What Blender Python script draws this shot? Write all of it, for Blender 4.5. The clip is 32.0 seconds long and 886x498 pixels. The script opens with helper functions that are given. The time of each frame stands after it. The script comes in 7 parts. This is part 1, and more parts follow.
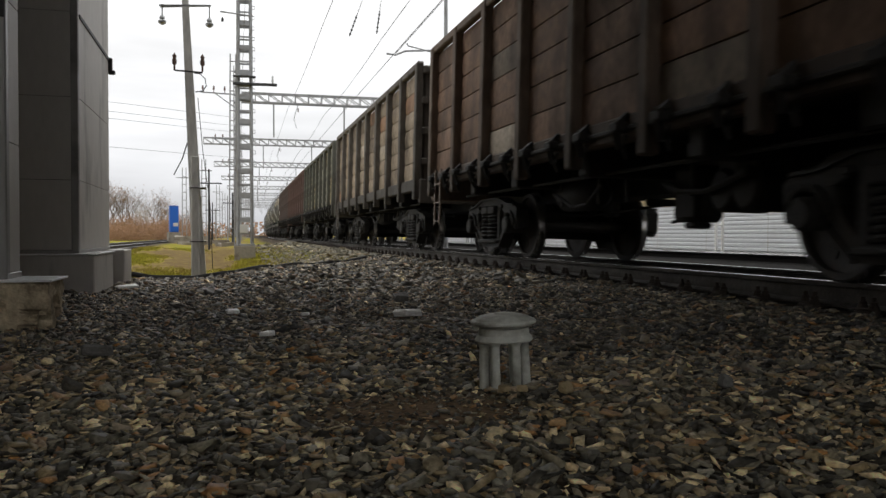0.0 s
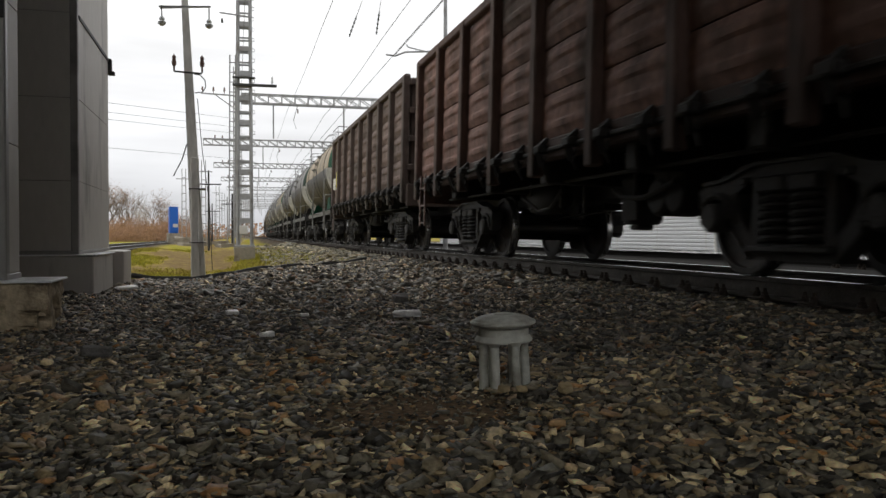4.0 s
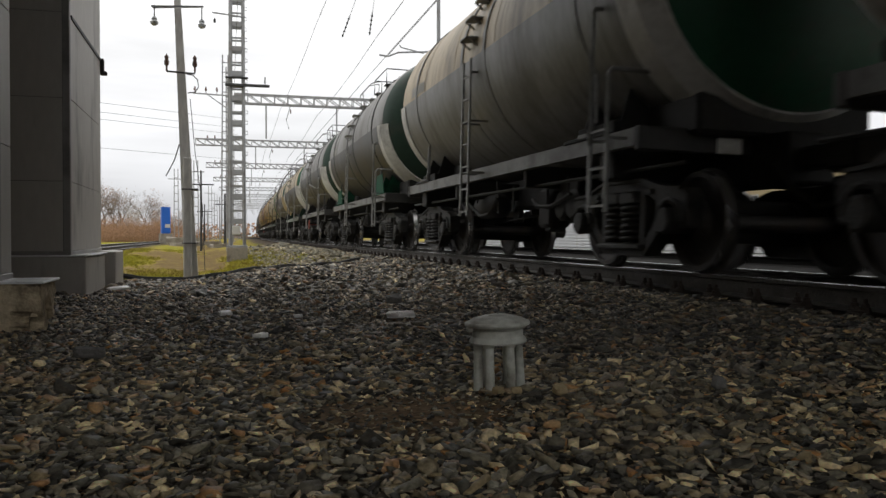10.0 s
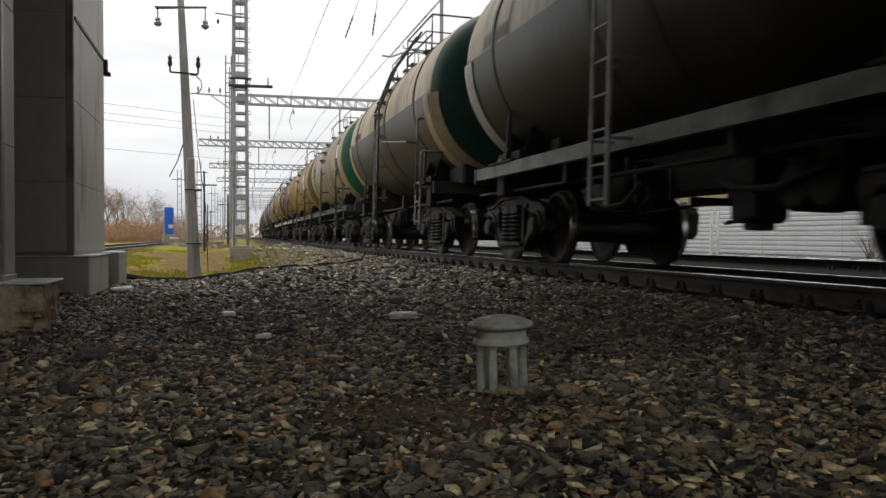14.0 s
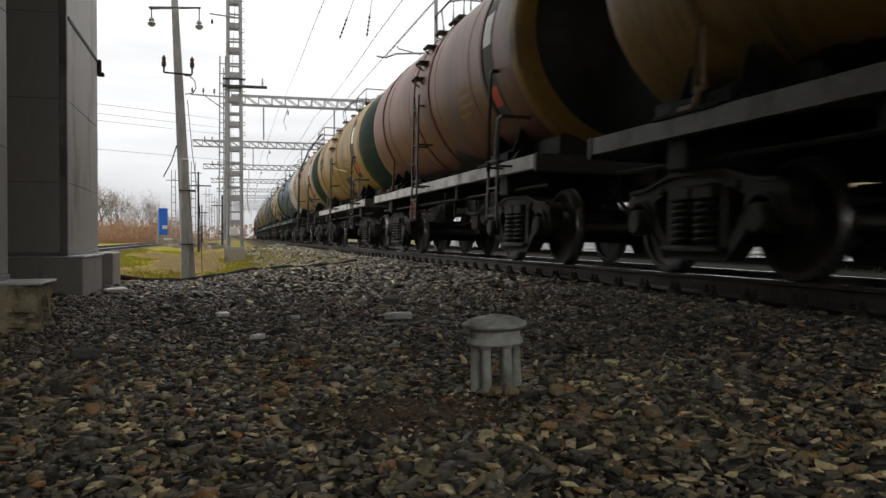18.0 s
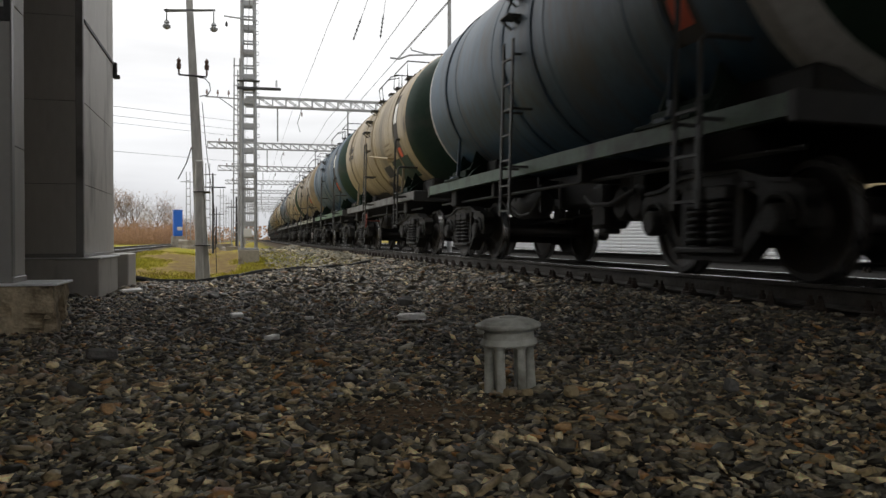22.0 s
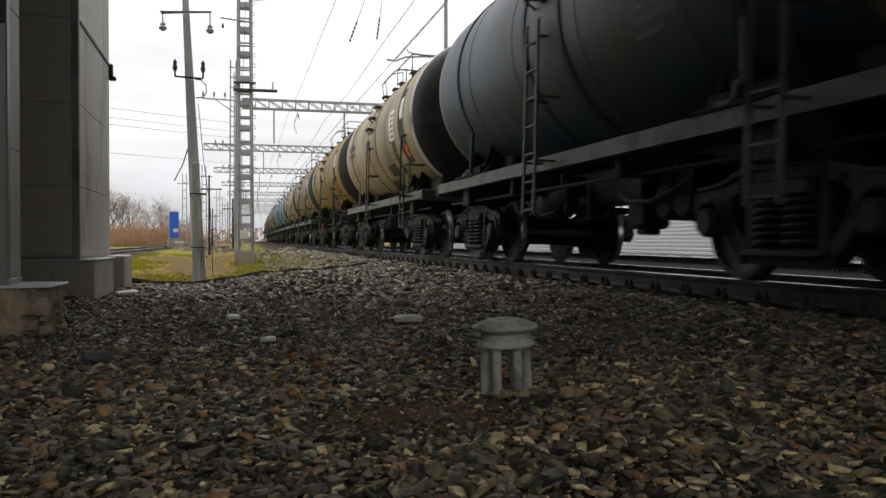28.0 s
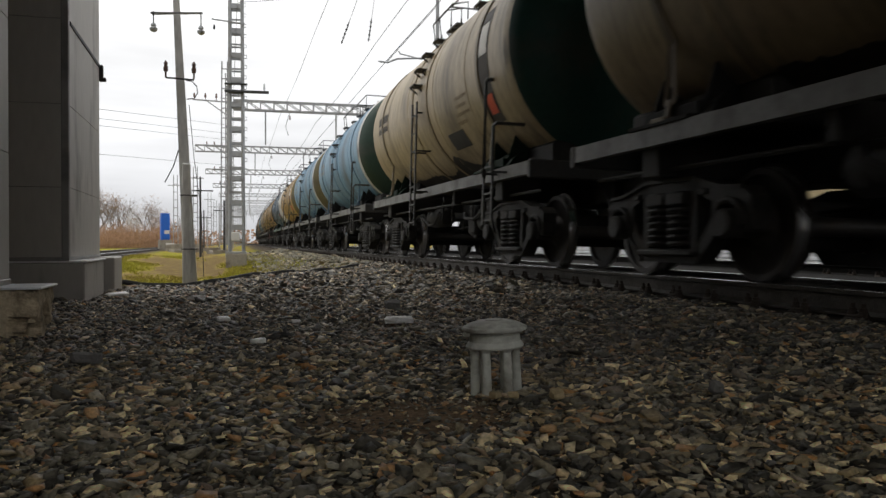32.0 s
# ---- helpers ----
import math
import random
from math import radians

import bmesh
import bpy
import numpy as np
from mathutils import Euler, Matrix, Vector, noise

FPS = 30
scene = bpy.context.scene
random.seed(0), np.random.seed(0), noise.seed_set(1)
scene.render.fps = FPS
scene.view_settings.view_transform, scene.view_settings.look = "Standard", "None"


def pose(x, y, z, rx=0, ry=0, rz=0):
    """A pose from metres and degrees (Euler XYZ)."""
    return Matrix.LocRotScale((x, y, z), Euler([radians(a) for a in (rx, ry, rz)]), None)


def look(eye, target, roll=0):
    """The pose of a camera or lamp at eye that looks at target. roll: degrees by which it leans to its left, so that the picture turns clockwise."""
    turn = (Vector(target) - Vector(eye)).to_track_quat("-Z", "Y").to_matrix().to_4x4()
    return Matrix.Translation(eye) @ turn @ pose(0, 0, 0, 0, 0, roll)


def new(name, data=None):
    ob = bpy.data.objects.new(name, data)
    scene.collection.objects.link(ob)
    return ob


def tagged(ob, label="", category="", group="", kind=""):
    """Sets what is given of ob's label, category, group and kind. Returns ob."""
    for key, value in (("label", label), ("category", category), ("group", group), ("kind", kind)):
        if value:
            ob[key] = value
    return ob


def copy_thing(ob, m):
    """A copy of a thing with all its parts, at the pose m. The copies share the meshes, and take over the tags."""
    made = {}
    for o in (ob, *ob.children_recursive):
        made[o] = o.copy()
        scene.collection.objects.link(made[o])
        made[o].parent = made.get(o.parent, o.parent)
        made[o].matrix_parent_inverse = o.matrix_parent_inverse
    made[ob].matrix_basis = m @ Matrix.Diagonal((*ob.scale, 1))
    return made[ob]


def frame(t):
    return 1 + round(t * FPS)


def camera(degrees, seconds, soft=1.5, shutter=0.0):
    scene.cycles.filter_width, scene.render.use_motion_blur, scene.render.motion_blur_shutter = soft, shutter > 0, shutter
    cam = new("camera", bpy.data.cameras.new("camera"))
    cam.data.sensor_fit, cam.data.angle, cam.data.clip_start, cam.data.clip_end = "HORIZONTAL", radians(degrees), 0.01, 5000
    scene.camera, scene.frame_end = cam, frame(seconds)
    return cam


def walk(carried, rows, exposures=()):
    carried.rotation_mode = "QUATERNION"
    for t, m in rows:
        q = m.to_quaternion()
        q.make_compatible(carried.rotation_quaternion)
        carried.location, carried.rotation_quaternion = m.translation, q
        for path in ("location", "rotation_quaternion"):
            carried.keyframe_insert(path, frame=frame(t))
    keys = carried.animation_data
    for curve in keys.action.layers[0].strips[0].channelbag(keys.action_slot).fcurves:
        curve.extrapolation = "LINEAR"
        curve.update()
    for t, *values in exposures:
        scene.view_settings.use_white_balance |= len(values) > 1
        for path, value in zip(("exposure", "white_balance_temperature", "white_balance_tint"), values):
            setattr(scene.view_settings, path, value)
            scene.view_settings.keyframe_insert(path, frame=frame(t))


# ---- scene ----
cam = camera(57.0, 32.0, soft=1.45, shutter=0.25)
walk(cam, [
    (0.0, pose(0.0050, -0.0013, 0.3370, 89.007, -0.024, -14.748)),
    (0.5, pose(0.0025, -0.0006, 0.3369, 89.015, -0.014, -14.690)),
    (1.0, pose(0.0007, -0.0002, 0.3366, 89.022, -0.006, -14.614)),
    (1.5, pose(0.0018, -0.0005, 0.3362, 89.034, -0.005, -14.573)),
    (2.0, pose(0.0047, -0.0012, 0.3356, 89.050, -0.009, -14.593)),
    (2.5, pose(0.0062, -0.0016, 0.3353, 89.061, -0.008, -14.622)),
    (3.0, pose(0.0061, -0.0016, 0.3351, 89.069, -0.000, -14.604)),
    (3.5, pose(0.0054, -0.0014, 0.3350, 89.076, 0.000, -14.668)),
    (5.5, pose(0.0068, -0.0018, 0.3365, 89.087, -0.019, -15.041)),
    (6.0, pose(0.0068, -0.0018, 0.3358, 89.118, -0.011, -15.102)),
    (6.5, pose(0.0065, -0.0018, 0.3357, 89.131, -0.011, -15.195)),
    (7.0, pose(0.0058, -0.0016, 0.3354, 89.129, -0.005, -15.255)),
    (7.5, pose(0.0042, -0.0012, 0.3353, 89.127, 0.006, -15.269)),
    (8.0, pose(0.0022, -0.0006, 0.3358, 89.128, 0.012, -15.284)),
    (8.5, pose(0.0006, -0.0002, 0.3366, 89.132, 0.006, -15.266)),
    (9.0, pose(-0.0001, 0.0000, 0.3370, 89.135, -0.001, -15.265)),
    (9.5, pose(-0.0007, 0.0002, 0.3375, 89.125, -0.013, -15.276)),
    (10.0, pose(-0.0011, 0.0003, 0.3387, 89.106, -0.036, -15.270)),
    (10.5, pose(-0.0011, 0.0003, 0.3399, 89.095, -0.058, -15.193)),
    (11.0, pose(-0.0010, 0.0003, 0.3405, 89.090, -0.073, -15.214)),
    (11.5, pose(-0.0002, 0.0001, 0.3407, 89.095, -0.085, -15.246)),
    (12.0, pose(0.0014, -0.0004, 0.3405, 89.108, -0.090, -15.250)),
    (12.5, pose(0.0028, -0.0008, 0.3401, 89.112, -0.085, -15.258)),
    (13.0, pose(0.0023, -0.0006, 0.3399, 89.121, -0.078, -15.262)),
    (13.5, pose(0.0003, -0.0001, 0.3401, 89.139, -0.074, -15.173)),
    (14.0, pose(-0.0017, 0.0005, 0.3399, 89.145, -0.065, -15.067)),
    (14.5, pose(-0.0031, 0.0008, 0.3396, 89.137, -0.056, -14.994)),
    (16.5, pose(0.0027, -0.0007, 0.3379, 89.167, -0.050, -15.351)),
    (17.0, pose(0.0026, -0.0007, 0.3375, 89.178, -0.046, -15.446)),
    (17.5, pose(0.0023, -0.0006, 0.3371, 89.190, -0.037, -15.474)),
    (18.0, pose(0.0011, -0.0003, 0.3370, 89.197, -0.027, -15.438)),
    (18.5, pose(0.0003, -0.0001, 0.3369, 89.204, -0.022, -15.331)),
    (19.0, pose(-0.0004, 0.0001, 0.3366, 89.218, -0.021, -15.154)),
    (19.5, pose(-0.0013, 0.0003, 0.3367, 89.234, -0.023, -14.950)),
    (20.0, pose(-0.0017, 0.0005, 0.3371, 89.244, -0.019, -14.822)),
    (20.5, pose(-0.0015, 0.0004, 0.3370, 89.246, -0.017, -14.773)),
    (21.0, pose(-0.0008, 0.0002, 0.3365, 89.255, -0.021, -14.662)),
    (21.5, pose(-0.0005, 0.0001, 0.3360, 89.273, -0.015, -14.585)),
    (22.0, pose(-0.0008, 0.0002, 0.3362, 89.284, -0.009, -14.505)),
    (22.5, pose(-0.0005, 0.0001, 0.3367, 89.290, -0.017, -14.445)),
    (23.0, pose(0.0006, -0.0002, 0.3366, 89.293, -0.023, -14.475)),
    (23.5, pose(0.0016, -0.0004, 0.3360, 89.290, -0.019, -14.564)),
    (24.0, pose(0.0023, -0.0006, 0.3356, 89.293, -0.017, -14.651)),
    (24.5, pose(0.0040, -0.0010, 0.3353, 89.309, -0.015, -14.747)),
    (25.0, pose(0.0059, -0.0016, 0.3352, 89.333, -0.012, -14.840)),
    (25.5, pose(0.0072, -0.0019, 0.3348, 89.375, -0.006, -14.853)),
    (27.5, pose(-0.0010, 0.0003, 0.3344, 89.414, 0.029, -14.676)),
    (28.0, pose(0.0002, -0.0001, 0.3346, 89.408, 0.025, -14.745)),
    (28.5, pose(0.0008, -0.0002, 0.3345, 89.411, 0.024, -14.833)),
    (29.0, pose(0.0033, -0.0009, 0.3344, 89.423, 0.021, -14.924)),
    (29.5, pose(0.0066, -0.0018, 0.3340, 89.438, 0.015, -15.049)),
    (30.0, pose(0.0071, -0.0019, 0.3330, 89.453, 0.024, -15.096)),
    (30.5, pose(0.0054, -0.0015, 0.3328, 89.467, 0.036, -15.148)),
    (31.0, pose(0.0045, -0.0012, 0.3334, 89.480, 0.035, -15.192)),
    (31.5, pose(0.0063, -0.0017, 0.3336, 89.498, 0.028, -15.219)),
    (32.0, pose(0.0096, -0.0026, 0.3330, 89.531, 0.025, -15.305)),
])

# ---- world and light: a bright overcast sky ----
def sky_world():
    w = bpy.data.worlds.new("overcast")
    scene.world = w
    w.use_nodes = True
    nt = w.node_tree
    nt.nodes.clear()
    out = nt.nodes.new("ShaderNodeOutputWorld")
    bg = nt.nodes.new("ShaderNodeBackground")
    sky = nt.nodes.new("ShaderNodeTexSky")
    sky.sky_type = "NISHITA"
    sky.sun_disc = False
    sky.sun_elevation, sky.sun_rotation = radians(54), radians(-22)
    sky.air_density, sky.dust_density, sky.ozone_density = 1.0, 4.0, 1.0
    hsv = nt.nodes.new("ShaderNodeHueSaturation")
    hsv.inputs["Saturation"].default_value = 0.12
    hsv.inputs["Value"].default_value = SKY_VALUE
    nt.links.new(sky.outputs[0], hsv.inputs["Color"])
    tc = nt.nodes.new("ShaderNodeTexCoord")
    sep = nt.nodes.new("ShaderNodeSeparateXYZ")
    nt.links.new(tc.outputs["Generated"], sep.inputs[0])
    # the cloud deck: greyer towards the horizon, with soft bands
    ramp = nt.nodes.new("ShaderNodeValToRGB")
    ramp.color_ramp.elements[0].position = 0.0
    ramp.color_ramp.elements[0].color = (0.54, 0.55, 0.58, 1)
    ramp.color_ramp.elements[1].position = 0.36
    ramp.color_ramp.elements[1].color = (1.0, 1.0, 1.0, 1)
    e = ramp.color_ramp.elements.new(0.14)
    e.color = (0.78, 0.785, 0.80, 1)
    nt.links.new(sep.outputs[2], ramp.inputs[0])
    mp = nt.nodes.new("ShaderNodeMapping")
    mp.inputs["Scale"].default_value = (2.0, 2.0, 14.0)
    nt.links.new(tc.outputs["Generated"], mp.inputs[0])
    nz = nt.nodes.new("ShaderNodeTexNoise")
    nz.inputs["Scale"].default_value = 1.6
    nz.inputs["Detail"].default_value = 5
    nt.links.new(mp.outputs[0], nz.inputs["Vector"])
    mr = nt.nodes.new("ShaderNodeMapRange")
    mr.inputs["From Min"].default_value, mr.inputs["From Max"].default_value = 0.3, 0.7
    mr.inputs["To Min"].default_value, mr.inputs["To Max"].default_value = 0.82, 1.08
    nt.links.new(nz.outputs[0], mr.inputs[0])
    cl = nt.nodes.new("ShaderNodeMix")
    cl.data_type, cl.blend_type = "RGBA", "MULTIPLY"
    cl.inputs[0].default_value = 1.0
    nt.links.new(ramp.outputs[0], cl.inputs[6])
    nt.links.new(mr.outputs[0], cl.inputs[7])
    mix = nt.nodes.new("ShaderNodeMix")
    mix.data_type = "RGBA"
    mix.inputs[0].default_value = 0.85
    nt.links.new(hsv.outputs[0], mix.inputs[6])
    nt.links.new(cl.outputs[2], mix.inputs[7])
    bg.inputs["Strength"].default_value = SKY_STRENGTH
    nt.links.new(mix.outputs[2], bg.inputs["Color"])
    nt.links.new(bg.outputs[0], out.inputs["Surface"])


SKY_VALUE, SKY_STRENGTH = 0.12, 1.3
sky_world()
sun = new("sun", bpy.data.lights.new("sun", "SUN"))
sun.data.energy, sun.data.angle, sun.data.color = 0.6, radians(25), (1.0, 0.97, 0.93)
sun.matrix_world = look((-8, 32, 30), (0, 12, 0))

# ---- materials ----
def nodes(name):
    m = bpy.data.materials.new(name)
    m.use_nodes = True
    return m, m.node_tree, m.node_tree.nodes["Principled BSDF"]


def surface(name, col, rough=0.7, metal=0.0, var=0.25, scale=6.0, dirt=None, dirt_amount=0.4, dirt_scale=1.5,
            bump=0.15, bump_scale=40.0, tint=False, spec=0.4, streak=1.0, rnd=0.0, per_island=False, runs=0.0):
    """Base colour varied by grain and by large stains; tint: multiplied by the object's own colour;
    rnd: spread of brightness from one object to the next."""
    m, nt, b = nodes(name)
    n, l = nt.nodes, nt.links
    tc = n.new("ShaderNodeTexCoord")
    mp = n.new("ShaderNodeMapping")
    mp.inputs["Scale"].default_value = (1, 1, 1 / streak)
    l.new(tc.outputs["Object"], mp.inputs[0])
    fine = n.new("ShaderNodeTexNoise")
    fine.inputs["Scale"].default_value, fine.inputs["Detail"].default_value = scale * 4, 6
    l.new(mp.outputs[0], fine.inputs["Vector"])
    big = n.new("ShaderNodeTexNoise")
    big.inputs["Scale"].default_value, big.inputs["Detail"].default_value = dirt_scale, 7
    big.inputs["Roughness"].default_value = 0.62
    l.new(mp.outputs[0], big.inputs["Vector"])
    c0 = n.new("ShaderNodeRGB")
    c0.outputs[0].default_value = (*col, 1)
    cur = c0.outputs[0]

    def mul(a, bsock):
        x = n.new("ShaderNodeMix")
        x.data_type, x.blend_type = "RGBA", "MULTIPLY"
        x.inputs[0].default_value = 1
        l.new(a, x.inputs[6])
        l.new(bsock, x.inputs[7])
        return x.outputs[2]
    if tint or rnd:
        oi = n.new("ShaderNodeObjectInfo")
    if tint:
        cur = mul(cur, oi.outputs["Color"])
    if rnd:
        src = oi.outputs["Random"]
        if per_island:
            src = n.new("ShaderNodeNewGeometry").outputs["Random Per Island"]
        r = n.new("ShaderNodeMapRange")
        r.inputs["To Min"].default_value, r.inputs["To Max"].default_value = 1 - rnd, 1 + rnd
        l.new(src, r.inputs[0])
        cur = mul(cur, r.outputs[0])
    v = n.new("ShaderNodeMapRange")
    v.inputs["From Min"].default_value, v.inputs["From Max"].default_value = 0.25, 0.75
    v.inputs["To Min"].default_value, v.inputs["To Max"].default_value = 1 - var, 1 + var
    l.new(fine.outputs[0], v.inputs[0])
    cur = mul(cur, v.outputs[0])
    if dirt:
        k = n.new("ShaderNodeMapRange")
        k.inputs["From Min"].default_value, k.inputs["From Max"].default_value = 0.62 - 0.3 * dirt_amount, 0.72
        k.inputs["To Max"].default_value = min(1.0, 0.4 + dirt_amount)
        l.new(big.outputs[0], k.inputs[0])
        x = n.new("ShaderNodeMix")
        x.data_type = "RGBA"
        l.new(k.outputs[0], x.inputs[0])
        l.new(cur, x.inputs[6])
        x.inputs[7].default_value = (*dirt, 1)
        cur = x.outputs[2]
    if runs:
        # rain streaks and rust that run round the barrel
        m2 = n.new("ShaderNodeMapping")
        m2.inputs["Scale"].default_value = (0.5, 7.0, 0.5)
        l.new(tc.outputs["Object"], m2.inputs[0])
        rn = n.new("ShaderNodeTexNoise")
        rn.inputs["Scale"].default_value, rn.inputs["Detail"].default_value, rn.inputs["Roughness"].default_value = 1.0, 8, 0.7
        l.new(m2.outputs[0], rn.inputs["Vector"])
        k2 = n.new("ShaderNodeMapRange")
        k2.inputs["From Min"].default_value, k2.inputs["From Max"].default_value = 0.5, 0.72
        k2.inputs["To Max"].default_value = runs
        l.new(rn.outputs[0], k2.inputs[0])
        x = n.new("ShaderNodeMix")
        x.data_type = "RGBA"
        l.new(k2.outputs[0], x.inputs[0])
        l.new(cur, x.inputs[6])
        x.inputs[7].default_value = (0.055, 0.04, 0.028, 1)
        cur = x.outputs[2]
    l.new(cur, b.inputs["Base Color"])
    rr = n.new("ShaderNodeMapRange")
    rr.inputs["To Min"].default_value, rr.inputs["To Max"].default_value = max(0.05, rough - 0.15), min(1, rough + 0.15)
    l.new(big.outputs[0], rr.inputs[0])
    l.new(rr.outputs[0], b.inputs["Roughness"])
    b.inputs["Metallic"].default_value = metal
    b.inputs["Specular IOR Level"].default_value = spec
    if bump:
        bn = n.new("ShaderNodeTexNoise")
        bn.inputs["Scale"].default_value, bn.inputs["Detail"].default_value = bump_scale, 4
        l.new(mp.outputs[0], bn.inputs["Vector"])
        bp = n.new("ShaderNodeBump")
        bp.inputs["Strength"].default_value = bump
        bp.inputs["Distance"].default_value = 0.02
        l.new(bn.outputs[0], bp.inputs["Height"])
        l.new(bp.outputs[0], b.inputs["Normal"])
    return m


DUST = (0.075, 0.066, 0.055)
RUST = (0.10, 0.045, 0.022)
M_TANK = surface("tank_paint", (1, 1, 1), 0.46, 0, 0.18, 3, DUST, 0.42, 0.9, 0.08, 14, True, spec=0.36, streak=2.5, runs=0.7)
# tarry film, near black also for the shade beneath the barrels
M_TAR_SHADE = surface("tarry_and_shade_film", (0.016, 0.014, 0.012), 0.5, 0, 0.3, 4, (0.05, 0.036, 0.022), 0.35, 1.2, 0.08, 25)
M_CAP = surface("tank_end_paint", (1, 1, 1), 0.5, 0, 0.12, 3, DUST, 0.4, 1.2, 0.05, 25, True)
M_SILL = surface("frame_paint", (1, 1, 1), 0.6, 0, 0.2, 4, (0.05, 0.045, 0.04), 0.5, 1.6, 0.1, 30, True)
M_SADDLE = surface("saddle_paint", (1, 1, 1), 0.8, 0, 0.25, 4, (0.02, 0.018, 0.016), 0.55, 2.0, 0.1, 30, True, spec=0.15)
M_FRAME = surface("underframe_black", (0.017, 0.016, 0.015), 0.75, 0, 0.3, 5, (0.035, 0.03, 0.025), 0.35, 2.0, 0.2, 30)
M_CAST = surface("bogie_casting", (0.025, 0.024, 0.022), 0.7, 0.15, 0.4, 6, (0.055, 0.043, 0.032), 0.3, 3.0, 0.3, 45)
M_WHEEL = surface("wheel_steel", (0.04, 0.036, 0.033), 0.6, 0.35, 0.3, 6, (0.07, 0.05, 0.035), 0.35, 4.0, 0.15, 40)
M_TREAD = surface("polished_steel", (0.42, 0.41, 0.40), 0.28, 0.9, 0.1, 8, None, 0, 2, 0.03, 60)
M_STEEL = surface("ladder_steel", (1, 1, 1), 0.55, 0.1, 0.2, 6, DUST, 0.3, 3, 0.1, 40, True)
M_GOND = surface("gondola_panel", (1, 1, 1), 0.8, 0, 0.4, 3.5, (0.05, 0.035, 0.026), 0.6, 1.3, 0.25, 30, True, streak=1.6)
M_POST = surface("gondola_post", (1, 1, 1), 0.8, 0, 0.25, 4, (0.03, 0.026, 0.022), 0.45, 1.6, 0.2, 30, True, streak=3)
# bright sheen along the rail foot, put into a paler colour
M_FOOT = surface("rail_foot_sheen", (0.22, 0.215, 0.2), 0.35, 0.6, 0.2, 8, (0.04, 0.034, 0.03), 0.5, 6, 0.1, 50)
M_RAIL = surface("rail_side_rust", (0.075, 0.067, 0.057), 0.8, 0.05, 0.3, 8, (0.035, 0.03, 0.026), 0.5, 3, 0.3, 50)
M_RAILTOP = surface("rail_head_shiny", (0.5, 0.5, 0.5), 0.25, 0.95, 0.08, 8, None, 0, 2, 0.03, 60)
# near-black copy of the rail side: second track's shade put into colour
M_RAIL_SHADED = surface("rail_side_shaded", (0.014, 0.013, 0.012), 0.85, 0, 0.3, 8, (0.022, 0.02, 0.018), 0.5, 3, 0.3, 50, spec=0.15)
M_SLEEPER = surface("sleeper_concrete", (0.16, 0.15, 0.135), 0.9, 0, 0.2, 5, (0.06, 0.05, 0.04), 0.5, 3, 0.3, 40)
M_BOLT = surface("rusty_bolt", (0.055, 0.042, 0.034), 0.75, 0.3, 0.3, 20, None, 0, 2, 0.3, 80)
M_CLAD = surface("grey_cladding", (0.50, 0.475, 0.44), 0.55, 0.1, 0.06, 3, (0.07, 0.066, 0.06), 0.3, 1.1, 0.04, 12, streak=3)
M_CLAD2 = surface("grey_flashing", (0.29, 0.28, 0.265), 0.45, 0.3, 0.06, 3, (0.08, 0.075, 0.07), 0.3, 1.5, 0.03, 12)
M_GALV = surface("galvanised_sheet", (0.85, 0.86, 0.87), 0.35, 0.1, 0.12, 5, (0.2, 0.19, 0.18), 0.3, 4, 0.06, 25)
M_CRUMB = surface("crumbling_concrete", (0.5, 0.41, 0.28), 0.95, 0, 0.3, 7, (0.075, 0.055, 0.038), 0.45, 6.5, 0.8, 22)
M_CONC = surface("old_concrete", (0.30, 0.27, 0.22), 0.92, 0, 0.2, 5, (0.10, 0.075, 0.05), 0.45, 2.2, 0.45, 30)
M_POLE = surface("pole_concrete", (0.82, 0.81, 0.77), 0.9, 0, 0.15, 5, (0.35, 0.33, 0.3), 0.3, 1.4, 0.25, 30, streak=4)
M_LATT = surface("mast_grey_paint", (0.34, 0.345, 0.35), 0.6, 0.15, 0.15, 4, (0.16, 0.13, 0.11), 0.3, 2, 0.08, 30)
M_DARKM = surface("dark_fitting", (0.05, 0.05, 0.05), 0.6, 0.2, 0.2, 6, None, 0, 2, 0.1, 40)
M_INSUL = surface("porcelain_insulator", (0.16, 0.10, 0.08), 0.25, 0, 0.1, 6, None, 0, 2, 0.0, 40)
M_GLASSY = surface("insulator_grey", (0.66, 0.68, 0.69), 0.3, 0, 0.1, 6, None, 0, 2, 0.0, 40)
M_WIRE = surface("wire_grey", (0.16, 0.16, 0.16), 0.6, 0.3, 0.1, 6, None, 0, 2, 0.0, 40)
M_VENT = surface("vent_grey_plastic", (0.58, 0.59, 0.53), 0.6, 0, 0.15, 8, (0.15, 0.135, 0.10), 0.6, 7, 0.12, 90)
M_BLUE = surface("blue_cabin", (0.02, 0.13, 0.55), 0.5, 0, 0.08, 3, None, 0, 2, 0.03, 20)
M_FENCE = surface("white_corrugated_sheet", (0.70, 0.71, 0.72), 0.5, 0.1, 0.05, 2, (0.5, 0.49, 0.47), 0.12, 0.5, 0.03, 20)
M_WHITE = surface("white_marking", (0.85, 0.84, 0.80), 0.7, 0, 0.15, 8, (0.4, 0.38, 0.35), 0.25, 6, 0.05, 40)
M_YELLOW = surface("yellow_marking", (0.7, 0.6, 0.12), 0.7, 0, 0.15, 8, None, 0, 2, 0.05, 40)
M_ORANGE = surface("orange_marking", (0.7, 0.1, 0.035), 0.7, 0, 0.15, 8, (0.3, 0.1, 0.06), 0.3, 6, 0.05, 40)
M_STENCIL = surface("stencil_marking", (1, 1, 1), 0.7, 0, 0.2, 20, None, 0, 2, 0.0, 40, True)
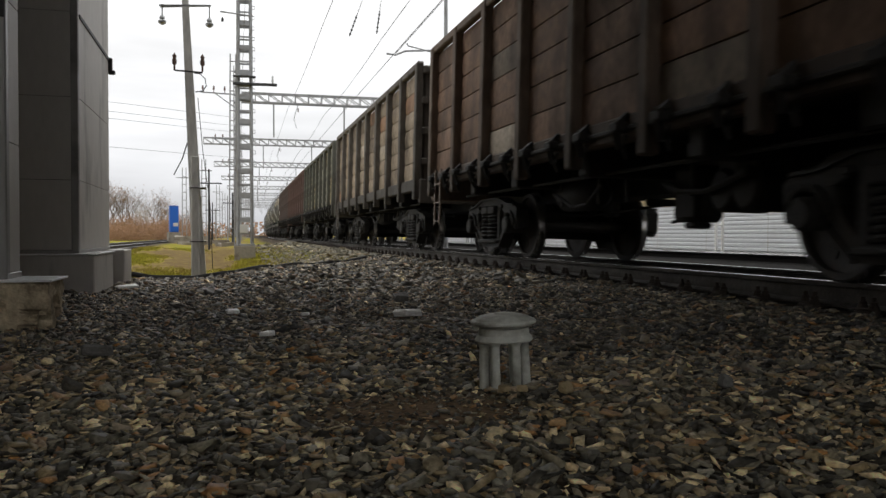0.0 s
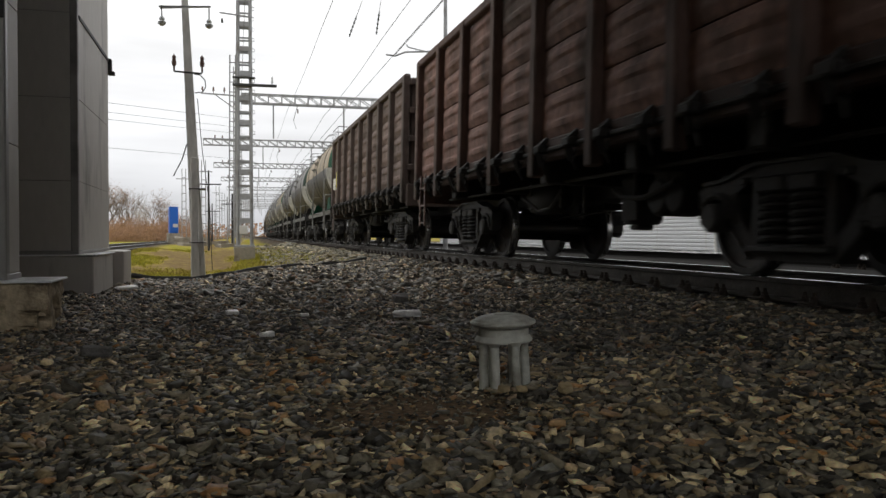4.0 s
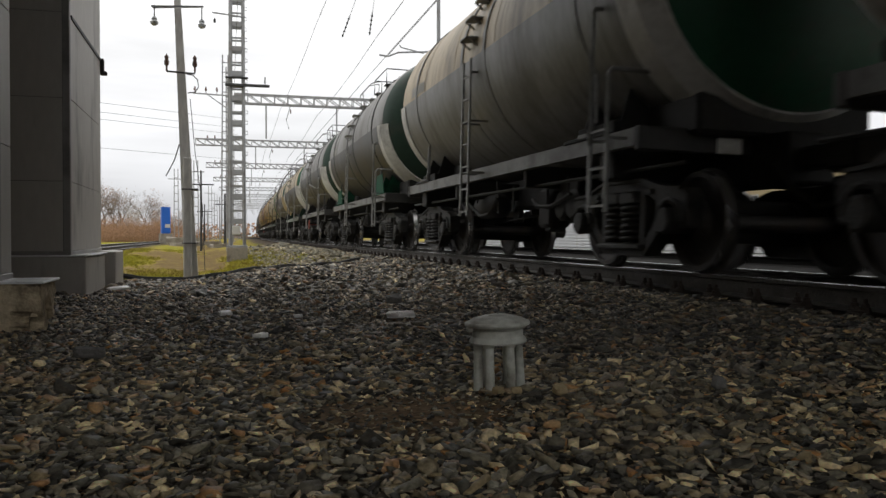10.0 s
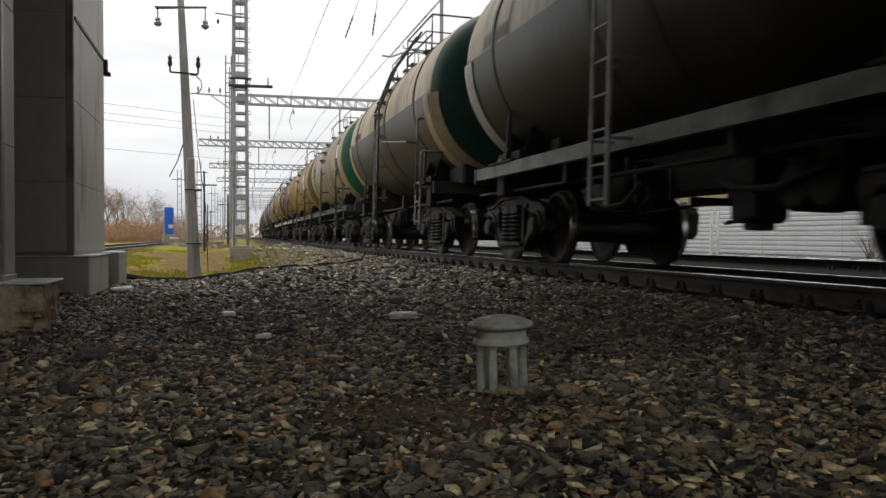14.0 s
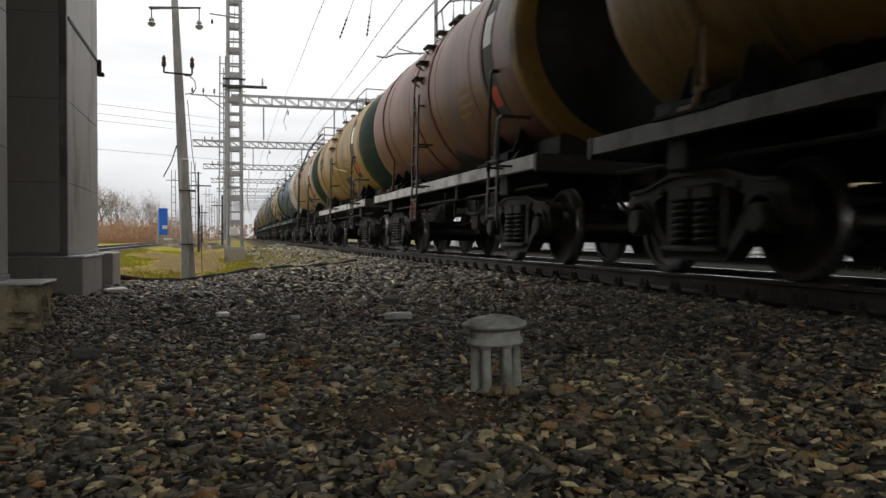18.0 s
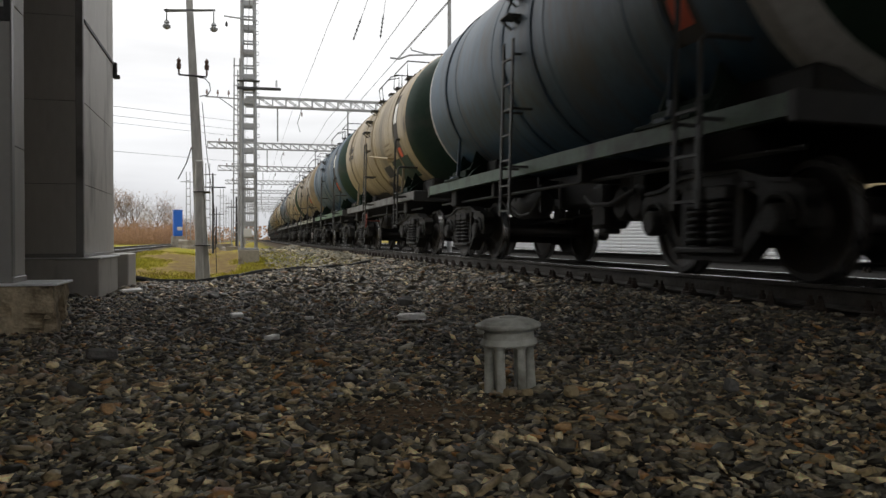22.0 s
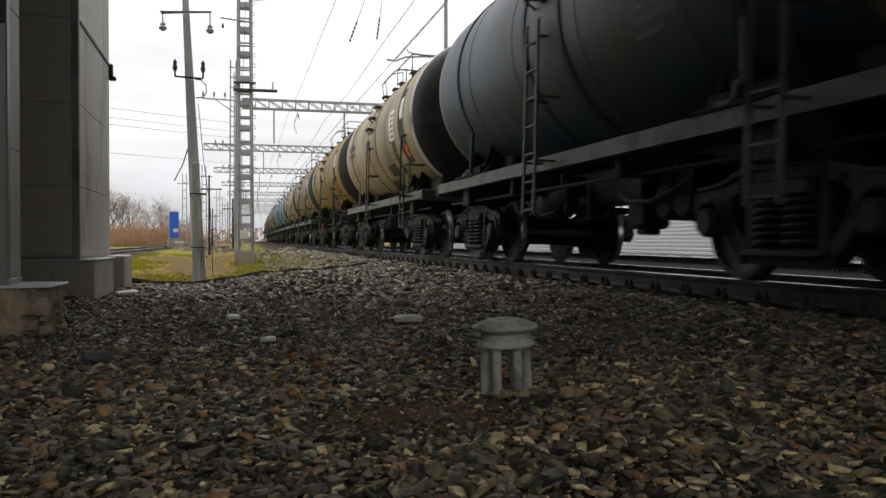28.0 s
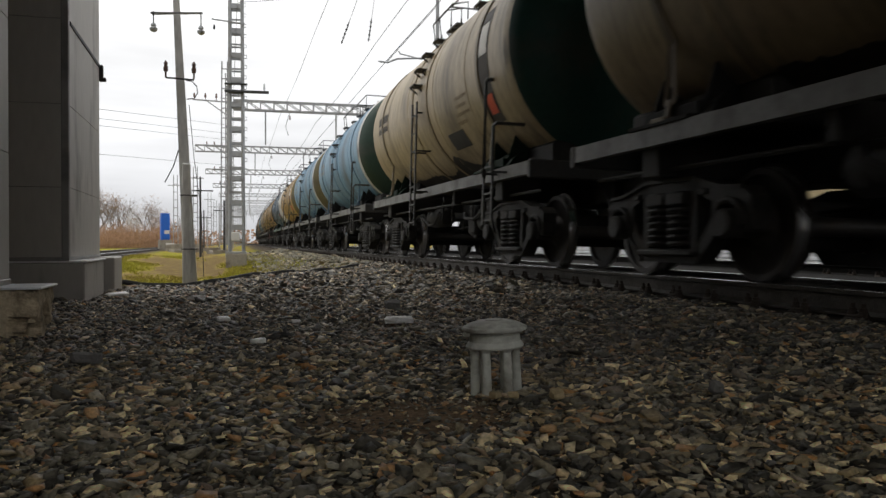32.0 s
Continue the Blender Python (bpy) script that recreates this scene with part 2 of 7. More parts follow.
M_HWHEEL = surface("red_handwheel", (0.22, 0.05, 0.035), 0.6, 0.1, 0.25, 10, (0.06, 0.045, 0.04), 0.4, 5, 0.1, 40)
M_BARK = surface("bark", (0.19, 0.155, 0.125), 0.95, 0, 0.3, 4, None, 0, 2, 0.3, 20)
M_BIRCH = surface("birch_bark", (0.5, 0.48, 0.45), 0.9, 0, 0.2, 4, (0.06, 0.05, 0.045), 0.35, 4, 0.2, 20)
M_DRY = surface("dry_leaves", (0.31, 0.18, 0.095), 0.9, 0, 0.35, 2, None, 0, 2, 0.0, 20, rnd=0.45, per_island=True)
M_BRUSH = surface("bare_brushwood", (0.35, 0.21, 0.125), 0.95, 0, 0.3, 2, None, 0, 2, 0.0, 20, rnd=0.35, per_island=True)
M_GRASSY = surface("grass_yellow_green", (0.30, 0.275, 0.022), 0.9, 0, 0.3, 2, (0.26, 0.17, 0.07), 0.5, 0.5, 0, 20, rnd=0.4, per_island=True)
M_EDGE = surface("black_edging", (0.03, 0.029, 0.028), 0.8, 0, 0.2, 8, None, 0, 2, 0.2, 30)
M_SIGN = surface("pale_sign", (0.62, 0.61, 0.58), 0.6, 0, 0.1, 8, None, 0, 2, 0.0, 40)


def gravel_material(name, mean, spread, warm):
    """Stones of mixed greys and browns, one tone to each stone."""
    m, nt, b = nodes(name)
    n, l = nt.nodes, nt.links
    geo = n.new("ShaderNodeNewGeometry")
    oi = n.new("ShaderNodeObjectInfo")
    add = n.new("ShaderNodeMath")
    add.operation = "ADD"
    l.new(geo.outputs["Random Per Island"], add.inputs[0])
    l.new(oi.outputs["Random"], add.inputs[1])
    fr = n.new("ShaderNodeMath")
    fr.operation = "FRACT"
    l.new(add.outputs[0], fr.inputs[0])
    ramp = n.new("ShaderNodeValToRGB")
    cr = ramp.color_ramp
    tones = [(0.0, 0.16, 0.155, 0.15), (0.3, 0.38, 0.365, 0.34), (0.52, 0.66, 0.62, 0.54), (0.66, 1.0, 0.80, 0.54), (0.78, 0.95, 0.92, 0.85),
             (0.86, 1.3, 0.72, 0.36), (0.91, 1.7, 1.45, 1.05), (0.97, 2.6, 2.2, 1.55)]
    cr.elements[0].position = 0
    while len(cr.elements) < len(tones):
        cr.elements.new(0.5)
    for e, (p, r, g, bl) in zip(cr.elements, tones):
        e.position = p
        k = 0.5
        e.color = (mean * (1 + (r - 1) * spread) * (1 + warm) * k, mean * (1 + (g - 1) * spread) * k, mean * (1 + (bl - 1) * spread) * (1 - 5 * warm) * k, 1)
    cr.interpolation = "LINEAR"
    l.new(fr.outputs[0], ramp.inputs[0])
    tc = n.new("ShaderNodeTexCoord")
    nz = n.new("ShaderNodeTexNoise")
    nz.inputs["Scale"].default_value, nz.inputs["Detail"].default_value = 60, 6
    l.new(tc.outputs["Object"], nz.inputs["Vector"])
    big = n.new("ShaderNodeTexNoise")
    big.inputs["Scale"].default_value, big.inputs["Detail"].default_value = 0.9, 4
    l.new(geo.outputs["Position"], big.inputs["Vector"])
    mr = n.new("ShaderNodeMapRange")
    mr.inputs["From Min"].default_value, mr.inputs["From Max"].default_value = 0.3, 0.7
    mr.inputs["To Min"].default_value, mr.inputs["To Max"].default_value = 1.3, 2.7
    l.new(nz.outputs[0], mr.inputs[0])
    x = n.new("ShaderNodeMix")
    x.data_type, x.blend_type = "RGBA", "MULTIPLY"
    x.inputs[0].default_value = 1
    l.new(ramp.outputs[0], x.inputs[6])
    l.new(mr.outputs[0], x.inputs[7])
    y = n.new("ShaderNodeMix")
    y.data_type = "RGBA"
    mb = n.new("ShaderNodeMapRange")
    mb.inputs["From Min"].default_value, mb.inputs["From Max"].default_value = 0.5, 0.72
    mb.inputs["To Max"].default_value = 0.45
    l.new(big.outputs[0], mb.inputs[0])
    l.new(mb.outputs[0], y.inputs[0])
    l.new(x.outputs[2], y.inputs[6])
    y.inputs[7].default_value = (mean * 0.62, mean * 0.5, mean * 0.33, 1)
    l.new(y.outputs[2], b.inputs["Base Color"])
    b.inputs["Roughness"].default_value = 0.6
    b.inputs["Specular IOR Level"].default_value = 0.35
    bp = n.new("ShaderNodeBump")
    bp.inputs["Strength"].default_value, bp.inputs["Distance"].default_value = 0.8, 0.008
    l.new(nz.outputs[0], bp.inputs["Height"])
    l.new(bp.outputs[0], b.inputs["Normal"])
    return m


M_STONE = gravel_material("ballast_stone", 0.37, 1.14, 0.03)
M_BALLAST = gravel_material("dark_ballast_stone", 0.245, 0.95, 0.01)


def ground_material():
    """Sandy dirt under the stones; grass and soil further off."""
    m, nt, b = nodes("ground_soil")
    n, l = nt.nodes, nt.links
    geo = n.new("ShaderNodeNewGeometry")
    att = n.new("ShaderNodeAttribute")
    att.attribute_name = "grass"
    vor = n.new("ShaderNodeTexVoronoi")
    vor.inputs["Scale"].default_value = 22
    l.new(geo.outputs["Position"], vor.inputs["Vector"])
    ramp = n.new("ShaderNodeValToRGB")
    ramp.color_ramp.elements[0].color = (0.03, 0.025, 0.02, 1)
    ramp.color_ramp.elements[1].color = (0.13, 0.10, 0.068, 1)
    sepc = n.new("ShaderNodeSeparateColor")
    l.new(vor.outputs["Color"], sepc.inputs[0])
    l.new(sepc.outputs[0], ramp.inputs[0])
    nz = n.new("ShaderNodeTexNoise")
    nz.inputs["Scale"].default_value, nz.inputs["Detail"].default_value = 0.35, 8
    l.new(geo.outputs["Position"], nz.inputs["Vector"])
    gr = n.new("ShaderNodeValToRGB")
    cols = [(0.34, (0.15, 0.10, 0.04)), (0.46, (0.25, 0.185, 0.05)), (0.54, (0.28, 0.23, 0.035)), (0.68, (0.22, 0.215, 0.015))]
    while len(gr.color_ramp.elements) < len(cols):
        gr.color_ramp.elements.new(0.5)
    for e, (p, c) in zip(gr.color_ramp.elements, cols):
        e.position, e.color = p, (*c, 1)
    nz.inputs["Scale"].default_value = 3.0
    gatt = n.new("ShaderNodeAttribute")
    gatt.attribute_name = "green"
    gsum = n.new("ShaderNodeMath")
    gsum.operation = "MULTIPLY_ADD"
    l.new(nz.outputs[0], gsum.inputs[0])
    gsum.inputs[1].default_value = 0.62
    gsc = n.new("ShaderNodeMath")
    gsc.operation = "MULTIPLY_ADD"
    l.new(gatt.outputs["Fac"], gsc.inputs[0])
    gsc.inputs[1].default_value, gsc.inputs[2].default_value = 0.34, 0.04
    l.new(gsc.outputs[0], gsum.inputs[2])
    l.new(gsum.outputs[0], gr.inputs[0])
    x = n.new("ShaderNodeMix")
    x.data_type = "RGBA"
    l.new(att.outputs["Fac"], x.inputs[0])
    l.new(ramp.outputs[0], x.inputs[6])
    l.new(gr.outputs[0], x.inputs[7])
    soil = n.new("ShaderNodeAttribute")
    soil.attribute_name = "soil"
    sn = n.new("ShaderNodeTexNoise")
    sn.inputs["Scale"].default_value, sn.inputs["Detail"].default_value = 30, 6
    l.new(geo.outputs["Position"], sn.inputs["Vector"])
    sr = n.new("ShaderNodeValToRGB")
    sr.color_ramp.elements[0].position, sr.color_ramp.elements[0].color = 0.3, (0.09, 0.06, 0.034, 1)
    sr.color_ramp.elements[1].position, sr.color_ramp.elements[1].color = 0.7, (0.25, 0.17, 0.10, 1)
    l.new(sn.outputs[0], sr.inputs[0])
    y = n.new("ShaderNodeMix")
    y.data_type = "RGBA"
    l.new(soil.outputs["Fac"], y.inputs[0])
    l.new(x.outputs[2], y.inputs[6])
    l.new(sr.outputs[0], y.inputs[7])
    # blackened ballast, with the train's shadow put into its colour
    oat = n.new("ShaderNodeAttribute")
    oat.attribute_name = "oily_shaded"
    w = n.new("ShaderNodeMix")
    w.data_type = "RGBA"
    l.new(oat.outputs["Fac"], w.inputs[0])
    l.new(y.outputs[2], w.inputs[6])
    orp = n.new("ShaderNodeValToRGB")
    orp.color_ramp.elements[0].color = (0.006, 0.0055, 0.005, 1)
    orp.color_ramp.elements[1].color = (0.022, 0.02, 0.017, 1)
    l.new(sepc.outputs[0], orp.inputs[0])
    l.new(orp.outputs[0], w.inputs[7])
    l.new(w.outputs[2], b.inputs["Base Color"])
    b.inputs["Roughness"].default_value = 0.95
    b.inputs["Specular IOR Level"].default_value = 0.08
    bp = n.new("ShaderNodeBump")
    bp.inputs["Strength"].default_value, bp.inputs["Distance"].default_value = 0.35, 0.012
    l.new(vor.outputs["Distance"], bp.inputs["Height"])
    l.new(bp.outputs[0], b.inputs["Normal"])
    return m


M_GROUND = ground_material()

# ---- mesh tools ----
class Solid:
    """Collects boxes, bars, tubes and lathed forms into one mesh."""

    def __init__(self):
        self.v, self.f, self.smooth = [], [], []

    def add(self, vs, fs, smooth=False):
        k = len(self.v)
        self.v += [tuple(p) for p in vs]
        self.f += [tuple(i + k for i in q) for q in fs]
        self.smooth += [smooth] * len(fs)
        return self

    def box(self, x0, x1, y0, y1, z0, z1, bev=0.0, m=None):
        if bev <= 0:
            vs = [(x, y, z) for x in (x0, x1) for y in (y0, y1) for z in (z0, z1)]
            fs = [(0, 1, 3, 2), (4, 6, 7, 5), (0, 4, 5, 1), (2, 3, 7, 6), (0, 2, 6, 4), (1, 5, 7, 3)]
        else:
            b = min(bev, abs(x1 - x0) * 0.45, abs(y1 - y0) * 0.45, abs(z1 - z0) * 0.45)
            vs, fs = [], []
            idx = {}
            for ix, x in enumerate((x0, x1)):
                for iy, y in enumerate((y0, y1)):
                    for iz, z in enumerate((z0, z1)):
                        sx, sy, sz = (1 if ix == 0 else -1), (1 if iy == 0 else -1), (1 if iz == 0 else -1)
                        idx[ix, iy, iz] = len(vs)
                        vs += [(x, y + sy * b, z + sz * b), (x + sx * b, y, z + sz * b), (x + sx * b, y + sy * b, z)]
            g = lambda a, b2, c, k: idx[a, b2, c] + k
            for a in (0, 1):
                q = [g(a, 0, 0, 0), g(a, 0, 1, 0), g(a, 1, 1, 0), g(a, 1, 0, 0)]
                fs.append(tuple(q if a == 0 else q[::-1]))
                q = [g(0, a, 0, 1), g(1, a, 0, 1), g(1, a, 1, 1), g(0, a, 1, 1)]
                fs.append(tuple(q if a == 0 else q[::-1]))
                q = [g(0, 0, a, 2), g(0, 1, a, 2), g(1, 1, a, 2), g(1, 0, a, 2)]
                fs.append(tuple(q if a == 0 else q[::-1]))
            for a in (0, 1):
                for c in (0, 1):
                    fs.append((g(a, c, 0, 0), g(a, c, 1, 0), g(a, c, 1, 1), g(a, c, 0, 1)))
                    fs.append((g(a, 0, c, 0), g(a, 1, c, 0), g(a, 1, c, 2), g(a, 0, c, 2)))
                    fs.append((g(0, a, c, 1), g(1, a, c, 1), g(1, a, c, 2), g(0, a, c, 2)))
                    for e in (0, 1):
                        fs.append((g(a, c, e, 0), g(a, c, e, 1), g(a, c, e, 2)))
        if m is not None:
            vs = [m @ Vector(p) for p in vs]
        return self.add(vs, fs)

    def bar(self, p, q, w, h=None, up=(0, 0, 1)):
        """A square-cut bar from p to q."""
        h = h or w
        p, q = Vector(p), Vector(q)
        d = (q - p).normalized()
        s = d.cross(Vector(up))
        if s.length < 1e-4:
            s = d.cross(Vector((1, 0, 0)))
        s.normalize()
        u = s.cross(d)
        vs = [e + s * (a * w / 2) + u * (b * h / 2) for e in (p, q) for a, b in ((-1, -1), (1, -1), (1, 1), (-1, 1))]
        return self.add(vs, [(3, 2, 1, 0), (4, 5, 6, 7), (0, 1, 5, 4), (1, 2, 6, 5), (2, 3, 7, 6), (3, 0, 4, 7)])

    def tube(self, pts, r, n=8, cap=True, r2=None):
        pts = [Vector(p) for p in pts]
        rings = []
        for i, p in enumerate(pts):
            d = (pts[min(i + 1, len(pts) - 1)] - pts[max(i - 1, 0)]).normalized()
            s = d.cross(Vector((0, 0, 1)))
            if s.length < 1e-3:
                s = d.cross(Vector((0, 1, 0)))
            s.normalize()
            u = s.cross(d)
            rr = r if r2 is None else r + (r2 - r) * i / max(1, len(pts) - 1)
            rings.append([p + s * (rr * math.cos(2 * math.pi * k / n)) + u * (rr * math.sin(2 * math.pi * k / n)) for k in range(n)])
        vs = [v for ring in rings for v in ring]
        fs = [(i * n + k, i * n + (k + 1) % n, (i + 1) * n + (k + 1) % n, (i + 1) * n + k) for i in range(len(pts) - 1) for k in range(n)]
        self.add(vs, fs, True)
        if cap:
            self.add(rings[0], [tuple(range(n))[::-1]])
            self.add(rings[-1], [tuple(range(n))])
        return self

    def lathe(self, prof, n=24, axis="z", at=(0, 0, 0), a0=0.0, a1=360.0, smooth=True):
        """prof: (radius, height) pairs turned about an axis."""
        full = abs(a1 - a0) >= 359.9
        m = n if full else n + 1
        vs = []
        for r, h in prof:
            for k in range(m):
                a = radians(a0 + (a1 - a0) * k / n)
                c, s = r * math.cos(a), r * math.sin(a)
                p = {"z": (c, s, h), "x": (h, c, s), "y": (s, h, c)}[axis]
                vs.append((p[0] + at[0], p[1] + at[1], p[2] + at[2]))
        fs = []
        for i in range(len(prof) - 1):
            for k in range(n):
                j = (k + 1) % m
                fs.append((i * m + k, i * m + j, (i + 1) * m + j, (i + 1) * m + k))
        return self.add(vs, fs, smooth)

    def prism(self, poly, x0, x1):
        """A closed outline in (y, z) pushed from x0 to x1."""
        n = len(poly)
        vs = [(x0, y, z) for y, z in poly] + [(x1, y, z) for y, z in poly]
        fs = [tuple(range(n))[::-1], tuple(range(n, 2 * n))] + [(i, (i + 1) % n, n + (i + 1) % n, n + i) for i in range(n)]
        return self.add(vs, fs)

    def mesh(self, name, mat):
        me = bpy.data.meshes.new(name)
        me.from_pydata(self.v, [], self.f)
        me.polygons.foreach_set("use_smooth", self.smooth)
        me.materials.append(mat)
        bm = bmesh.new()
        bm.from_mesh(me)
        bmesh.ops.recalc_face_normals(bm, faces=bm.faces)
        bm.to_mesh(me)
        bm.free()
        if any(self.smooth):
            me.set_sharp_from_angle(angle=radians(38))
        return me


def part(name, solid, mat, parent, label="", at=None, color=None):
    """One mesh object under a thing or a part; solid may be a mesh that is shared."""
    me = solid if isinstance(solid, bpy.types.Mesh) else solid.mesh(name, mat)
    ob = new(name, me)
    ob.parent = parent
    if at is not None:
        ob.matrix_basis = at if isinstance(at, Matrix) else pose(*at)
    if color:
        ob.color = (*color, 1)
    if label:
        ob["label"] = label
    return ob


def thing(name, label, category, group="", at=(0, 0, 0), kind=""):
    ob = new(name)
    ob.empty_display_size = 0.2
    ob.matrix_basis = at if isinstance(at, Matrix) else pose(*at)
    return tagged(ob, label, category, group, kind)


def solid_thing(name, solid, mat, label, category, group="", at=(0, 0, 0), kind="", color=None):
    ob = part(name, solid, mat, None, "", at, color)
    return tagged(ob, label, category, group, kind)


# ---- plan: y runs along the track, z = 0 on the near rail's head ----
AXIS = 5.10            # track axis beside the camera
BEND = 0.00025         # gentle right-hand curve
CANT = 0.024           # near rail raised
YAW = 0.2664
GAUGE = 0.797          # axis to rail centre


def track_x(y, axis=AXIS):
    return axis + BEND * y * y / 2


def on_track(y, off, z, axis=AXIS):
    """Across, along and up on the canted track."""
    return (track_x(y, axis) + off + CANT * z, y, z - CANT * (off + 0.8))


def at_view(px, depth, z):
    """A place at that depth along the view, px to the right of its left edge."""
    u = (px - 784) / 1445 * depth
    return (u * math.cos(YAW) + depth * math.sin(YAW), depth * math.cos(YAW) - u * math.sin(YAW), z)


def step(a, b, x):
    t = min(1.0, max(0.0, (x - a) / (b - a)))
    return t * t * (3 - 2 * t)


def greenness(x, y):
    """How green the dip is: grass along the gravel and by the piers, bare soil between."""
    n = noise.noise(Vector((x * 0.55, y * 0.13, 4.2))) + 0.5 * noise.noise(Vector((x * 1.7, y * 0.5, 1.2)))
    return step(-0.5, 0.5, n + 0.25 * step(-1.6, -3.0, x) + 0.35 * step(22, 17, y) * step(-0.8, 0.4, x) - 0.3 * step(3.5, 1.0, abs(x + 1.4)) * step(17, 20, y))


def ground_z(x, y):
    """Height of the ground sheet."""
    xs = x - BEND * y * y / 2
    z = -0.30 + 0.10 * step(2.3, 3.55, xs)
    z -= 0.07 * step(1.0, -1.2, xs)
    z -= 0.09 * math.exp(-((xs + 0.75) / 0.9) ** 2) * step(9.0, 14.5, y)
    # the dip with grass beyond the gravel
    lim = 14.6 + 1.2 * max(0.0, xs) + 0.25 * max(0.0, -1 - xs)
    z -= (0.42 * step(lim, lim + 4.5, y)) * step(3.4, 1.6, xs)
    z += 0.34 * step(24, 60, y) * step(3.4, 1.6, xs)
    z += 0.12 * step(-2.5, -4.6, xs) * step(18, 24, y)
    # beyond the track
    z -= 0.12 * step(12.5, 15.5, xs)
    z -= 0.03 * step(6.6, 7.4, xs) * step(8.6, 7.6, xs)
    amp = 0.03 if y < 16 else 0.05
    z += amp * noise.noise(Vector((x * 0.9, y * 0.9, 3.1))) * step(4.2, 3.2, xs)
    return z

# ---- ground ----
def ground():
    def axis_steps(stops):
        out = []
        for a, b, d in stops:
            n = max(1, round((b - a) / d))
            out += [a + (b - a) * i / n for i in range(n)]
        return out + [stops[-1][1]]
    xs = axis_steps([(-2500, -300, 400), (-300, -60, 40), (-60, -14, 4), (-14, -4, 0.8), (-4, 5, 0.15), (5, 22, 0.6), (22, 60, 6), (60, 300, 40), (300, 2500, 400)])
    ys = axis_steps([(-400, -40, 60), (-40, -4, 4), (-4, 0, 0.5), (0, 18, 0.15), (18, 40, 0.6), (40, 120, 3), (120, 400, 20), (400, 3000, 200)])
    co = [(x, y, ground_z(x, min(y, 130.0)) if abs(x) < 300 else -0.35) for y in ys for x in xs]
    n = len(xs)
    fs = [(j * n + i, j * n + i + 1, (j + 1) * n + i + 1, (j + 1) * n + i) for j in range(len(ys) - 1) for i in range(n - 1)]
    me = bpy.data.meshes.new("ground")
    me.from_pydata(co, [], fs)
    me.polygons.foreach_set("use_smooth", [True] * len(fs))
    me.materials.append(M_GROUND)
    at = me.attributes.new("grass", "FLOAT", "POINT")
    val = []
    for x, y, z in co:
        s = x - BEND * min(y, 130) ** 2 / 2
        lim = 15.2 + 1.2 * max(0.0, s) + 0.25 * max(0.0, -1 - s)
        g = step(lim, lim + 2.0, y) * step(3.0, 1.6, s) * (1 - step(-4.2, -4.9, s) * step(-9.5, -8.6, s))
        val.append(max(g, step(20, 24, s)))
    at.data.foreach_set("value", val)
    gn = me.attributes.new("green", "FLOAT", "POINT")
    gn.data.foreach_set("value", [greenness(x, y) if y < 140 else 0.5 for x, y, z in co])
    # shadow-darkened, grimy strip from the track bed out to the fence
    oily_shaded = me.attributes.new("oily_shaded", "FLOAT", "POINT")
    oily_shaded.data.foreach_set("value", [step(4.0, 4.3, x - BEND * min(y, 130) ** 2 / 2) * step(19.4, 18.9, x - BEND * min(y, 130) ** 2 / 2) for x, y, z in co])
    so = me.attributes.new("soil", "FLOAT", "POINT")
    px, py, _ = at_view(725, 2.95, 0)
    so.data.foreach_set("value", [max(0.0, 1 - (((x - px) / 0.5) ** 2 + ((y - py) / 0.42) ** 2) ** 2) for x, y, z in co])
    return tagged(new("ground", me), "dirt and ballast ground with yellow-green grass", "ground", kind="structure")


GROUND = ground()


# ---- tracks ----
def rail_mesh(axis, off, base, y0, y1, head=True):
    """A flat-bottomed rail swept along the curve."""
    web = [(-0.075, -0.18), (-0.075, -0.168), (-0.012, -0.145), (-0.010, -0.045), (-0.036, -0.034), (-0.037, -0.006)]
    prof = web + [(-x, z) for x, z in reversed(web)]
    ys = [y0 + (y1 - y0) * (i / 60) ** 2 if y1 > 100 else y0 + (y1 - y0) * i / 60 for i in range(61)]
    s = Solid()
    ring = lambda y, pr: [((track_x(y, axis) + off + x), y, base - CANT * (off + 0.8) + z) for x, z in pr]
    vs = [p for y in ys for p in ring(y, prof)]
    n = len(prof)
    s.add(vs, [(i * n + k, i * n + k + 1, (i + 1) * n + k + 1, (i + 1) * n + k) for i in range(60) for k in range(n - 1)])
    top = [(-0.037, -0.006), (-0.033, -0.001), (-0.018, 0.0), (0.018, 0.0), (0.033, -0.001), (0.037, -0.006)]
    t = Solid()
    vs = [p for y in ys for p in ring(y, top)]
    t.add(vs, [(i * 6 + k, i * 6 + k + 1, (i + 1) * 6 + k + 1, (i + 1) * 6 + k) for i in range(60) for k in range(5)], True)
    return s, t


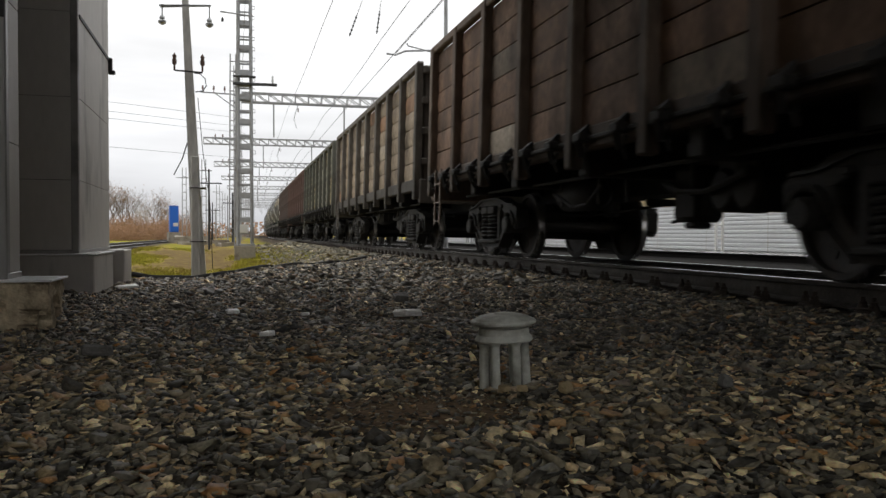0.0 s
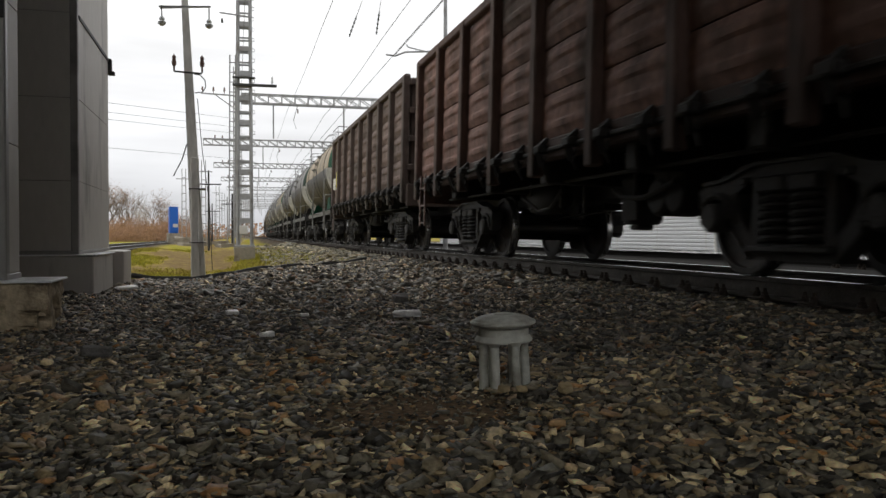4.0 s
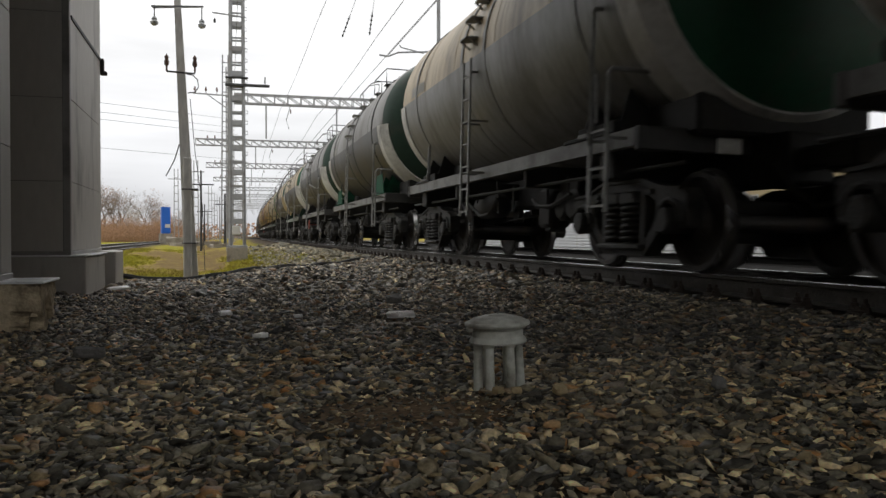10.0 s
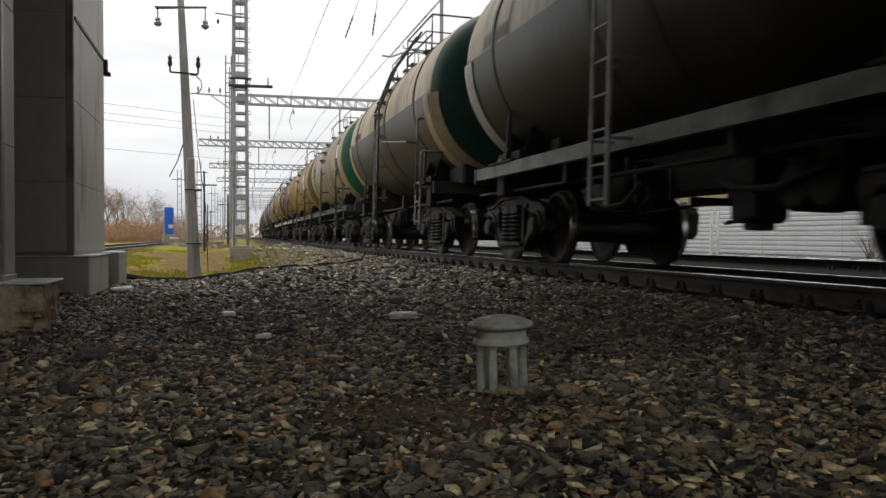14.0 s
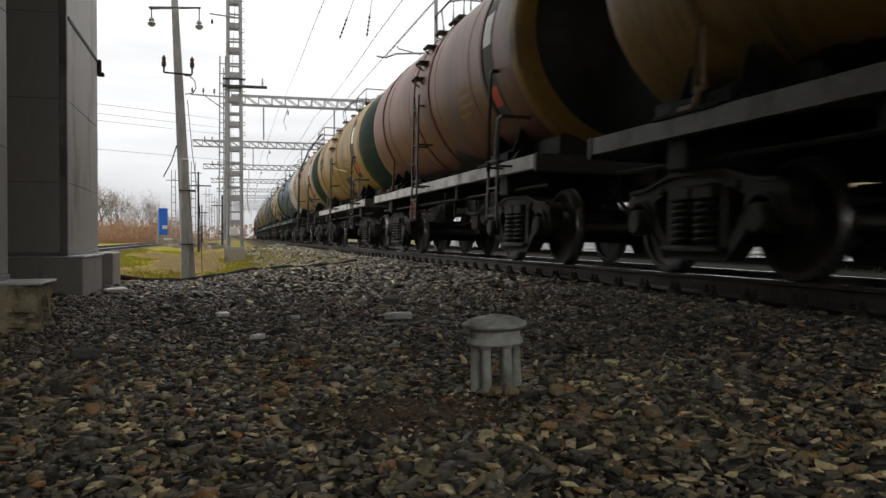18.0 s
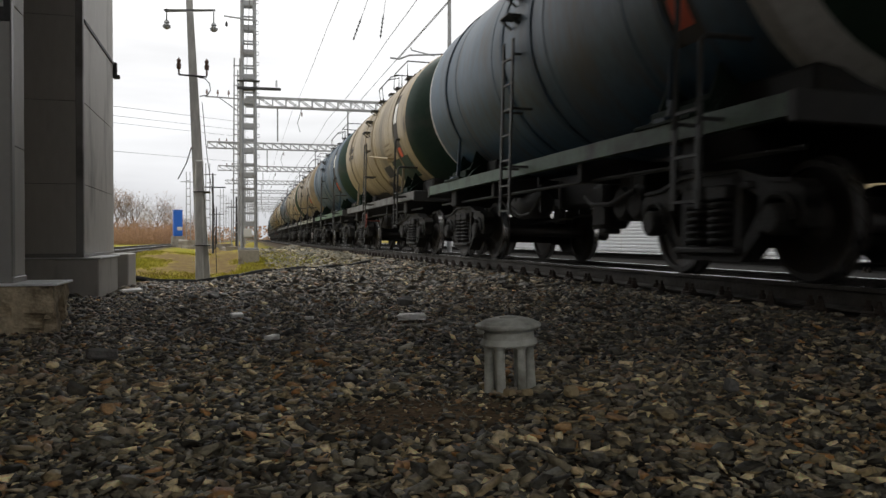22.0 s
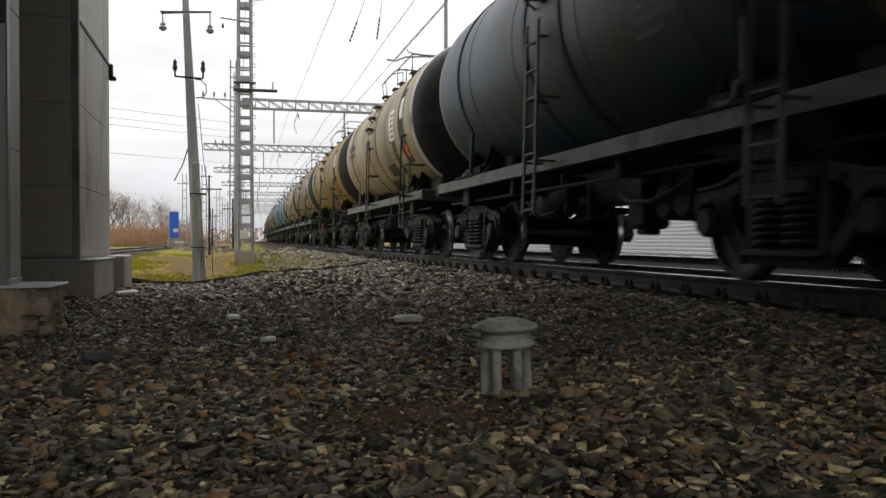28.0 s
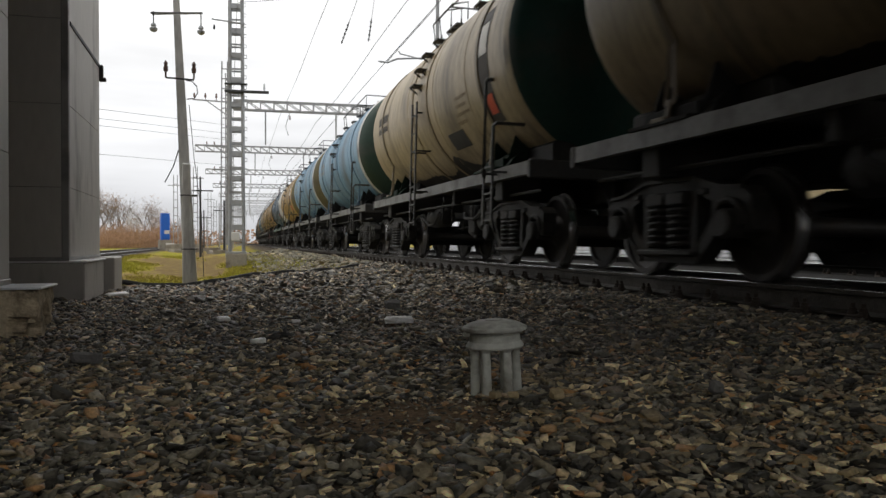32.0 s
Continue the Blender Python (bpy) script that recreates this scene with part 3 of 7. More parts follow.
def track(name, axis, base, y0, y1, label, sleepers, web):
    root = thing(name, label, "railway track", kind="structure")
    for off in (-GAUGE, GAUGE):
        s, t = rail_mesh(axis, off, base, y0, y1)
        me = s.mesh("rail", web)
        me.materials.append(M_FOOT if web is M_RAIL else web)
        low = base - CANT * (off + 0.8) - 0.14
        for f in me.polygons:
            if f.center.z < low and abs(f.normal.z) > 0.5:
                f.material_index = 1
        r = part("rail", me, None, root)
        part("rail_head", t, M_RAILTOP, r, "polished running surface")
    # sleepers with their fastenings
    sl = Solid()
    sl.box(-1.35, 1.35, -0.13, 0.13, -0.36, -0.205, 0.02)
    me = sl.mesh("sleeper", M_SLEEPER)
    fa = Solid()
    for off in (-GAUGE, GAUGE):
        fa.box(off - 0.16, off + 0.16, -0.085, 0.085, -0.208, -0.18, 0.006)
        for sx in (-0.115, 0.115):
            for sy in (-0.05, 0.05):
                fa.lathe([(0.0, -0.085), (0.016, -0.085), (0.016, -0.115), (0.027, -0.117), (0.027, -0.14), (0.034, -0.142), (0.04, -0.18)], 8, "z", (off + sx, sy, 0))
            fa.box(off + sx - 0.045, off + sx + 0.045, -0.075, 0.075, -0.18, -0.158, 0.01)
    fm = fa.mesh("fastening", M_BOLT)
    y = 7.46 - 12 * SLEEPER_STEP
    for i in range(sleepers):
        yy = y + i * SLEEPER_STEP
        m = Matrix.Translation((track_x(yy, axis), yy, base - CANT * 0.8)) @ Matrix.Rotation(CANT, 4, "Y")
        o = part("sleeper", me, None, root, at=m)
        part("fastening", fm, None, o)
    return root


SLEEPER_STEP = 0.573
track("track_1", AXIS, 0.0, -60, 420, "main railway track with rusty rails on concrete sleepers", 100, M_RAIL)
track("track_2", AXIS + 5.6, -0.03, -60, 420, "second railway track with a polished rail head", 20, M_RAIL_SHADED)
track("track_3", -6.4, -0.16, 14, 420, "side track behind the grass", 20, M_RAIL)


# ---- the clad piers ----
def crumbled(x0, x1, y0, y1, z0, z1):
    """A block whose skin has spalled in patches and whose edges are worn."""
    bm = bmesh.new()
    bmesh.ops.create_cube(bm, size=1.0, matrix=Matrix.Translation(((x0 + x1) / 2, (y0 + y1) / 2, (z0 + z1) / 2)) @ Matrix.Diagonal((x1 - x0, y1 - y0, z1 - z0, 1)))
    bmesh.ops.subdivide_edges(bm, edges=bm.edges[:], cuts=31, use_grid_fill=True)
    c = Vector(((x0 + x1) / 2, (y0 + y1) / 2, (z0 + z1) / 2))
    for v in bm.verts:
        p = v.co
        n1 = noise.noise(p * 5.0)
        n2 = noise.noise(p * 17.0)
        low = step(z1 - 0.1, z1 - 0.2, p.z)
        d = (0.02 * max(0.0, n1) + 0.012 * n2) + 0.075 * step(0.0, 0.2, n1 + 0.35 * n2) * low
        if p.z < z1 - 0.02:
            for k, (lo, hi) in enumerate(((x0, x1), (y0, y1))):
                if abs(p[k] - hi) < 1e-4:
                    p[k] -= d
                elif abs(p[k] - lo) < 1e-4:
                    p[k] += d
    s = Solid()
    bm.verts.index_update()
    s.add([v.co[:] for v in bm.verts], [[v.index for v in f.verts] for f in bm.faces])
    bm.free()
    return s


def pier(name, x1, y0, y1, px1, py0, py1, top, ground, label, cap_depth):
    """A clad pier on a plinth. x1, px1: faces towards the track."""
    root = thing(name, label, "pier", "clad piers")
    x0, px0 = x1 - 1.6, px1 - 2.2
    if cap_depth:
        pl = part("plinth", crumbled(px0, px1, py0, py1, ground, top - 0.014), M_CRUMB, root, "crumbling brown concrete plinth")
    else:
        part("plinth", Solid().box(px0, px1, py0, py1, ground, top - 0.012, 0.015), M_CLAD, root, "clad plinth")
    s = Solid().box(x0 + 0.012, x1 - 0.012, y0 + 0.012, y1 - 0.012, top, 6.55)
    part("core", s, M_DARKM, root)
    # sheets, each its own panel with a shadow gap
    hs = [top + 0.05, 1.02, 2.05, 3.1, 4.15, 5.2, 6.55]
    for a, b in zip(hs, hs[1:]):
        part("panel", Solid().box(x0, x1 - 0.06, y0 - 0.004, y0 + 0.02, a, b - 0.006, 0.004), M_CLAD, root)
        part("panel", Solid().box(x1 - 0.02, x1 + 0.004, y0 + 0.06, y1, a, b - 0.006, 0.004), M_CLAD, root)
    part("corner_trim", Solid().box(x1 - 0.075, x1 + 0.014, y0 - 0.014, y0 + 0.075, top + 0.01, 6.55, 0.01), M_CLAD2, root, "lighter folded corner trim")
    part("base_trim", Solid().box(x0, x1 + 0.016, y0 - 0.016, y1 + 0.01, top - 0.002, top + 0.048, 0.006), M_CLAD2, root)
    c = Solid().box(px0, px1 + 0.03, py0 - 0.03, py0 + (cap_depth or py1 - py0 + 0.02), top - 0.014, top + 0.004, 0.004)
    part("cap_sheet", c, M_GALV, root, "bent galvanised cap sheet")
    return root


rear_plinth = Solid().box(-3.6, -1.5, 13.0, 13.95, -0.85, 0.11, 0.015)
pier("clad_pier", -1.80, 10.97, 13.7, -1.60, 10.86, 12.6, 0.10, -0.85, "dark grey sheet-clad pier on a clad plinth", 0)
solid_thing("concrete_block", rear_plinth, M_CLAD, "dark clad concrete block behind the pier's plinth", "plinth")
pier("clad_pier", -1.55, 6.5, 6.9, -1.25, 6.41, 7.0, 0.01, -0.7, "dark grey sheet-clad pier on a crumbling concrete plinth", 0.58)


# ---- the bridge that the piers carry, over the camera ----
def bridge():
    root = thing("bridge", "concrete road bridge deck on girders over the tracks", "bridge", kind="structure")
    part("deck", Solid().box(-60, 60, DECK_Y0, DECK_Y1, 7.8, 8.3, 0.03), M_CONC, root)
    for i in range(7):
        y = DECK_Y0 + 0.6 + (DECK_Y1 - DECK_Y0 - 1.2) * i / 6
        part("girder", Solid().box(-60, 60, y - 0.25, y + 0.25, 7.0, 7.8, 0.03), M_CONC, root)
    part("pier_head", Solid().box(-3.4, -1.6, DECK_Y0 + 0.4, DECK_Y1 - 0.2, 6.55, 7.0, 0.03), M_CONC, root)
    # an unseen wall added beside the piers to block skylight from the left
    part("abutment", Solid().box(-6.8, -5.0, -22.0, 12.5, -0.6, 7.0, 0.03), M_CONC, root)
    return root


DECK_Y0, DECK_Y1 = -4.6, 13.0
bridge()


# ---- white fence beyond the tracks ----
def fence():
    root = thing("corrugated_fence", "white horizontally corrugated sheet fence behind the tracks", "fence")
    x, z0, z1 = 19.2, -0.42, 1.55
    prof = []
    z = z0
    while z < z1:
        prof += [(0.0, z), (0.0, z + 0.075), (0.035, z + 0.095), (0.035, z + 0.135), (0.0, z + 0.155)]
        z += 0.17
    for i in range(18):
        y0 = 2 + i * 4.0
        s = Solid()
        n = len(prof)
        s.add([(x + a, y, h) for y in (y0, y0 + 3.985) for a, h in prof] + [(x + 0.05, y, h) for y in (y0, y0 + 3.985) for h in (z0, z)],
              [(k, k + 1, n + k + 1, n + k) for k in range(n - 1)])
        part("panel", s, M_FENCE, root)
    for i in range(19):
        part("post", Solid().box(x + 0.06, x + 0.15, 2 + i * 4.0 - 0.05, 2 + i * 4.0 + 0.05, -0.5, 1.5, 0.01), M_LATT, root)
    return root


fence()


# ---- poles, masts and portals ----
def concrete_pole():
    x, y, _ = at_view(339, 15.4, 0)
    root = thing("concrete_pole", "leaning concrete utility pole with crossarms and insulators", "utility pole", at=(x, y, 0))
    g = ground_z(x, y) - 0.3
    # the shaft leans a little along its way up
    top = 4.9
    lean = -0.24
    cx = lambda z: lean * (z + 0.5) / 5.3
    s = Solid()
    for z0, z1, w0, w1 in ((g, top, 0.125, 0.058),):
        a, b = cx(z0), cx(z1)
        vs = [(a + i * w0, j * w0, z0) for i, j in ((-1, -1), (1, -1), (1, 1), (-1, 1))] + [(b + i * w1, j * w1, z1) for i, j in ((-1, -1), (1, -1), (1, 1), (-1, 1))]
        s.add(vs, [(3, 2, 1, 0), (4, 5, 6, 7), (0, 1, 5, 4), (1, 2, 6, 5), (2, 3, 7, 6), (3, 0, 4, 7)])
    part("shaft", s, M_POLE, root)
    s = Solid().box(-0.14, 0.01, -0.27, -0.15, g, 1.8, 0.02)
    part("stub_post", s, M_POLE, root, "concrete stub bound to the foot")
    for z in (0.2, 1.2):
        part("binding", Solid().box(-0.17, 0.13, -0.285, 0.12, z, z + 0.018), M_DARKM, root)
    for z, w, tilt in ((4.6, 0.46, 0.03), (3.38, 0.25, -0.01)):
        part("crossarm", Solid().bar((cx(z) - w, -0.14, z - tilt), (cx(z) + w, -0.14, z + tilt), 0.028), M_LATT if w > 0.4 else M_DARKM, root)
        if w > 0.4:
            part("crossarm", Solid().bar((cx(z) - w, 0.14, z - tilt + 0.05), (cx(z) + w, 0.14, z + tilt + 0.07), 0.028), M_LATT, root)
    bell = [(0.0, 0.0), (0.03, 0.0), (0.075, 0.03), (0.085, 0.07), (0.045, 0.1), (0.06, 0.13), (0.04, 0.17), (0.0, 0.18)]
    for dx in (-0.42, 0.42):
        part("insulator", Solid().lathe([(r * 0.9, h * 0.95 - 0.3) for r, h in bell], 14, "z", (cx(4.3) + dx, -0.14, 4.52)), M_GLASSY, root, "pale bell insulator")
        part("hanger", Solid().bar((cx(4.3) + dx, -0.14, 4.38), (cx(4.3) + dx, -0.14, 4.6), 0.02), M_DARKM, root)
    for dx in (-0.25, 0.25):
        part("insulator", Solid().lathe([(0.0, 0.0), (0.018, 0.0), (0.018, 0.1), (0.04, 0.12), (0.045, 0.18), (0.03, 0.22), (0.04, 0.27), (0.0, 0.33)], 10, "z", (cx(3.4) + dx, -0.14, 3.39)), M_INSUL, root, "brown pin insulator")
    pts = [(cx(3.3) + 0.1, -0.1, 3.36), (cx(3.2) + 0.2, -0.11, 3.35), (cx(3.2) + 0.29, -0.12, 3.26), (cx(3.1) + 0.3, -0.11, 3.13), (cx(3.0) + 0.24, -0.08, 3.04), (cx(3.0) + 0.1, -0.05, 3.02)]
    part("cable", Solid().tube(pts, 0.01, 6), M_DARKM, root)
    pts = [(cx(1.9) - 0.1, -0.1, 2.05), (cx(1.6) - 0.2, -0.15, 1.75), (cx(1.4) - 0.36, -0.15, 1.45)]
    part("cable", Solid().tube(pts, 0.011, 6), M_DARKM, root)
    part("cable", Solid().tube([(cx(2.0) + 0.1, -0.14, 2.9), (cx(1.2) + 0.15, -0.15, 1.9), (0.2, -0.14, 0.9), (0.24, -0.13, -0.3)], 0.007, 6), M_DARKM, root)
    return root


concrete_pole()


def big_mast():
    x, y, _ = at_view(420, 33.5, 0)
    root = thing("lattice_mast", "tall grey batten-plated steel lattice mast on a concrete footing", "lattice mast", at=(x, y, 0, 0, 0, -2))
    g = ground_z(x, y)
    w0, w1, top = 0.28, 0.235, 12.5
    w = lambda z: w0 + (w1 - w0) * (z + 0.2) / 12.7
    for sx in (-1, 1):
        for sy in (-1, 1):
            part("leg", Solid().bar((sx * w0, sy * w0, -0.2), (sx * w1, sy * w1, top), 0.1), M_LATT, root)
    z = 0.35
    k = 0
    while z < top:
        a = w(z)
        h = 0.2 if k % 2 else 0.07
        s = Solid()
        for sy in (-1, 1):
            s.box(-a, a, sy * a - 0.02, sy * a + 0.02, z, z + h)
            s.box(sy * a - 0.02, sy * a + 0.02, -a, a, z, z + h)
        part("batten", s, M_LATT, root)
        z += 0.5
        k += 1
    # rungs that stand proud on both sides
    for i in range(24):
        z = 3.2 + i * 0.42
        a = w(z)
        part("rung", Solid().tube([(a, -a, z), (a + 0.16, -a - 0.02, z + 0.02), (a + 0.16, -a - 0.02, z + 0.14), (a, -a, z + 0.16)], 0.016, 5), M_LATT, root)
    side = Solid()
    for k in (0, 1):
        side.bar((-0.62 + 0.24 * k, -0.1, 0.3), (-0.56 + 0.22 * k, -0.1, 7.7), 0.05)
    for i in range(18):
        side.bar((-0.6, -0.1, 0.6 + 0.4 * i), (-0.36, -0.1, 0.6 + 0.4 * i), 0.035)
    part("side_ladder", side, M_LATT, root, "narrow ladder fixed beside the mast")
    part("footing", Solid().box(-0.42, 0.42, -0.42, 0.42, g - 0.3, -0.12, 0.03), M_CONC, root, "concrete footing")
    part("base_plate", Solid().box(-0.4, 0.4, -0.4, 0.4, -0.12, -0.04, 0.01), M_LATT, root)
    part("arm", Solid().box(-0.45, 1.3, -0.5, -0.34, 6.4, 6.5, 0.01), M_DARKM, root, "dark bracket arm")
    part("arm", Solid().box(-0.45, 0.45, -0.52, -0.3, 6.72, 6.77, 0.01), M_DARKM, root)
    part("insulator", Solid().lathe([(0.0, 0.0), (0.03, 0.0), (0.05, 0.1), (0.03, 0.2), (0.05, 0.25), (0.0, 0.33)], 8, "z", (1.12, -0.42, 6.52)), M_GLASSY, root)
    part("arm", Solid().bar((-0.95, -0.4, 9.32), (0.35, -0.4, 9.2), 0.05), M_LATT, root)
    part("insulator", Solid().lathe([(0.0, 0.0), (0.05, 0.02), (0.05, 0.12), (0.02, 0.2), (0.0, 0.22)], 8, "z", (-0.85, -0.4, 8.9)), M_DARKM, root)
    part("signal_box", Solid().box(-0.2, 0.12, -0.5, -0.38, 0.4, 0.75, 0.02), M_SIGN, root, "small white cabinet")
    return root


big_mast()


def portal(y, left, right, post_top, detail):
    """A catenary portal: two narrow lattice posts and a truss beam across the tracks."""
    xc = BEND * y * y / 2
    root = thing("catenary_portal", "grey steel catenary portal spanning the tracks", "catenary portal", "catenary portals", at=(xc, y, 0))
    post = Solid()
    for sx in (-0.16, 0.16):
        for sy in (-0.2, 0.2):
            post.bar((sx, sy, -0.5), (sx, sy, post_top), 0.06)
    zz = -0.2
    while zz < post_top:
        for sy in (-0.2, 0.2):
            post.bar((-0.16, sy, zz), (0.16, sy, zz), 0.05)
        zz += 0.45
    me = post.mesh("post", M_LATT)
    for x in (0.22, 14.2):
        part("post", me, None, root, at=(x, 0, 0))
    z0, z1 = 7.98, 8.5
    chord = Solid().bar((left, 0, 0), (right, 0, 0), 0.07).mesh("chord", M_LATT)
    for z in (z0, z1):
        for sy in (-0.25, 0.25):
            part("chord", chord, None, root, at=(0, sy, z))
    # an arm with three pin insulators on the far side of the post
    part("pin_arm", Solid().bar((0.22, -0.2, 8.35), (-1.75, -0.2, 8.42), 0.07), M_LATT, root)
    part("arm_brace", Solid().bar((0.22, -0.2, 7.55), (-0.95, -0.2, 8.36), 0.05), M_LATT, root)
    for x in (-1.65, -1.05, -0.45):
        part("insulator", Solid().lathe([(0.0, 0.0), (0.02, 0.0), (0.02, 0.14), (0.06, 0.16), (0.06, 0.26), (0.04, 0.3), (0.05, 0.36), (0.0, 0.4)], 8, "z", (x, -0.2, 8.42)), M_INSUL, root)
    n = round((right - left) / 0.75)
    web = Solid()
    d = (right - left) / n
    web.bar((0, 0, z0), (0, 0, z1), 0.045)
    web.bar((0, 0, z1), (d, 0, z0), 0.045)
    wm = web.mesh("web_member", M_LATT)
    for i in range(n):
        for sy in (-0.25, 0.25):
            part("web_member", wm, None, root, at=(left + i * d, sy, 0))
    # hanging droppers with insulators
    for x in (2.3, 6.4):
        part("hanger_post", Solid().bar((x, 0, 6.0 if x < 4 else 5.6), (x, 0, z0), 0.08), M_LATT, root)
    for x in (AXIS - 1.4, AXIS + 4.2):
        s = Solid().tube([(x, 0, z0), (x - 0.25, 0, 7.1), (x - 0.1, 0, 6.6)], 0.02, 5)
        part("bracket", s, M_WIRE, root)
        part("insulator", Solid().lathe([(0.0, 0), (0.05, 0.03), (0.03, 0.08), (0.05, 0.12), (0.03, 0.17), (0.05, 0.21), (0.0, 0.26)], 8, "z", (x, 0, 7.5)), M_INSUL, root)
    return root


for i in range(9):
    portal(48.5 + 23.0 * i, 0.5 if i == 0 else -2.6, 14.2, 10.0 if i < 3 else 9.2, i < 3)


def wires():
    """Contact and messenger wires, each one a thing."""
    for off, z, r, lab in ((0.0, 6.15, 0.011, "contact wire over the track"), (0.1, 7.4, 0.011, "messenger wire over the track"),
                           (5.6, 6.15, 0.011, "contact wire over the second track"), (5.6, 7.5, 0.011, "messenger wire over the second track"),
                           (-4.6, 8.6, 0.010, "feeder wire along the masts"), (-2.0, 7.7, 0.009, "thin wire on insulators along the track")):
        pts = []
        for j in range(60):
            y = (-10 if z < 6.5 else 13.5) + j * 5.0
            sag = 0.25 * math.sin(math.pi * ((y - 48.5) % 23.0) / 23.0) if z > 7 else 0
            pts.append((track_x(y) + off, y, z - sag))
        solid_thing("overhead_wire", Solid().tube(pts, r, 5), M_WIRE, lab, "wire", "overhead wires")
    for k, (h, d) in enumerate(((3.0, 60), (2.6, 62), (2.2, 64), (1.35, 70))):
        a, b = at_view(120, d, 0.337 + (419 - (176, 193, 206, 258)[k]) / 1445 * d), at_view(420, d + 60, 0.337 + (419 - (176, 193, 206, 258)[k] - 4) / 1445 * (d + 60) * 0.86)
        solid_thing("overhead_wire", Solid().tube([a, b], 0.02, 5), M_WIRE, "thin telephone wire beyond the side track", "wire", "telephone wires")


wires()


# ---- vent cap in the gravel ----
def vent():
    x, y, _ = at_view(884, 3.33, 0)
    g = ground_z(x, y)
    root = thing("vent_cap", "grey plastic mushroom vent cap on six round legs in the gravel", "vent cap", at=(x, y, g + 0.012, 1.0, -2.0, -15))
    s = Solid().lathe([(0.0, 0.304), (0.035, 0.303), (0.038, 0.299), (0.07, 0.297), (0.1, 0.289), (0.114, 0.282), (0.118, 0.277), (0.13, 0.275), (0.134, 0.27), (0.133, 0.262), (0.126, 0.258), (0.108, 0.256), (0.0, 0.256)], 44)
    part("lid", s, M_VENT, root)
    s = Solid().lathe([(0.0, 0.262), (0.096, 0.262), (0.096, 0.248), (0.104, 0.244), (0.105, 0.216), (0.112, 0.208), (0.119, 0.196), (0.116, 0.19), (0.104, 0.188), (0.06, 0.186), (0.0, 0.186)], 44)
    part("collar", s, M_VENT, root)
    for k in range(6):
        a = 2 * math.pi * k / 6
        c, q = math.cos(a), math.sin(a)
        s = Solid().tube([(c * 0.082, q * 0.082, 0.19), (c * 0.084, q * 0.084, 0.08), (c * 0.088, q * 0.088, -0.07)], 0.0185, 10, True, 0.021)
        s.lathe([(0.0205, 0.192), (0.026, 0.19), (0.024, 0.182), (0.0205, 0.176)], 10, "z", (c * 0.082, q * 0.082, 0))
        part("leg", s, M_VENT, root)
    for a in (3.3, 0.5):
        part("rim_lug", Solid().box(-0.012, 0.012, -0.02, 0.02, 0.238, 0.256, 0.004), M_VENT, root, at=Matrix.Rotation(a, 4, "Z") @ Matrix.Translation((0.116, 0, 0)))


vent()


# ---- blue cabin ----
def cabin():
    x, y, _ = at_view(293, 70, 0)
    root = thing("blue_cabin", "tall bright blue plastic cabin beside the side track", "cabin", at=(x, y, 0.56, 0, 0, 12))
    part("body", Solid().box(-0.36, 0.36, -0.36, 0.36, 0.0, 2.16, 0.05), M_BLUE, root)
    part("roof", Solid().box(-0.38, 0.38, -0.38, 0.38, 2.16, 2.27, 0.06), M_BLUE, root)
    part("door", Solid().box(-0.3, 0.3, -0.39, -0.36, 0.15, 2.0, 0.02), M_BLUE, root)
    part("notice", Solid().box(-0.1, 0.3, -0.41, -0.39, 0.5, 0.8), M_SIGN, root, "pale notice")
    part("base", Solid().box(-0.5, 0.5, -0.5, 0.5, -0.9, 0.0, 0.02), M_CONC, root)


cabin()


# ---- beyond the fence ----
def warehouse():
    root = thing("warehouse", "long cream rendered warehouse behind the white fence", "warehouse", at=(31, 12, -0.45))
    part("wall", Solid().box(0, 0.4, 0, 46, 0, 4.6, 0.02), M_RENDER, root)
    part("wall", Solid().box(0.4, 10, 0, 0.4, 0, 4.6, 0.02), M_RENDER, root)
    part("roof", Solid().box(-0.4, 10.3, -0.4, 46.4, 4.6, 4.85, 0.03), M_DARKM, root)
    for i in range(11):
        y = 2 + i * 4.0
        w = part("window", Solid().box(-0.05, -0.01, y, y + 1.6, 1.9, 3.3, 0.01), M_LATT, root)
        part("pane", Solid().box(-0.056, -0.05, y + 0.08, y + 1.52, 1.98, 3.22), M_PANE, w, "dark window pane")


M_RENDER = surface("cream_render", (0.33, 0.27, 0.17), 0.9, 0, 0.1, 3, (0.3, 0.25, 0.17), 0.35, 0.7, 0.1, 20)
M_PANE = surface("dark_glass", (0.03, 0.035, 0.04), 0.12, 0, 0.05, 3, None, 0, 2, 0, 20)
warehouse()


def rack():
    """Two short posts joined like a ladder, before the fence."""
    x, y, _ = at_view(1259, 31.5, 0)
    root = thing("post_pair", "pale pair of short posts joined by crossbars before the fence", "posts", at=(x, y, ground_z(x, y)))
    for k in (-0.14, 0.14):
        part("post", Solid().box(k - 0.045, k + 0.045, -0.045, 0.045, -0.1, 1.65, 0.01), M_POLE, root)
    for z in (0.5, 1.0):
        part("crossbar", Solid().box(-0.14, 0.14, -0.03, 0.03, z, z + 0.07, 0.008), M_POLE, root)


rack()


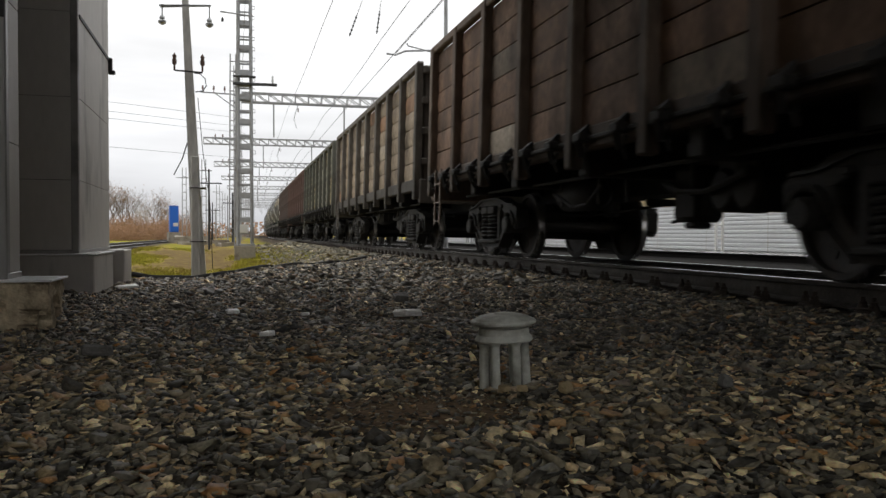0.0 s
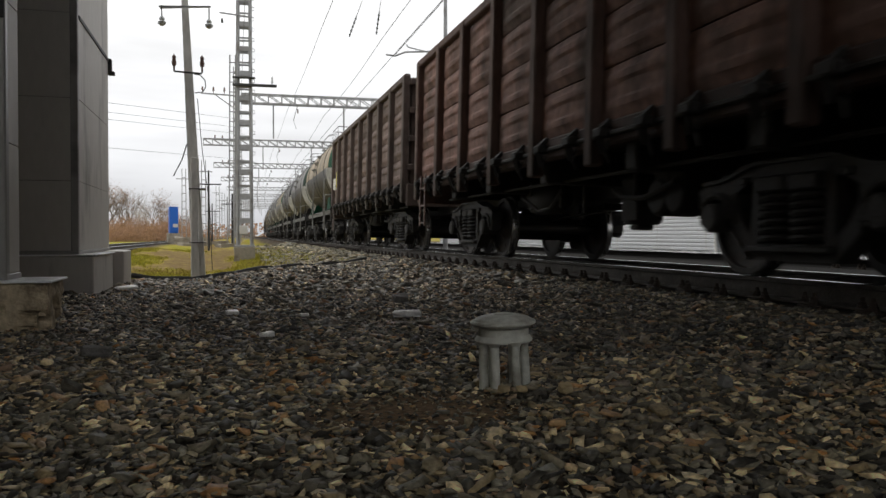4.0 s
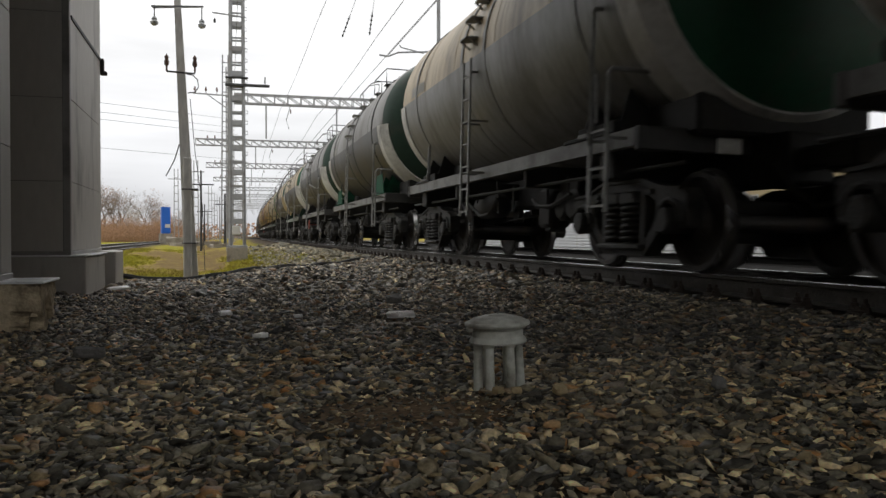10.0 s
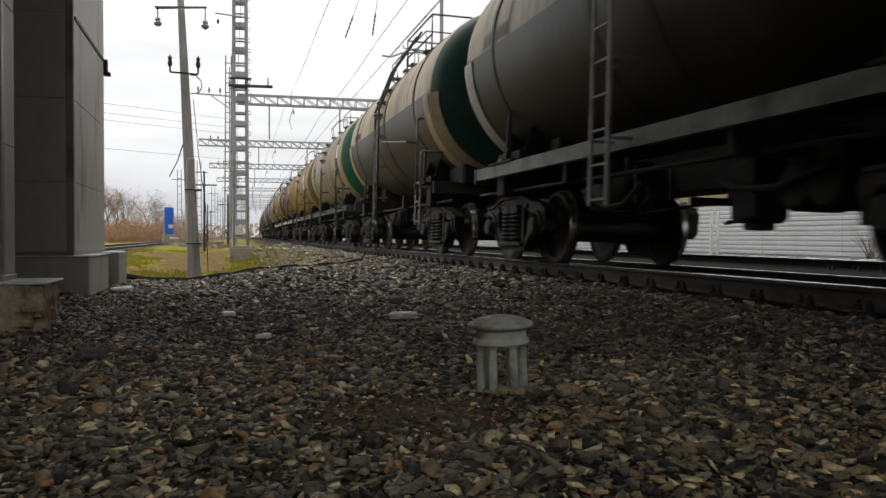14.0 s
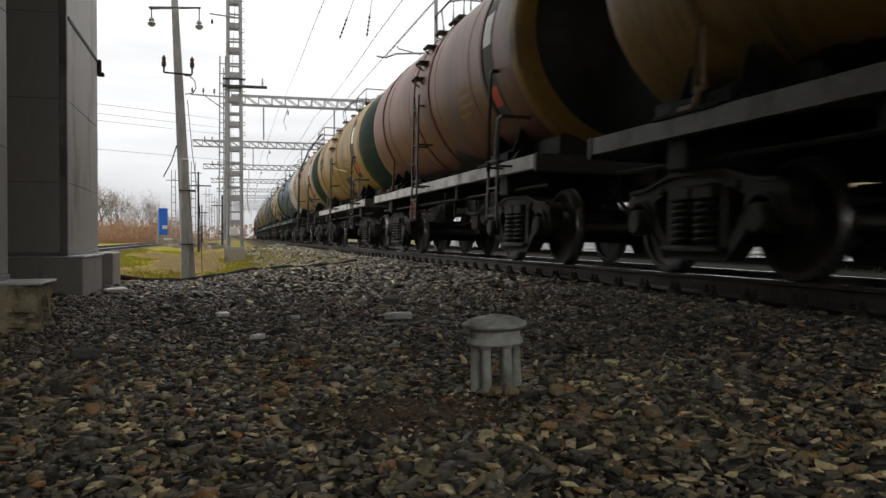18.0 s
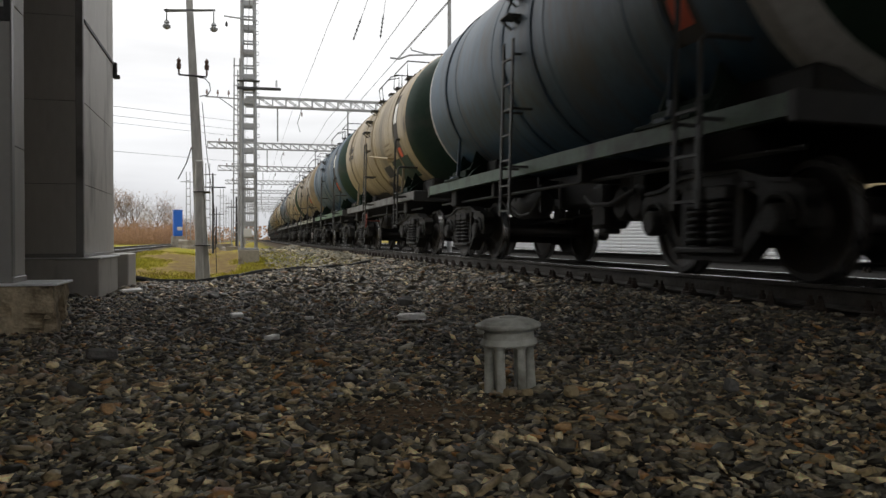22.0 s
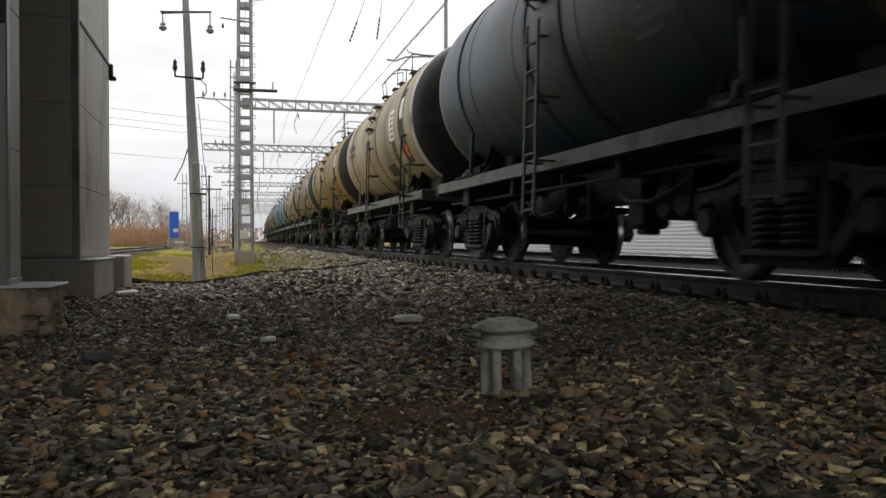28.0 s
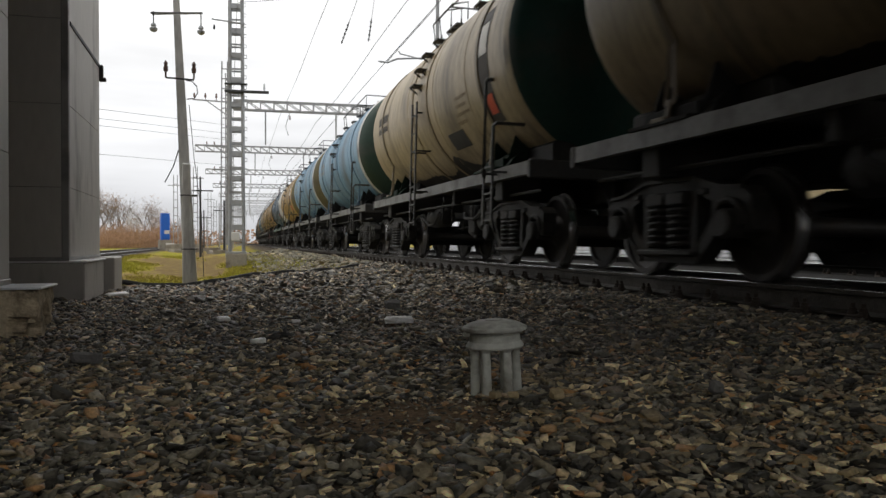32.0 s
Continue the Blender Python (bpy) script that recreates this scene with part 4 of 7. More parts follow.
def twig_bush():
    x, y, _ = at_view(1535, 24.5, 0)
    rnd = random.Random(77)
    s = Solid()
    for i in range(16):
        a = rnd.uniform(0.4, 2.6)
        p = Vector((rnd.uniform(-0.15, 0.15), rnd.uniform(-0.1, 0.1), -0.05))
        q = p + Vector((math.cos(a) * 0.7, rnd.uniform(-0.2, 0.2), rnd.uniform(0.5, 0.95)))
        s.tube([p, p.lerp(q, 0.5) + Vector((0, 0, 0.06)), q], 0.012, 4, False, 0.004)
        for _ in range(3):
            m = p.lerp(q, rnd.uniform(0.4, 0.9))
            s.tube([m, m + Vector((rnd.uniform(-0.25, 0.25), rnd.uniform(-0.2, 0.2), rnd.uniform(0.1, 0.3)))], 0.006, 3, False, 0.003)
    solid_thing("twig_bush", s, M_BARK, "leafless twiggy bush before the white fence", "bush", "", (x, y, ground_z(x, y)))


twig_bush()


# ---- catenary mast between the tracks, with its cantilever ----
def cantilever_mast():
    root = thing("catenary_mast", "slender grey catenary mast with a cantilever arm over the track", "catenary mast", at=(8.25, 30.9, 0))
    part("post", Solid().tube([(0, 0, -0.4), (0, 0, 10.5)], 0.1, 10, True, 0.07), M_LATT, root)
    part("arm", Solid().tube([(0, 0, 7.55), (-1.6, 0, 7.42), (-2.0, 0, 7.25), (-2.35, 0, 7.28)], 0.035, 6), M_LATT, root)
    part("steady_arm", Solid().tube([(-0.6, 0, 7.45), (-1.5, 0, 7.62), (-1.55, 0, 7.72)], 0.025, 6), M_LATT, root)
    part("stay", Solid().tube([(0, 0, 9.6), (-2.0, 0, 7.3)], 0.014, 5), M_WIRE, root)
    part("insulator", Solid().lathe([(0.0, 0.0), (0.05, 0.03), (0.03, 0.08), (0.05, 0.12), (0.03, 0.17), (0.05, 0.21), (0.0, 0.26)], 8, "x", (-0.35, 0, 7.52)), M_INSUL, root)


cantilever_mast()


def hanging_insulators():
    """A span wire from mast to mast with two insulator strings on it."""
    a, b = Vector((0.75, 33.6, 9.9)), Vector((8.25, 30.9, 10.2))
    solid_thing("overhead_wire", Solid().tube([a, b], 0.012, 5), M_WIRE, "span wire strung between two masts", "wire", "overhead wires")
    for t, px, v in ((0.61, 606, 68), (0.69, 654, 64)):
        p = a.lerp(b, t)
        dep = p.x * math.sin(YAW) + p.y * math.cos(YAW)
        q = Vector(at_view(px, dep, 0.337 + (419 - v) / 1445 * dep))
        root = thing("insulator_string", "dark insulator string hanging from the span wire", "insulator", "insulator strings", at=(0, 0, 0))
        part("wire", Solid().tube([p, q], 0.01, 5), M_WIRE, root)
        d = (q - p).normalized()
        st = Solid()
        for i in range(5):
            c = q - d * (0.08 + i * 0.17)
            st.tube([c - d * 0.025, c + d * 0.025], 0.042, 8)
        st.tube([q - d * 0.9, q], 0.022, 6)
        part("string", st, M_DARKM, root)


hanging_insulators()


# ---- far masts, posts and litter beside the side track ----
def far_mast(px, dep, top_px, w, mat, name, label, cat):
    x, y, _ = at_view(px, dep, 0)
    z = 0.337 + (419 - top_px) / 1445 * dep
    root = thing(name, label, cat, "far line of masts", at=(x, y, -0.5))
    if w > 0.2:
        s = Solid()
        for a in (-w / 2, w / 2):
            part("leg", Solid().bar((a, 0, 0), (a * 0.8, 0, z + 0.5), 0.07), mat, root)
        k = 0.4
        while k < z:
            part("batten", Solid().bar((-w / 2, 0, k), (w / 2, 0, k), 0.06), mat, root)
            k += 0.75
    else:
        part("shaft", Solid().tube([(0, 0, 0), (0, 0, z + 0.5)], w / 2, 8, True, w / 3), mat, root)
    part("crossarm", Solid().bar((-0.7, 0, z * 0.93), (0.7, 0, z * 0.93), 0.07), mat, root)


for px, dep, top, w, mat, nm, lab, cat in (
        (312, 78, 300, 0.42, M_LATT, "lattice_mast", "far grey steel lattice mast beside the side track", "lattice mast"),
        (347, 70, 285, 0.4, M_LATT, "lattice_mast", "far grey steel lattice mast beside the side track", "lattice mast"),
        (356, 46, 303, 0.14, M_DARKM, "post", "thin dark post beyond the grass", "post"),
        (362, 80, 362, 0.16, M_DARKM, "post", "thin dark post beyond the grass", "post"),
        (372, 110, 330, 0.5, M_LATT, "lattice_mast", "far grey steel lattice mast along the line", "lattice mast"),
        (382, 130, 345, 0.5, M_LATT, "lattice_mast", "far grey steel lattice mast along the line", "lattice mast"),
        (389, 95, 350, 0.16, M_LATT, "post", "far grey post along the line", "post"),
        (377, 160, 362, 0.5, M_LATT, "lattice_mast", "far grey steel lattice mast along the line", "lattice mast"),
        (367, 140, 372, 0.2, M_LATT, "post", "far grey post along the line", "post"),
        (398, 60, 345, 0.18, M_DARKM, "post", "dark signal post along the line", "post")):
    far_mast(px, dep, top, w, mat, nm, lab, cat)

rq = random.Random(4)
for px, dep, w, h in ((310, 66, 1.5, 0.6), (330, 70, 2.2, 0.5), (344, 64, 1.4, 0.3), (372, 74, 2.0, 0.3), (386, 60, 1.2, 0.25), (318, 60, 1.2, 0.22)):
    x, y, _ = at_view(px, dep, 0)
    s = Solid().box(-w / 2, w / 2, -0.5, 0.5, -0.3, h, 0.04)
    s.v = [(a + rq.uniform(-0.12, 0.12), b, c + rq.uniform(-0.12, 0.12)) for a, b, c in s.v]
    solid_thing("concrete_block", s, M_CONC, "pale broken concrete block beside the side track", "concrete block", "concrete rubble", (x, y, ground_z(x, y), 0, 0, rq.uniform(0, 60)))


# ---- fittings on the piers ----
def pier_fittings():
    x, y, z = -1.8, 13.7, 3.05
    root = thing("wall_bracket", "small dark bracket with a strap on the pier", "bracket", at=(x, y, z))
    part("strap", Solid().box(0.005, 0.02, -2.6, 0.0, 0.0, 0.05, 0.004), M_DARKM, root)
    part("clip", Solid().box(-0.02, 0.06, -0.02, 0.07, -0.16, 0.05, 0.01), M_DARKM, root)
    part("clip", Solid().box(0.0, 0.1, 0.0, 0.09, -0.2, -0.14, 0.01), M_DARKM, root)
    root = thing("wall_sign", "narrow dark sign with faded pale lettering bars", "sign", at=(-1.552, 6.5, 1.9))
    part("board", Solid().box(-0.2, 0.012, -0.03, -0.012, 0.0, 0.75, 0.004), M_DARKM, root)
    for i in range(3):
        part("bar", Solid().box(-0.1 + 0.02 * i, -0.03, -0.036, -0.03, 0.1 + 0.22 * i, 0.24 + 0.22 * i), M_SIGN, root)


pier_fittings()

# ---- the train: x across (the camera's side is -x), y along, z from the rail heads ----
WHEEL_R = 0.475
AHEAD = ((0, 0.45), (2, 0.43), (4, 0.42), (6, 0.38), (9, 0.2), (12, 0.03), (15, -0.07), (18, -0.03), (21, -0.14), (24, -0.33), (26, -0.3), (28, -0.03), (29, 0.36), (30, 0.82), (31, 1.24), (32, 1.72))


def travelled(t):
    """Metres rolled since the start: nearly steady, slower in the middle, faster at the end."""
    return 10.16 * t + float(np.interp(t, [a for a, b in AHEAD], [b for a, b in AHEAD]))



def bogie_meshes():
    B = {}
    s = Solid()
    # one cast side frame: arched top chord, deep columns, lower bow, jaws over the axle boxes
    top = [(-1.2, 0.56), (-1.2, 0.70), (-1.1, 0.78), (-0.8, 0.80), (-0.42, 0.90), (0.42, 0.90), (0.8, 0.80), (1.1, 0.78), (1.2, 0.70), (1.2, 0.56),
           (1.1, 0.56), (1.09, 0.64), (0.76, 0.64), (0.7, 0.66), (0.4, 0.78), (-0.4, 0.78), (-0.7, 0.66), (-0.76, 0.64), (-1.09, 0.64), (-1.1, 0.56)]
    s.prism(top, -0.1, 0.08)
    low = [(-0.80, 0.60), (-0.70, 0.60), (-0.58, 0.42), (-0.42, 0.27), (0.42, 0.27), (0.58, 0.42), (0.70, 0.60), (0.80, 0.60), (0.70, 0.36), (0.46, 0.14), (-0.46, 0.14), (-0.70, 0.36)]
    s.prism(low, -0.09, 0.08)
    for k in (-1, 1):
        s.prism([(k * 0.36, 0.22), (k * 0.46, 0.22), (k * 0.45, 0.84), (k * 0.36, 0.84)], -0.1, 0.07)
        for q in (0.66, 1.08):
            s.box(-0.1, 0.08, min(k * q, k * (q + 0.12)), max(k * q, k * (q + 0.12)), 0.41, 0.68, 0.02)
        # rolled lip that frames each jaw, and lips along the chord
        s.tube([(-0.115, k * 0.925 + 0.2 * math.cos(math.pi * i / 8), 0.47 + 0.2 * math.sin(math.pi * i / 8)) for i in range(9)], 0.028, 6)
        s.bar((-0.115, k * 0.42, 0.885), (-0.115, k * 0.82, 0.785), 0.03)
        s.bar((-0.115, k * 0.82, 0.785), (-0.115, k * 1.12, 0.765), 0.03)
        s.bar((-0.105, k * 0.72, 0.37), (-0.105, k * 0.47, 0.15), 0.03)
        s.box(-0.13, -0.08, k * 0.56 - 0.05, k * 0.56 + 0.05, 0.73, 0.79, 0.01)
    s.bar((-0.115, -0.42, 0.885), (-0.115, 0.42, 0.885), 0.03)
    s.box(-0.17, 0.08, -0.46, 0.46, 0.2, 0.255, 0.015)
    B["side_frame"] = s.mesh("side_frame", M_CAST)
    s = Solid()
    turns, n = 6, 10
    pts = [(0.145 * math.cos(2 * math.pi * i / n), 0.145 * math.sin(2 * math.pi * i / n), 0.28 + 0.36 * i / (turns * n)) for i in range(turns * n + 1)]
    s.tube(pts, 0.024, 5)
    s.lathe([(0.062, 0.25), (0.07, 0.25), (0.07, 0.65), (0.062, 0.65)], 10)
    s.box(-0.13, 0.1, -0.16, 0.16, 0.65, 0.78, 0.02)
    B["spring"] = s.mesh("spring", M_CAST)
    s = Solid().box(-1.1, 1.1, -0.22, 0.22, 0.52, 0.74, 0.04)
    s.lathe([(0.0, 0.82), (0.17, 0.82), (0.2, 0.74)], 16)
    B["bolster"] = s.mesh("bolster", M_CAST)
    s = Solid()
    s.box(-0.13, 0.11, -0.13, 0.13, 0.36, 0.60, 0.04)
    s.lathe([(0.0, -0.19), (0.10, -0.19), (0.125, -0.165), (0.125, -0.12)], 14, "x", (0, 0, 0.475))
    B["axle_box"] = s.mesh("axle_box", M_CAST)
    s = Solid()
    s.bar((-0.95, 0.36, 0.34), (0.95, 0.36, 0.34), 0.07, 0.1)
    for c in (-0.8, 0.8):
        s.box(c - 0.05, c + 0.05, 0.33, 0.465, 0.26, 0.56, 0.01)
        s.bar((c, 0.40, 0.5), (c * 0.9, 0.22, 0.72), 0.04)
    B["brake_beam"] = s.mesh("brake_beam", M_FRAME)
    # wheelset: two wheels on an axle
    s = Solid()
    for k in (-1, 1):
        prof = [(0.085, 0.72), (0.135, 0.72), (0.14, 0.74), (0.2, 0.765), (0.36, 0.775), (0.405, 0.755), (0.41, 0.728), (0.475, 0.728), (0.503, 0.738), (0.503, 0.752), (0.478, 0.764), (0.473, 0.80), (0.470, 0.845),
                (0.462, 0.856), (0.412, 0.856), (0.406, 0.825), (0.36, 0.805), (0.2, 0.81), (0.145, 0.86), (0.12, 0.90), (0.085, 0.90)]
        s.lathe([(r, k * x) for r, x in prof], 40, "x")
        # cast marks and balance webs, so that the turning shows
        for q in range(3):
            a = 2 * math.pi * q / 3
            s.box(-0.006, 0.006, -0.03, 0.03, -0.05, 0.05, 0, Matrix.Translation((k * 0.812, 0.29 * math.cos(a), 0.29 * math.sin(a))) @ Matrix.Rotation(a, 4, "X"))
    s.lathe([(0.0, -1.14), (0.065, -1.14), (0.065, -0.9), (0.085, -0.9), (0.085, -0.5), (0.08, 0.0), (0.085, 0.5), (0.085, 0.9), (0.065, 0.9), (0.065, 1.14), (0.0, 1.14)], 16, "x")
    B["wheelset"] = s.mesh("wheelset", M_WHEEL)
    B["wheelset"].materials.append(M_TREAD)
    for p in B["wheelset"].polygons:
        c = p.center
        if 0.765 < abs(c.x) < 0.85 and math.hypot(c.y, c.z) > 0.462:
            p.material_index = 1
    return B


BOGIE = bogie_meshes()


def bogie(parent, y):
    b = part("bogie", BOGIE["bolster"], None, parent, "cast steel three-piece bogie", (0, y, 0))
    for k in (-1, 1):
        turn = pose(k * 1.03, 0, 0, 0, 0, 0 if k < 0 else 180)
        part("side_frame", BOGIE["side_frame"], None, b, at=turn)
        for q in (-1, 1):
            part("spring", BOGIE["spring"], None, b, at=turn @ pose(-0.03, q * 0.17, 0))
            part("axle_box", BOGIE["axle_box"], None, b, at=turn @ pose(0, q * 0.925, 0))
        part("brake_beam", BOGIE["brake_beam"], None, b, at=(0, 0, 0, 0, 0, 0 if k < 0 else 180))
    for k in (-1, 1):
        part("wheelset", BOGIE["wheelset"], None, b, "pair of worn steel wheels on an axle", (0, k * 0.925, WHEEL_R))
    return b


def ladder(s, x, y, z0, z1, w, rung, r=0.022, out=0.0):
    for k in (-1, 1):
        s.bar((x, y + k * w / 2, z0), (x + out, y + k * w / 2, z1), 0.05, 0.028)
    n = int((z1 - z0) / rung)
    for i in range(n + 1):
        z = z0 + 0.06 + i * rung
        s.bar((x + out * i / max(1, n), y - w / 2 - 0.012, z), (x + out * i / max(1, n), y + w / 2 + 0.012, z), r)


def handwheel(parent, x, y, z, r=0.19):
    s = Solid()
    n = 18
    s.tube([(x, y + r * math.cos(2 * math.pi * i / n), z + r * math.sin(2 * math.pi * i / n)) for i in range(n + 1)], 0.018, 6)
    for i in range(4):
        a = math.pi * i / 4
        s.bar((x, y - r * math.cos(a), z - r * math.sin(a)), (x, y + r * math.cos(a), z + r * math.sin(a)), 0.022)
    s.tube([(x, y, z), (x + 0.4, y, z)], 0.022, 6)
    return part("handwheel", s, M_HWHEEL, parent, "red brake handwheel")


def couplers(parent, half):
    for k in (-1, 1):
        s = Solid().box(-0.11, 0.11, min(k * (half - 1.0), k * (half - 0.32)), max(k * (half - 1.0), k * (half - 0.32)), 0.96, 1.16, 0.03)
        s.box(-0.17, 0.2, min(k * (half - 0.36), k * (half + 0.02)), max(k * (half - 0.36), k * (half + 0.02)), 0.9, 1.2, 0.05)
        part("coupler", s, M_CAST, parent)
        s = Solid().tube([(-0.35, k * (half - 0.75), 1.0), (-0.38, k * (half - 0.5), 0.78), (-0.36, k * (half - 0.2), 0.6), (-0.3, k * half, 0.62)], 0.03, 8)
        part("brake_hose", s, M_FRAME, parent)


# -- tank wagon --
TANK_HALF = 6.01
TANK_R, TANK_Z = 1.6, 2.97


def tank_meshes():
    T = {}
    L = 4.72
    T["shell"] = Solid().lathe([(TANK_R, -L), (TANK_R, -L + 0.02), (TANK_R, -1.6), (TANK_R, 1.6), (TANK_R, L - 0.02), (TANK_R, L)], 56, "y", (0, 0, TANK_Z)).mesh("shell", M_TANK)
    rim = [(TANK_R, 0.0), (TANK_R * 0.995, 0.1), (TANK_R * 0.985, 0.16)]
    dome = [(TANK_R * 0.985, 0.16), (TANK_R * 0.965, 0.22), (TANK_R * 0.93, 0.29), (TANK_R * 0.88, 0.36), (TANK_R * 0.72, 0.48), (TANK_R * 0.45, 0.575), (TANK_R * 0.2, 0.61), (0.0, 0.62)]
    for nm, k in (("near", -1), ("far", 1)):
        T["rim_" + nm] = Solid().lathe([(r, k * (L + h)) for r, h in rim], 56, "y", (0, 0, TANK_Z)).mesh("end_rim", M_CAP)
        T["end_" + nm] = Solid().lathe([(r, k * (L + h)) for r, h in dome], 56, "y", (0, 0, TANK_Z)).mesh("tank_end", M_CAP)
    wide = [(TANK_R * 0.985, 0.16), (TANK_R * 0.965, 0.22), (TANK_R * 0.93, 0.29), (TANK_R * 0.86, 0.38)]
    T["ring"] = Solid().lathe([(r + 0.004, -L - h - 0.003) for r, h in wide], 56, "y", (0, 0, TANK_Z)).mesh("end_ring", M_CAP)
    # weld seams and clamp bands
    T["seam"] = Solid().lathe([(TANK_R, -0.02), (TANK_R + 0.007, -0.01), (TANK_R + 0.007, 0.01), (TANK_R, 0.02)], 56, "y", (0, 0, TANK_Z)).mesh("weld_seam", M_TANK)
    T["clamp"] = Solid().lathe([(TANK_R + 0.005, -0.06), (TANK_R + 0.018, -0.055), (TANK_R + 0.018, 0.055), (TANK_R + 0.005, 0.06)], 56, "y", (0, 0, TANK_Z)).mesh("clamp_band", M_STEEL)
    # crescent shields on the lower half of the ends
    for nm, k in (("near", -1), ("far", 1)):
        pr = [(TANK_R + 0.004, L - 0.22), (TANK_R + 0.03, L - 0.22), (TANK_R + 0.03, L + 0.12), (TANK_R * 0.925, L + 0.34), (TANK_R * 0.91, L + 0.325)]
        sh = Solid().lathe([(r, k * h) for r, h in pr], 36, "y", (0, 0, TANK_Z), 92, 268, smooth=False)
        n = 37
        for c in (0, 36):
            sh.add([sh.v[i * n + c] for i in range(5)], [(0, 1, 2, 3, 4)])
        T["shield_" + nm] = sh.mesh("end_shield", M_CAP)
    # a hold-down strap over the shell, with a screw link to the frame on each side
    s = Solid().lathe([(TANK_R + 0.004, -0.055), (TANK_R + 0.02, -0.05), (TANK_R + 0.02, 0.05), (TANK_R + 0.004, 0.055)], 48, "y", (0, 0, TANK_Z), -125, 125)
    for q in (-1, 1):
        a = radians(125)
        p = (q * (TANK_R + 0.012) * math.sin(a), TANK_Z + (TANK_R + 0.012) * math.cos(a))
        for dy in (-0.035, 0.035):
            s.bar((p[0], dy, p[1] + 0.05), (q * 1.33, dy * 1.9, 1.52), 0.03)
        s.tube([(q * 1.33, 0, 1.56), (q * 1.36, 0, 1.36)], 0.03, 6)
        s.box(min(q * 1.26, q * 1.46), max(q * 1.26, q * 1.46), -0.11, 0.11, 1.345, 1.4, 0.01)
    T["strap"] = s.mesh("hold_down_strap", M_STEEL)
    s = Solid()
    s.box(-0.25, 0.25, -5.3, 5.3, 0.84, 1.30, 0.02)
    T["centre_sill"] = s.mesh("centre_sill", M_FRAME)
    # a channel-shaped sill, open inwards
    s = Solid()
    ch = [(-1.44, 1.17), (-1.44, 1.335), (-1.35, 1.335), (-1.35, 1.322), (-1.427, 1.322), (-1.427, 1.183), (-1.35, 1.183), (-1.35, 1.17)]
    n = len(ch)
    s.add([(x, y, z) for y in (-5.3, 5.3) for x, z in ch], [(i, (i + 1) % n, n + (i + 1) % n, n + i) for i in range(n)] + [tuple(range(n)), tuple(range(2 * n - 1, n - 1, -1))])
    T["side_sill"] = s.mesh("side_sill", M_SILL)
    s.v = [(x, y * 4.68 / 5.3, z) for x, y, z in s.v]
    T["side_sill_short"] = s.mesh("side_sill", M_SILL)
    T["headstock"] = Solid().box(-1.45, 1.45, -5.41, -5.31, 1.12, 1.345, 0.012).mesh("headstock", M_SILL)
    T["end_cradle"] = Solid().box(-0.95, 0.95, -1.15, 1.15, 1.28, 1.66, 0.04).mesh("end_cradle", M_FRAME)
    T["bolster_beam"] = Solid().box(-1.33, 1.33, -0.16, 0.16, 0.9, 1.28, 0.02).mesh("bolster_beam", M_FRAME)
    T["cross_beam"] = Solid().box(-1.34, 1.34, -0.06, 0.06, 0.96, 1.24, 0.01).mesh("cross_beam", M_FRAME)
    # saddles at the ends: cheeks that cradle the shell
    s = Solid()
    for q in (-1,):
        for dy in (-0.42, 0.42):
            pts = []
            for i in range(9):
                a = radians(18 + 27 * i / 8)
                pts.append((q * (TANK_R + 0.012) * math.sin(a), TANK_Z - (TANK_R + 0.012) * math.cos(a)))
            poly = pts + [(q * 1.30, 1.34), (q * 0.45, 1.28)]
            n = len(poly)
            vs = [(x, dy - 0.015, z) for x, z in poly] + [(x, dy + 0.015, z) for x, z in poly]
            s.add(vs, [tuple(range(n)), tuple(range(2 * n - 1, n - 1, -1))] + [(i, (i + 1) % n, n + (i + 1) % n, n + i) for i in range(n)])
        s.box(min(q * 1.2, q * 1.32), max(q * 1.2, q * 1.32), -0.44, 0.44, 1.3, 1.5, 0.01)
        s.box(min(q * 1.2, q * 1.46), max(q * 1.2, q * 1.46), -0.5, 0.5, 1.33, 1.37, 0.006)
    T["saddle"] = s.mesh("saddle", M_SADDLE)
    # the side plate between the frame and the shell: broad and tall, or low
    for nm, levels in (("saddle_plate", ((1.36, 0.6, 1.36), (1.52, 0.54, 1.36), (1.84, 0.34, 1.36))), ("low_saddle_plate", ((1.36, 0.62, 1.3), (1.48, 0.56, 1.2), (1.64, 0.4, 0.98)))):
        s, q = Solid(), -1
        vs = []
        for off in (0.0, 0.02):
            for z, h, x in levels:
                x += off
                vs += [(q * x, -h, z), (q * x, h, z)]
        s.add(vs, [(6, 8, 9, 7), (8, 10, 11, 9), (0, 1, 3, 2), (2, 3, 5, 4), (4, 5, 11, 10), (0, 2, 8, 6), (2, 4, 10, 8), (1, 7, 9, 3), (3, 9, 11, 5), (0, 6, 7, 1)])
        T[nm] = s.mesh("saddle_plate", M_SADDLE)
    s = Solid()
    ladder(s, -1.68, 0.0, 0.62, 2.9, 0.36, 0.33)
    for z in (1.25, 2.0, 2.7):
        for k in (-1, 1):
            s.bar((-1.68, k * 0.18, z), (-1.42 if z < 1.5 else -1.4, k * 0.18, z), 0.03)
    # step brackets that climb the shell above the stiles
    for z in (3.2, 3.5, 3.8, 4.08, 4.3):
        x = -math.sqrt(TANK_R ** 2 - (z - TANK_Z) ** 2)
        s.box(x - 0.17, x + 0.03, -0.17, 0.17, z, z + 0.03, 0.006)
        for k in (-1, 1):
            s.bar((x - 0.16, k * 0.16, z + 0.01), (x + 0.02, k * 0.16, z - 0.12), 0.025)
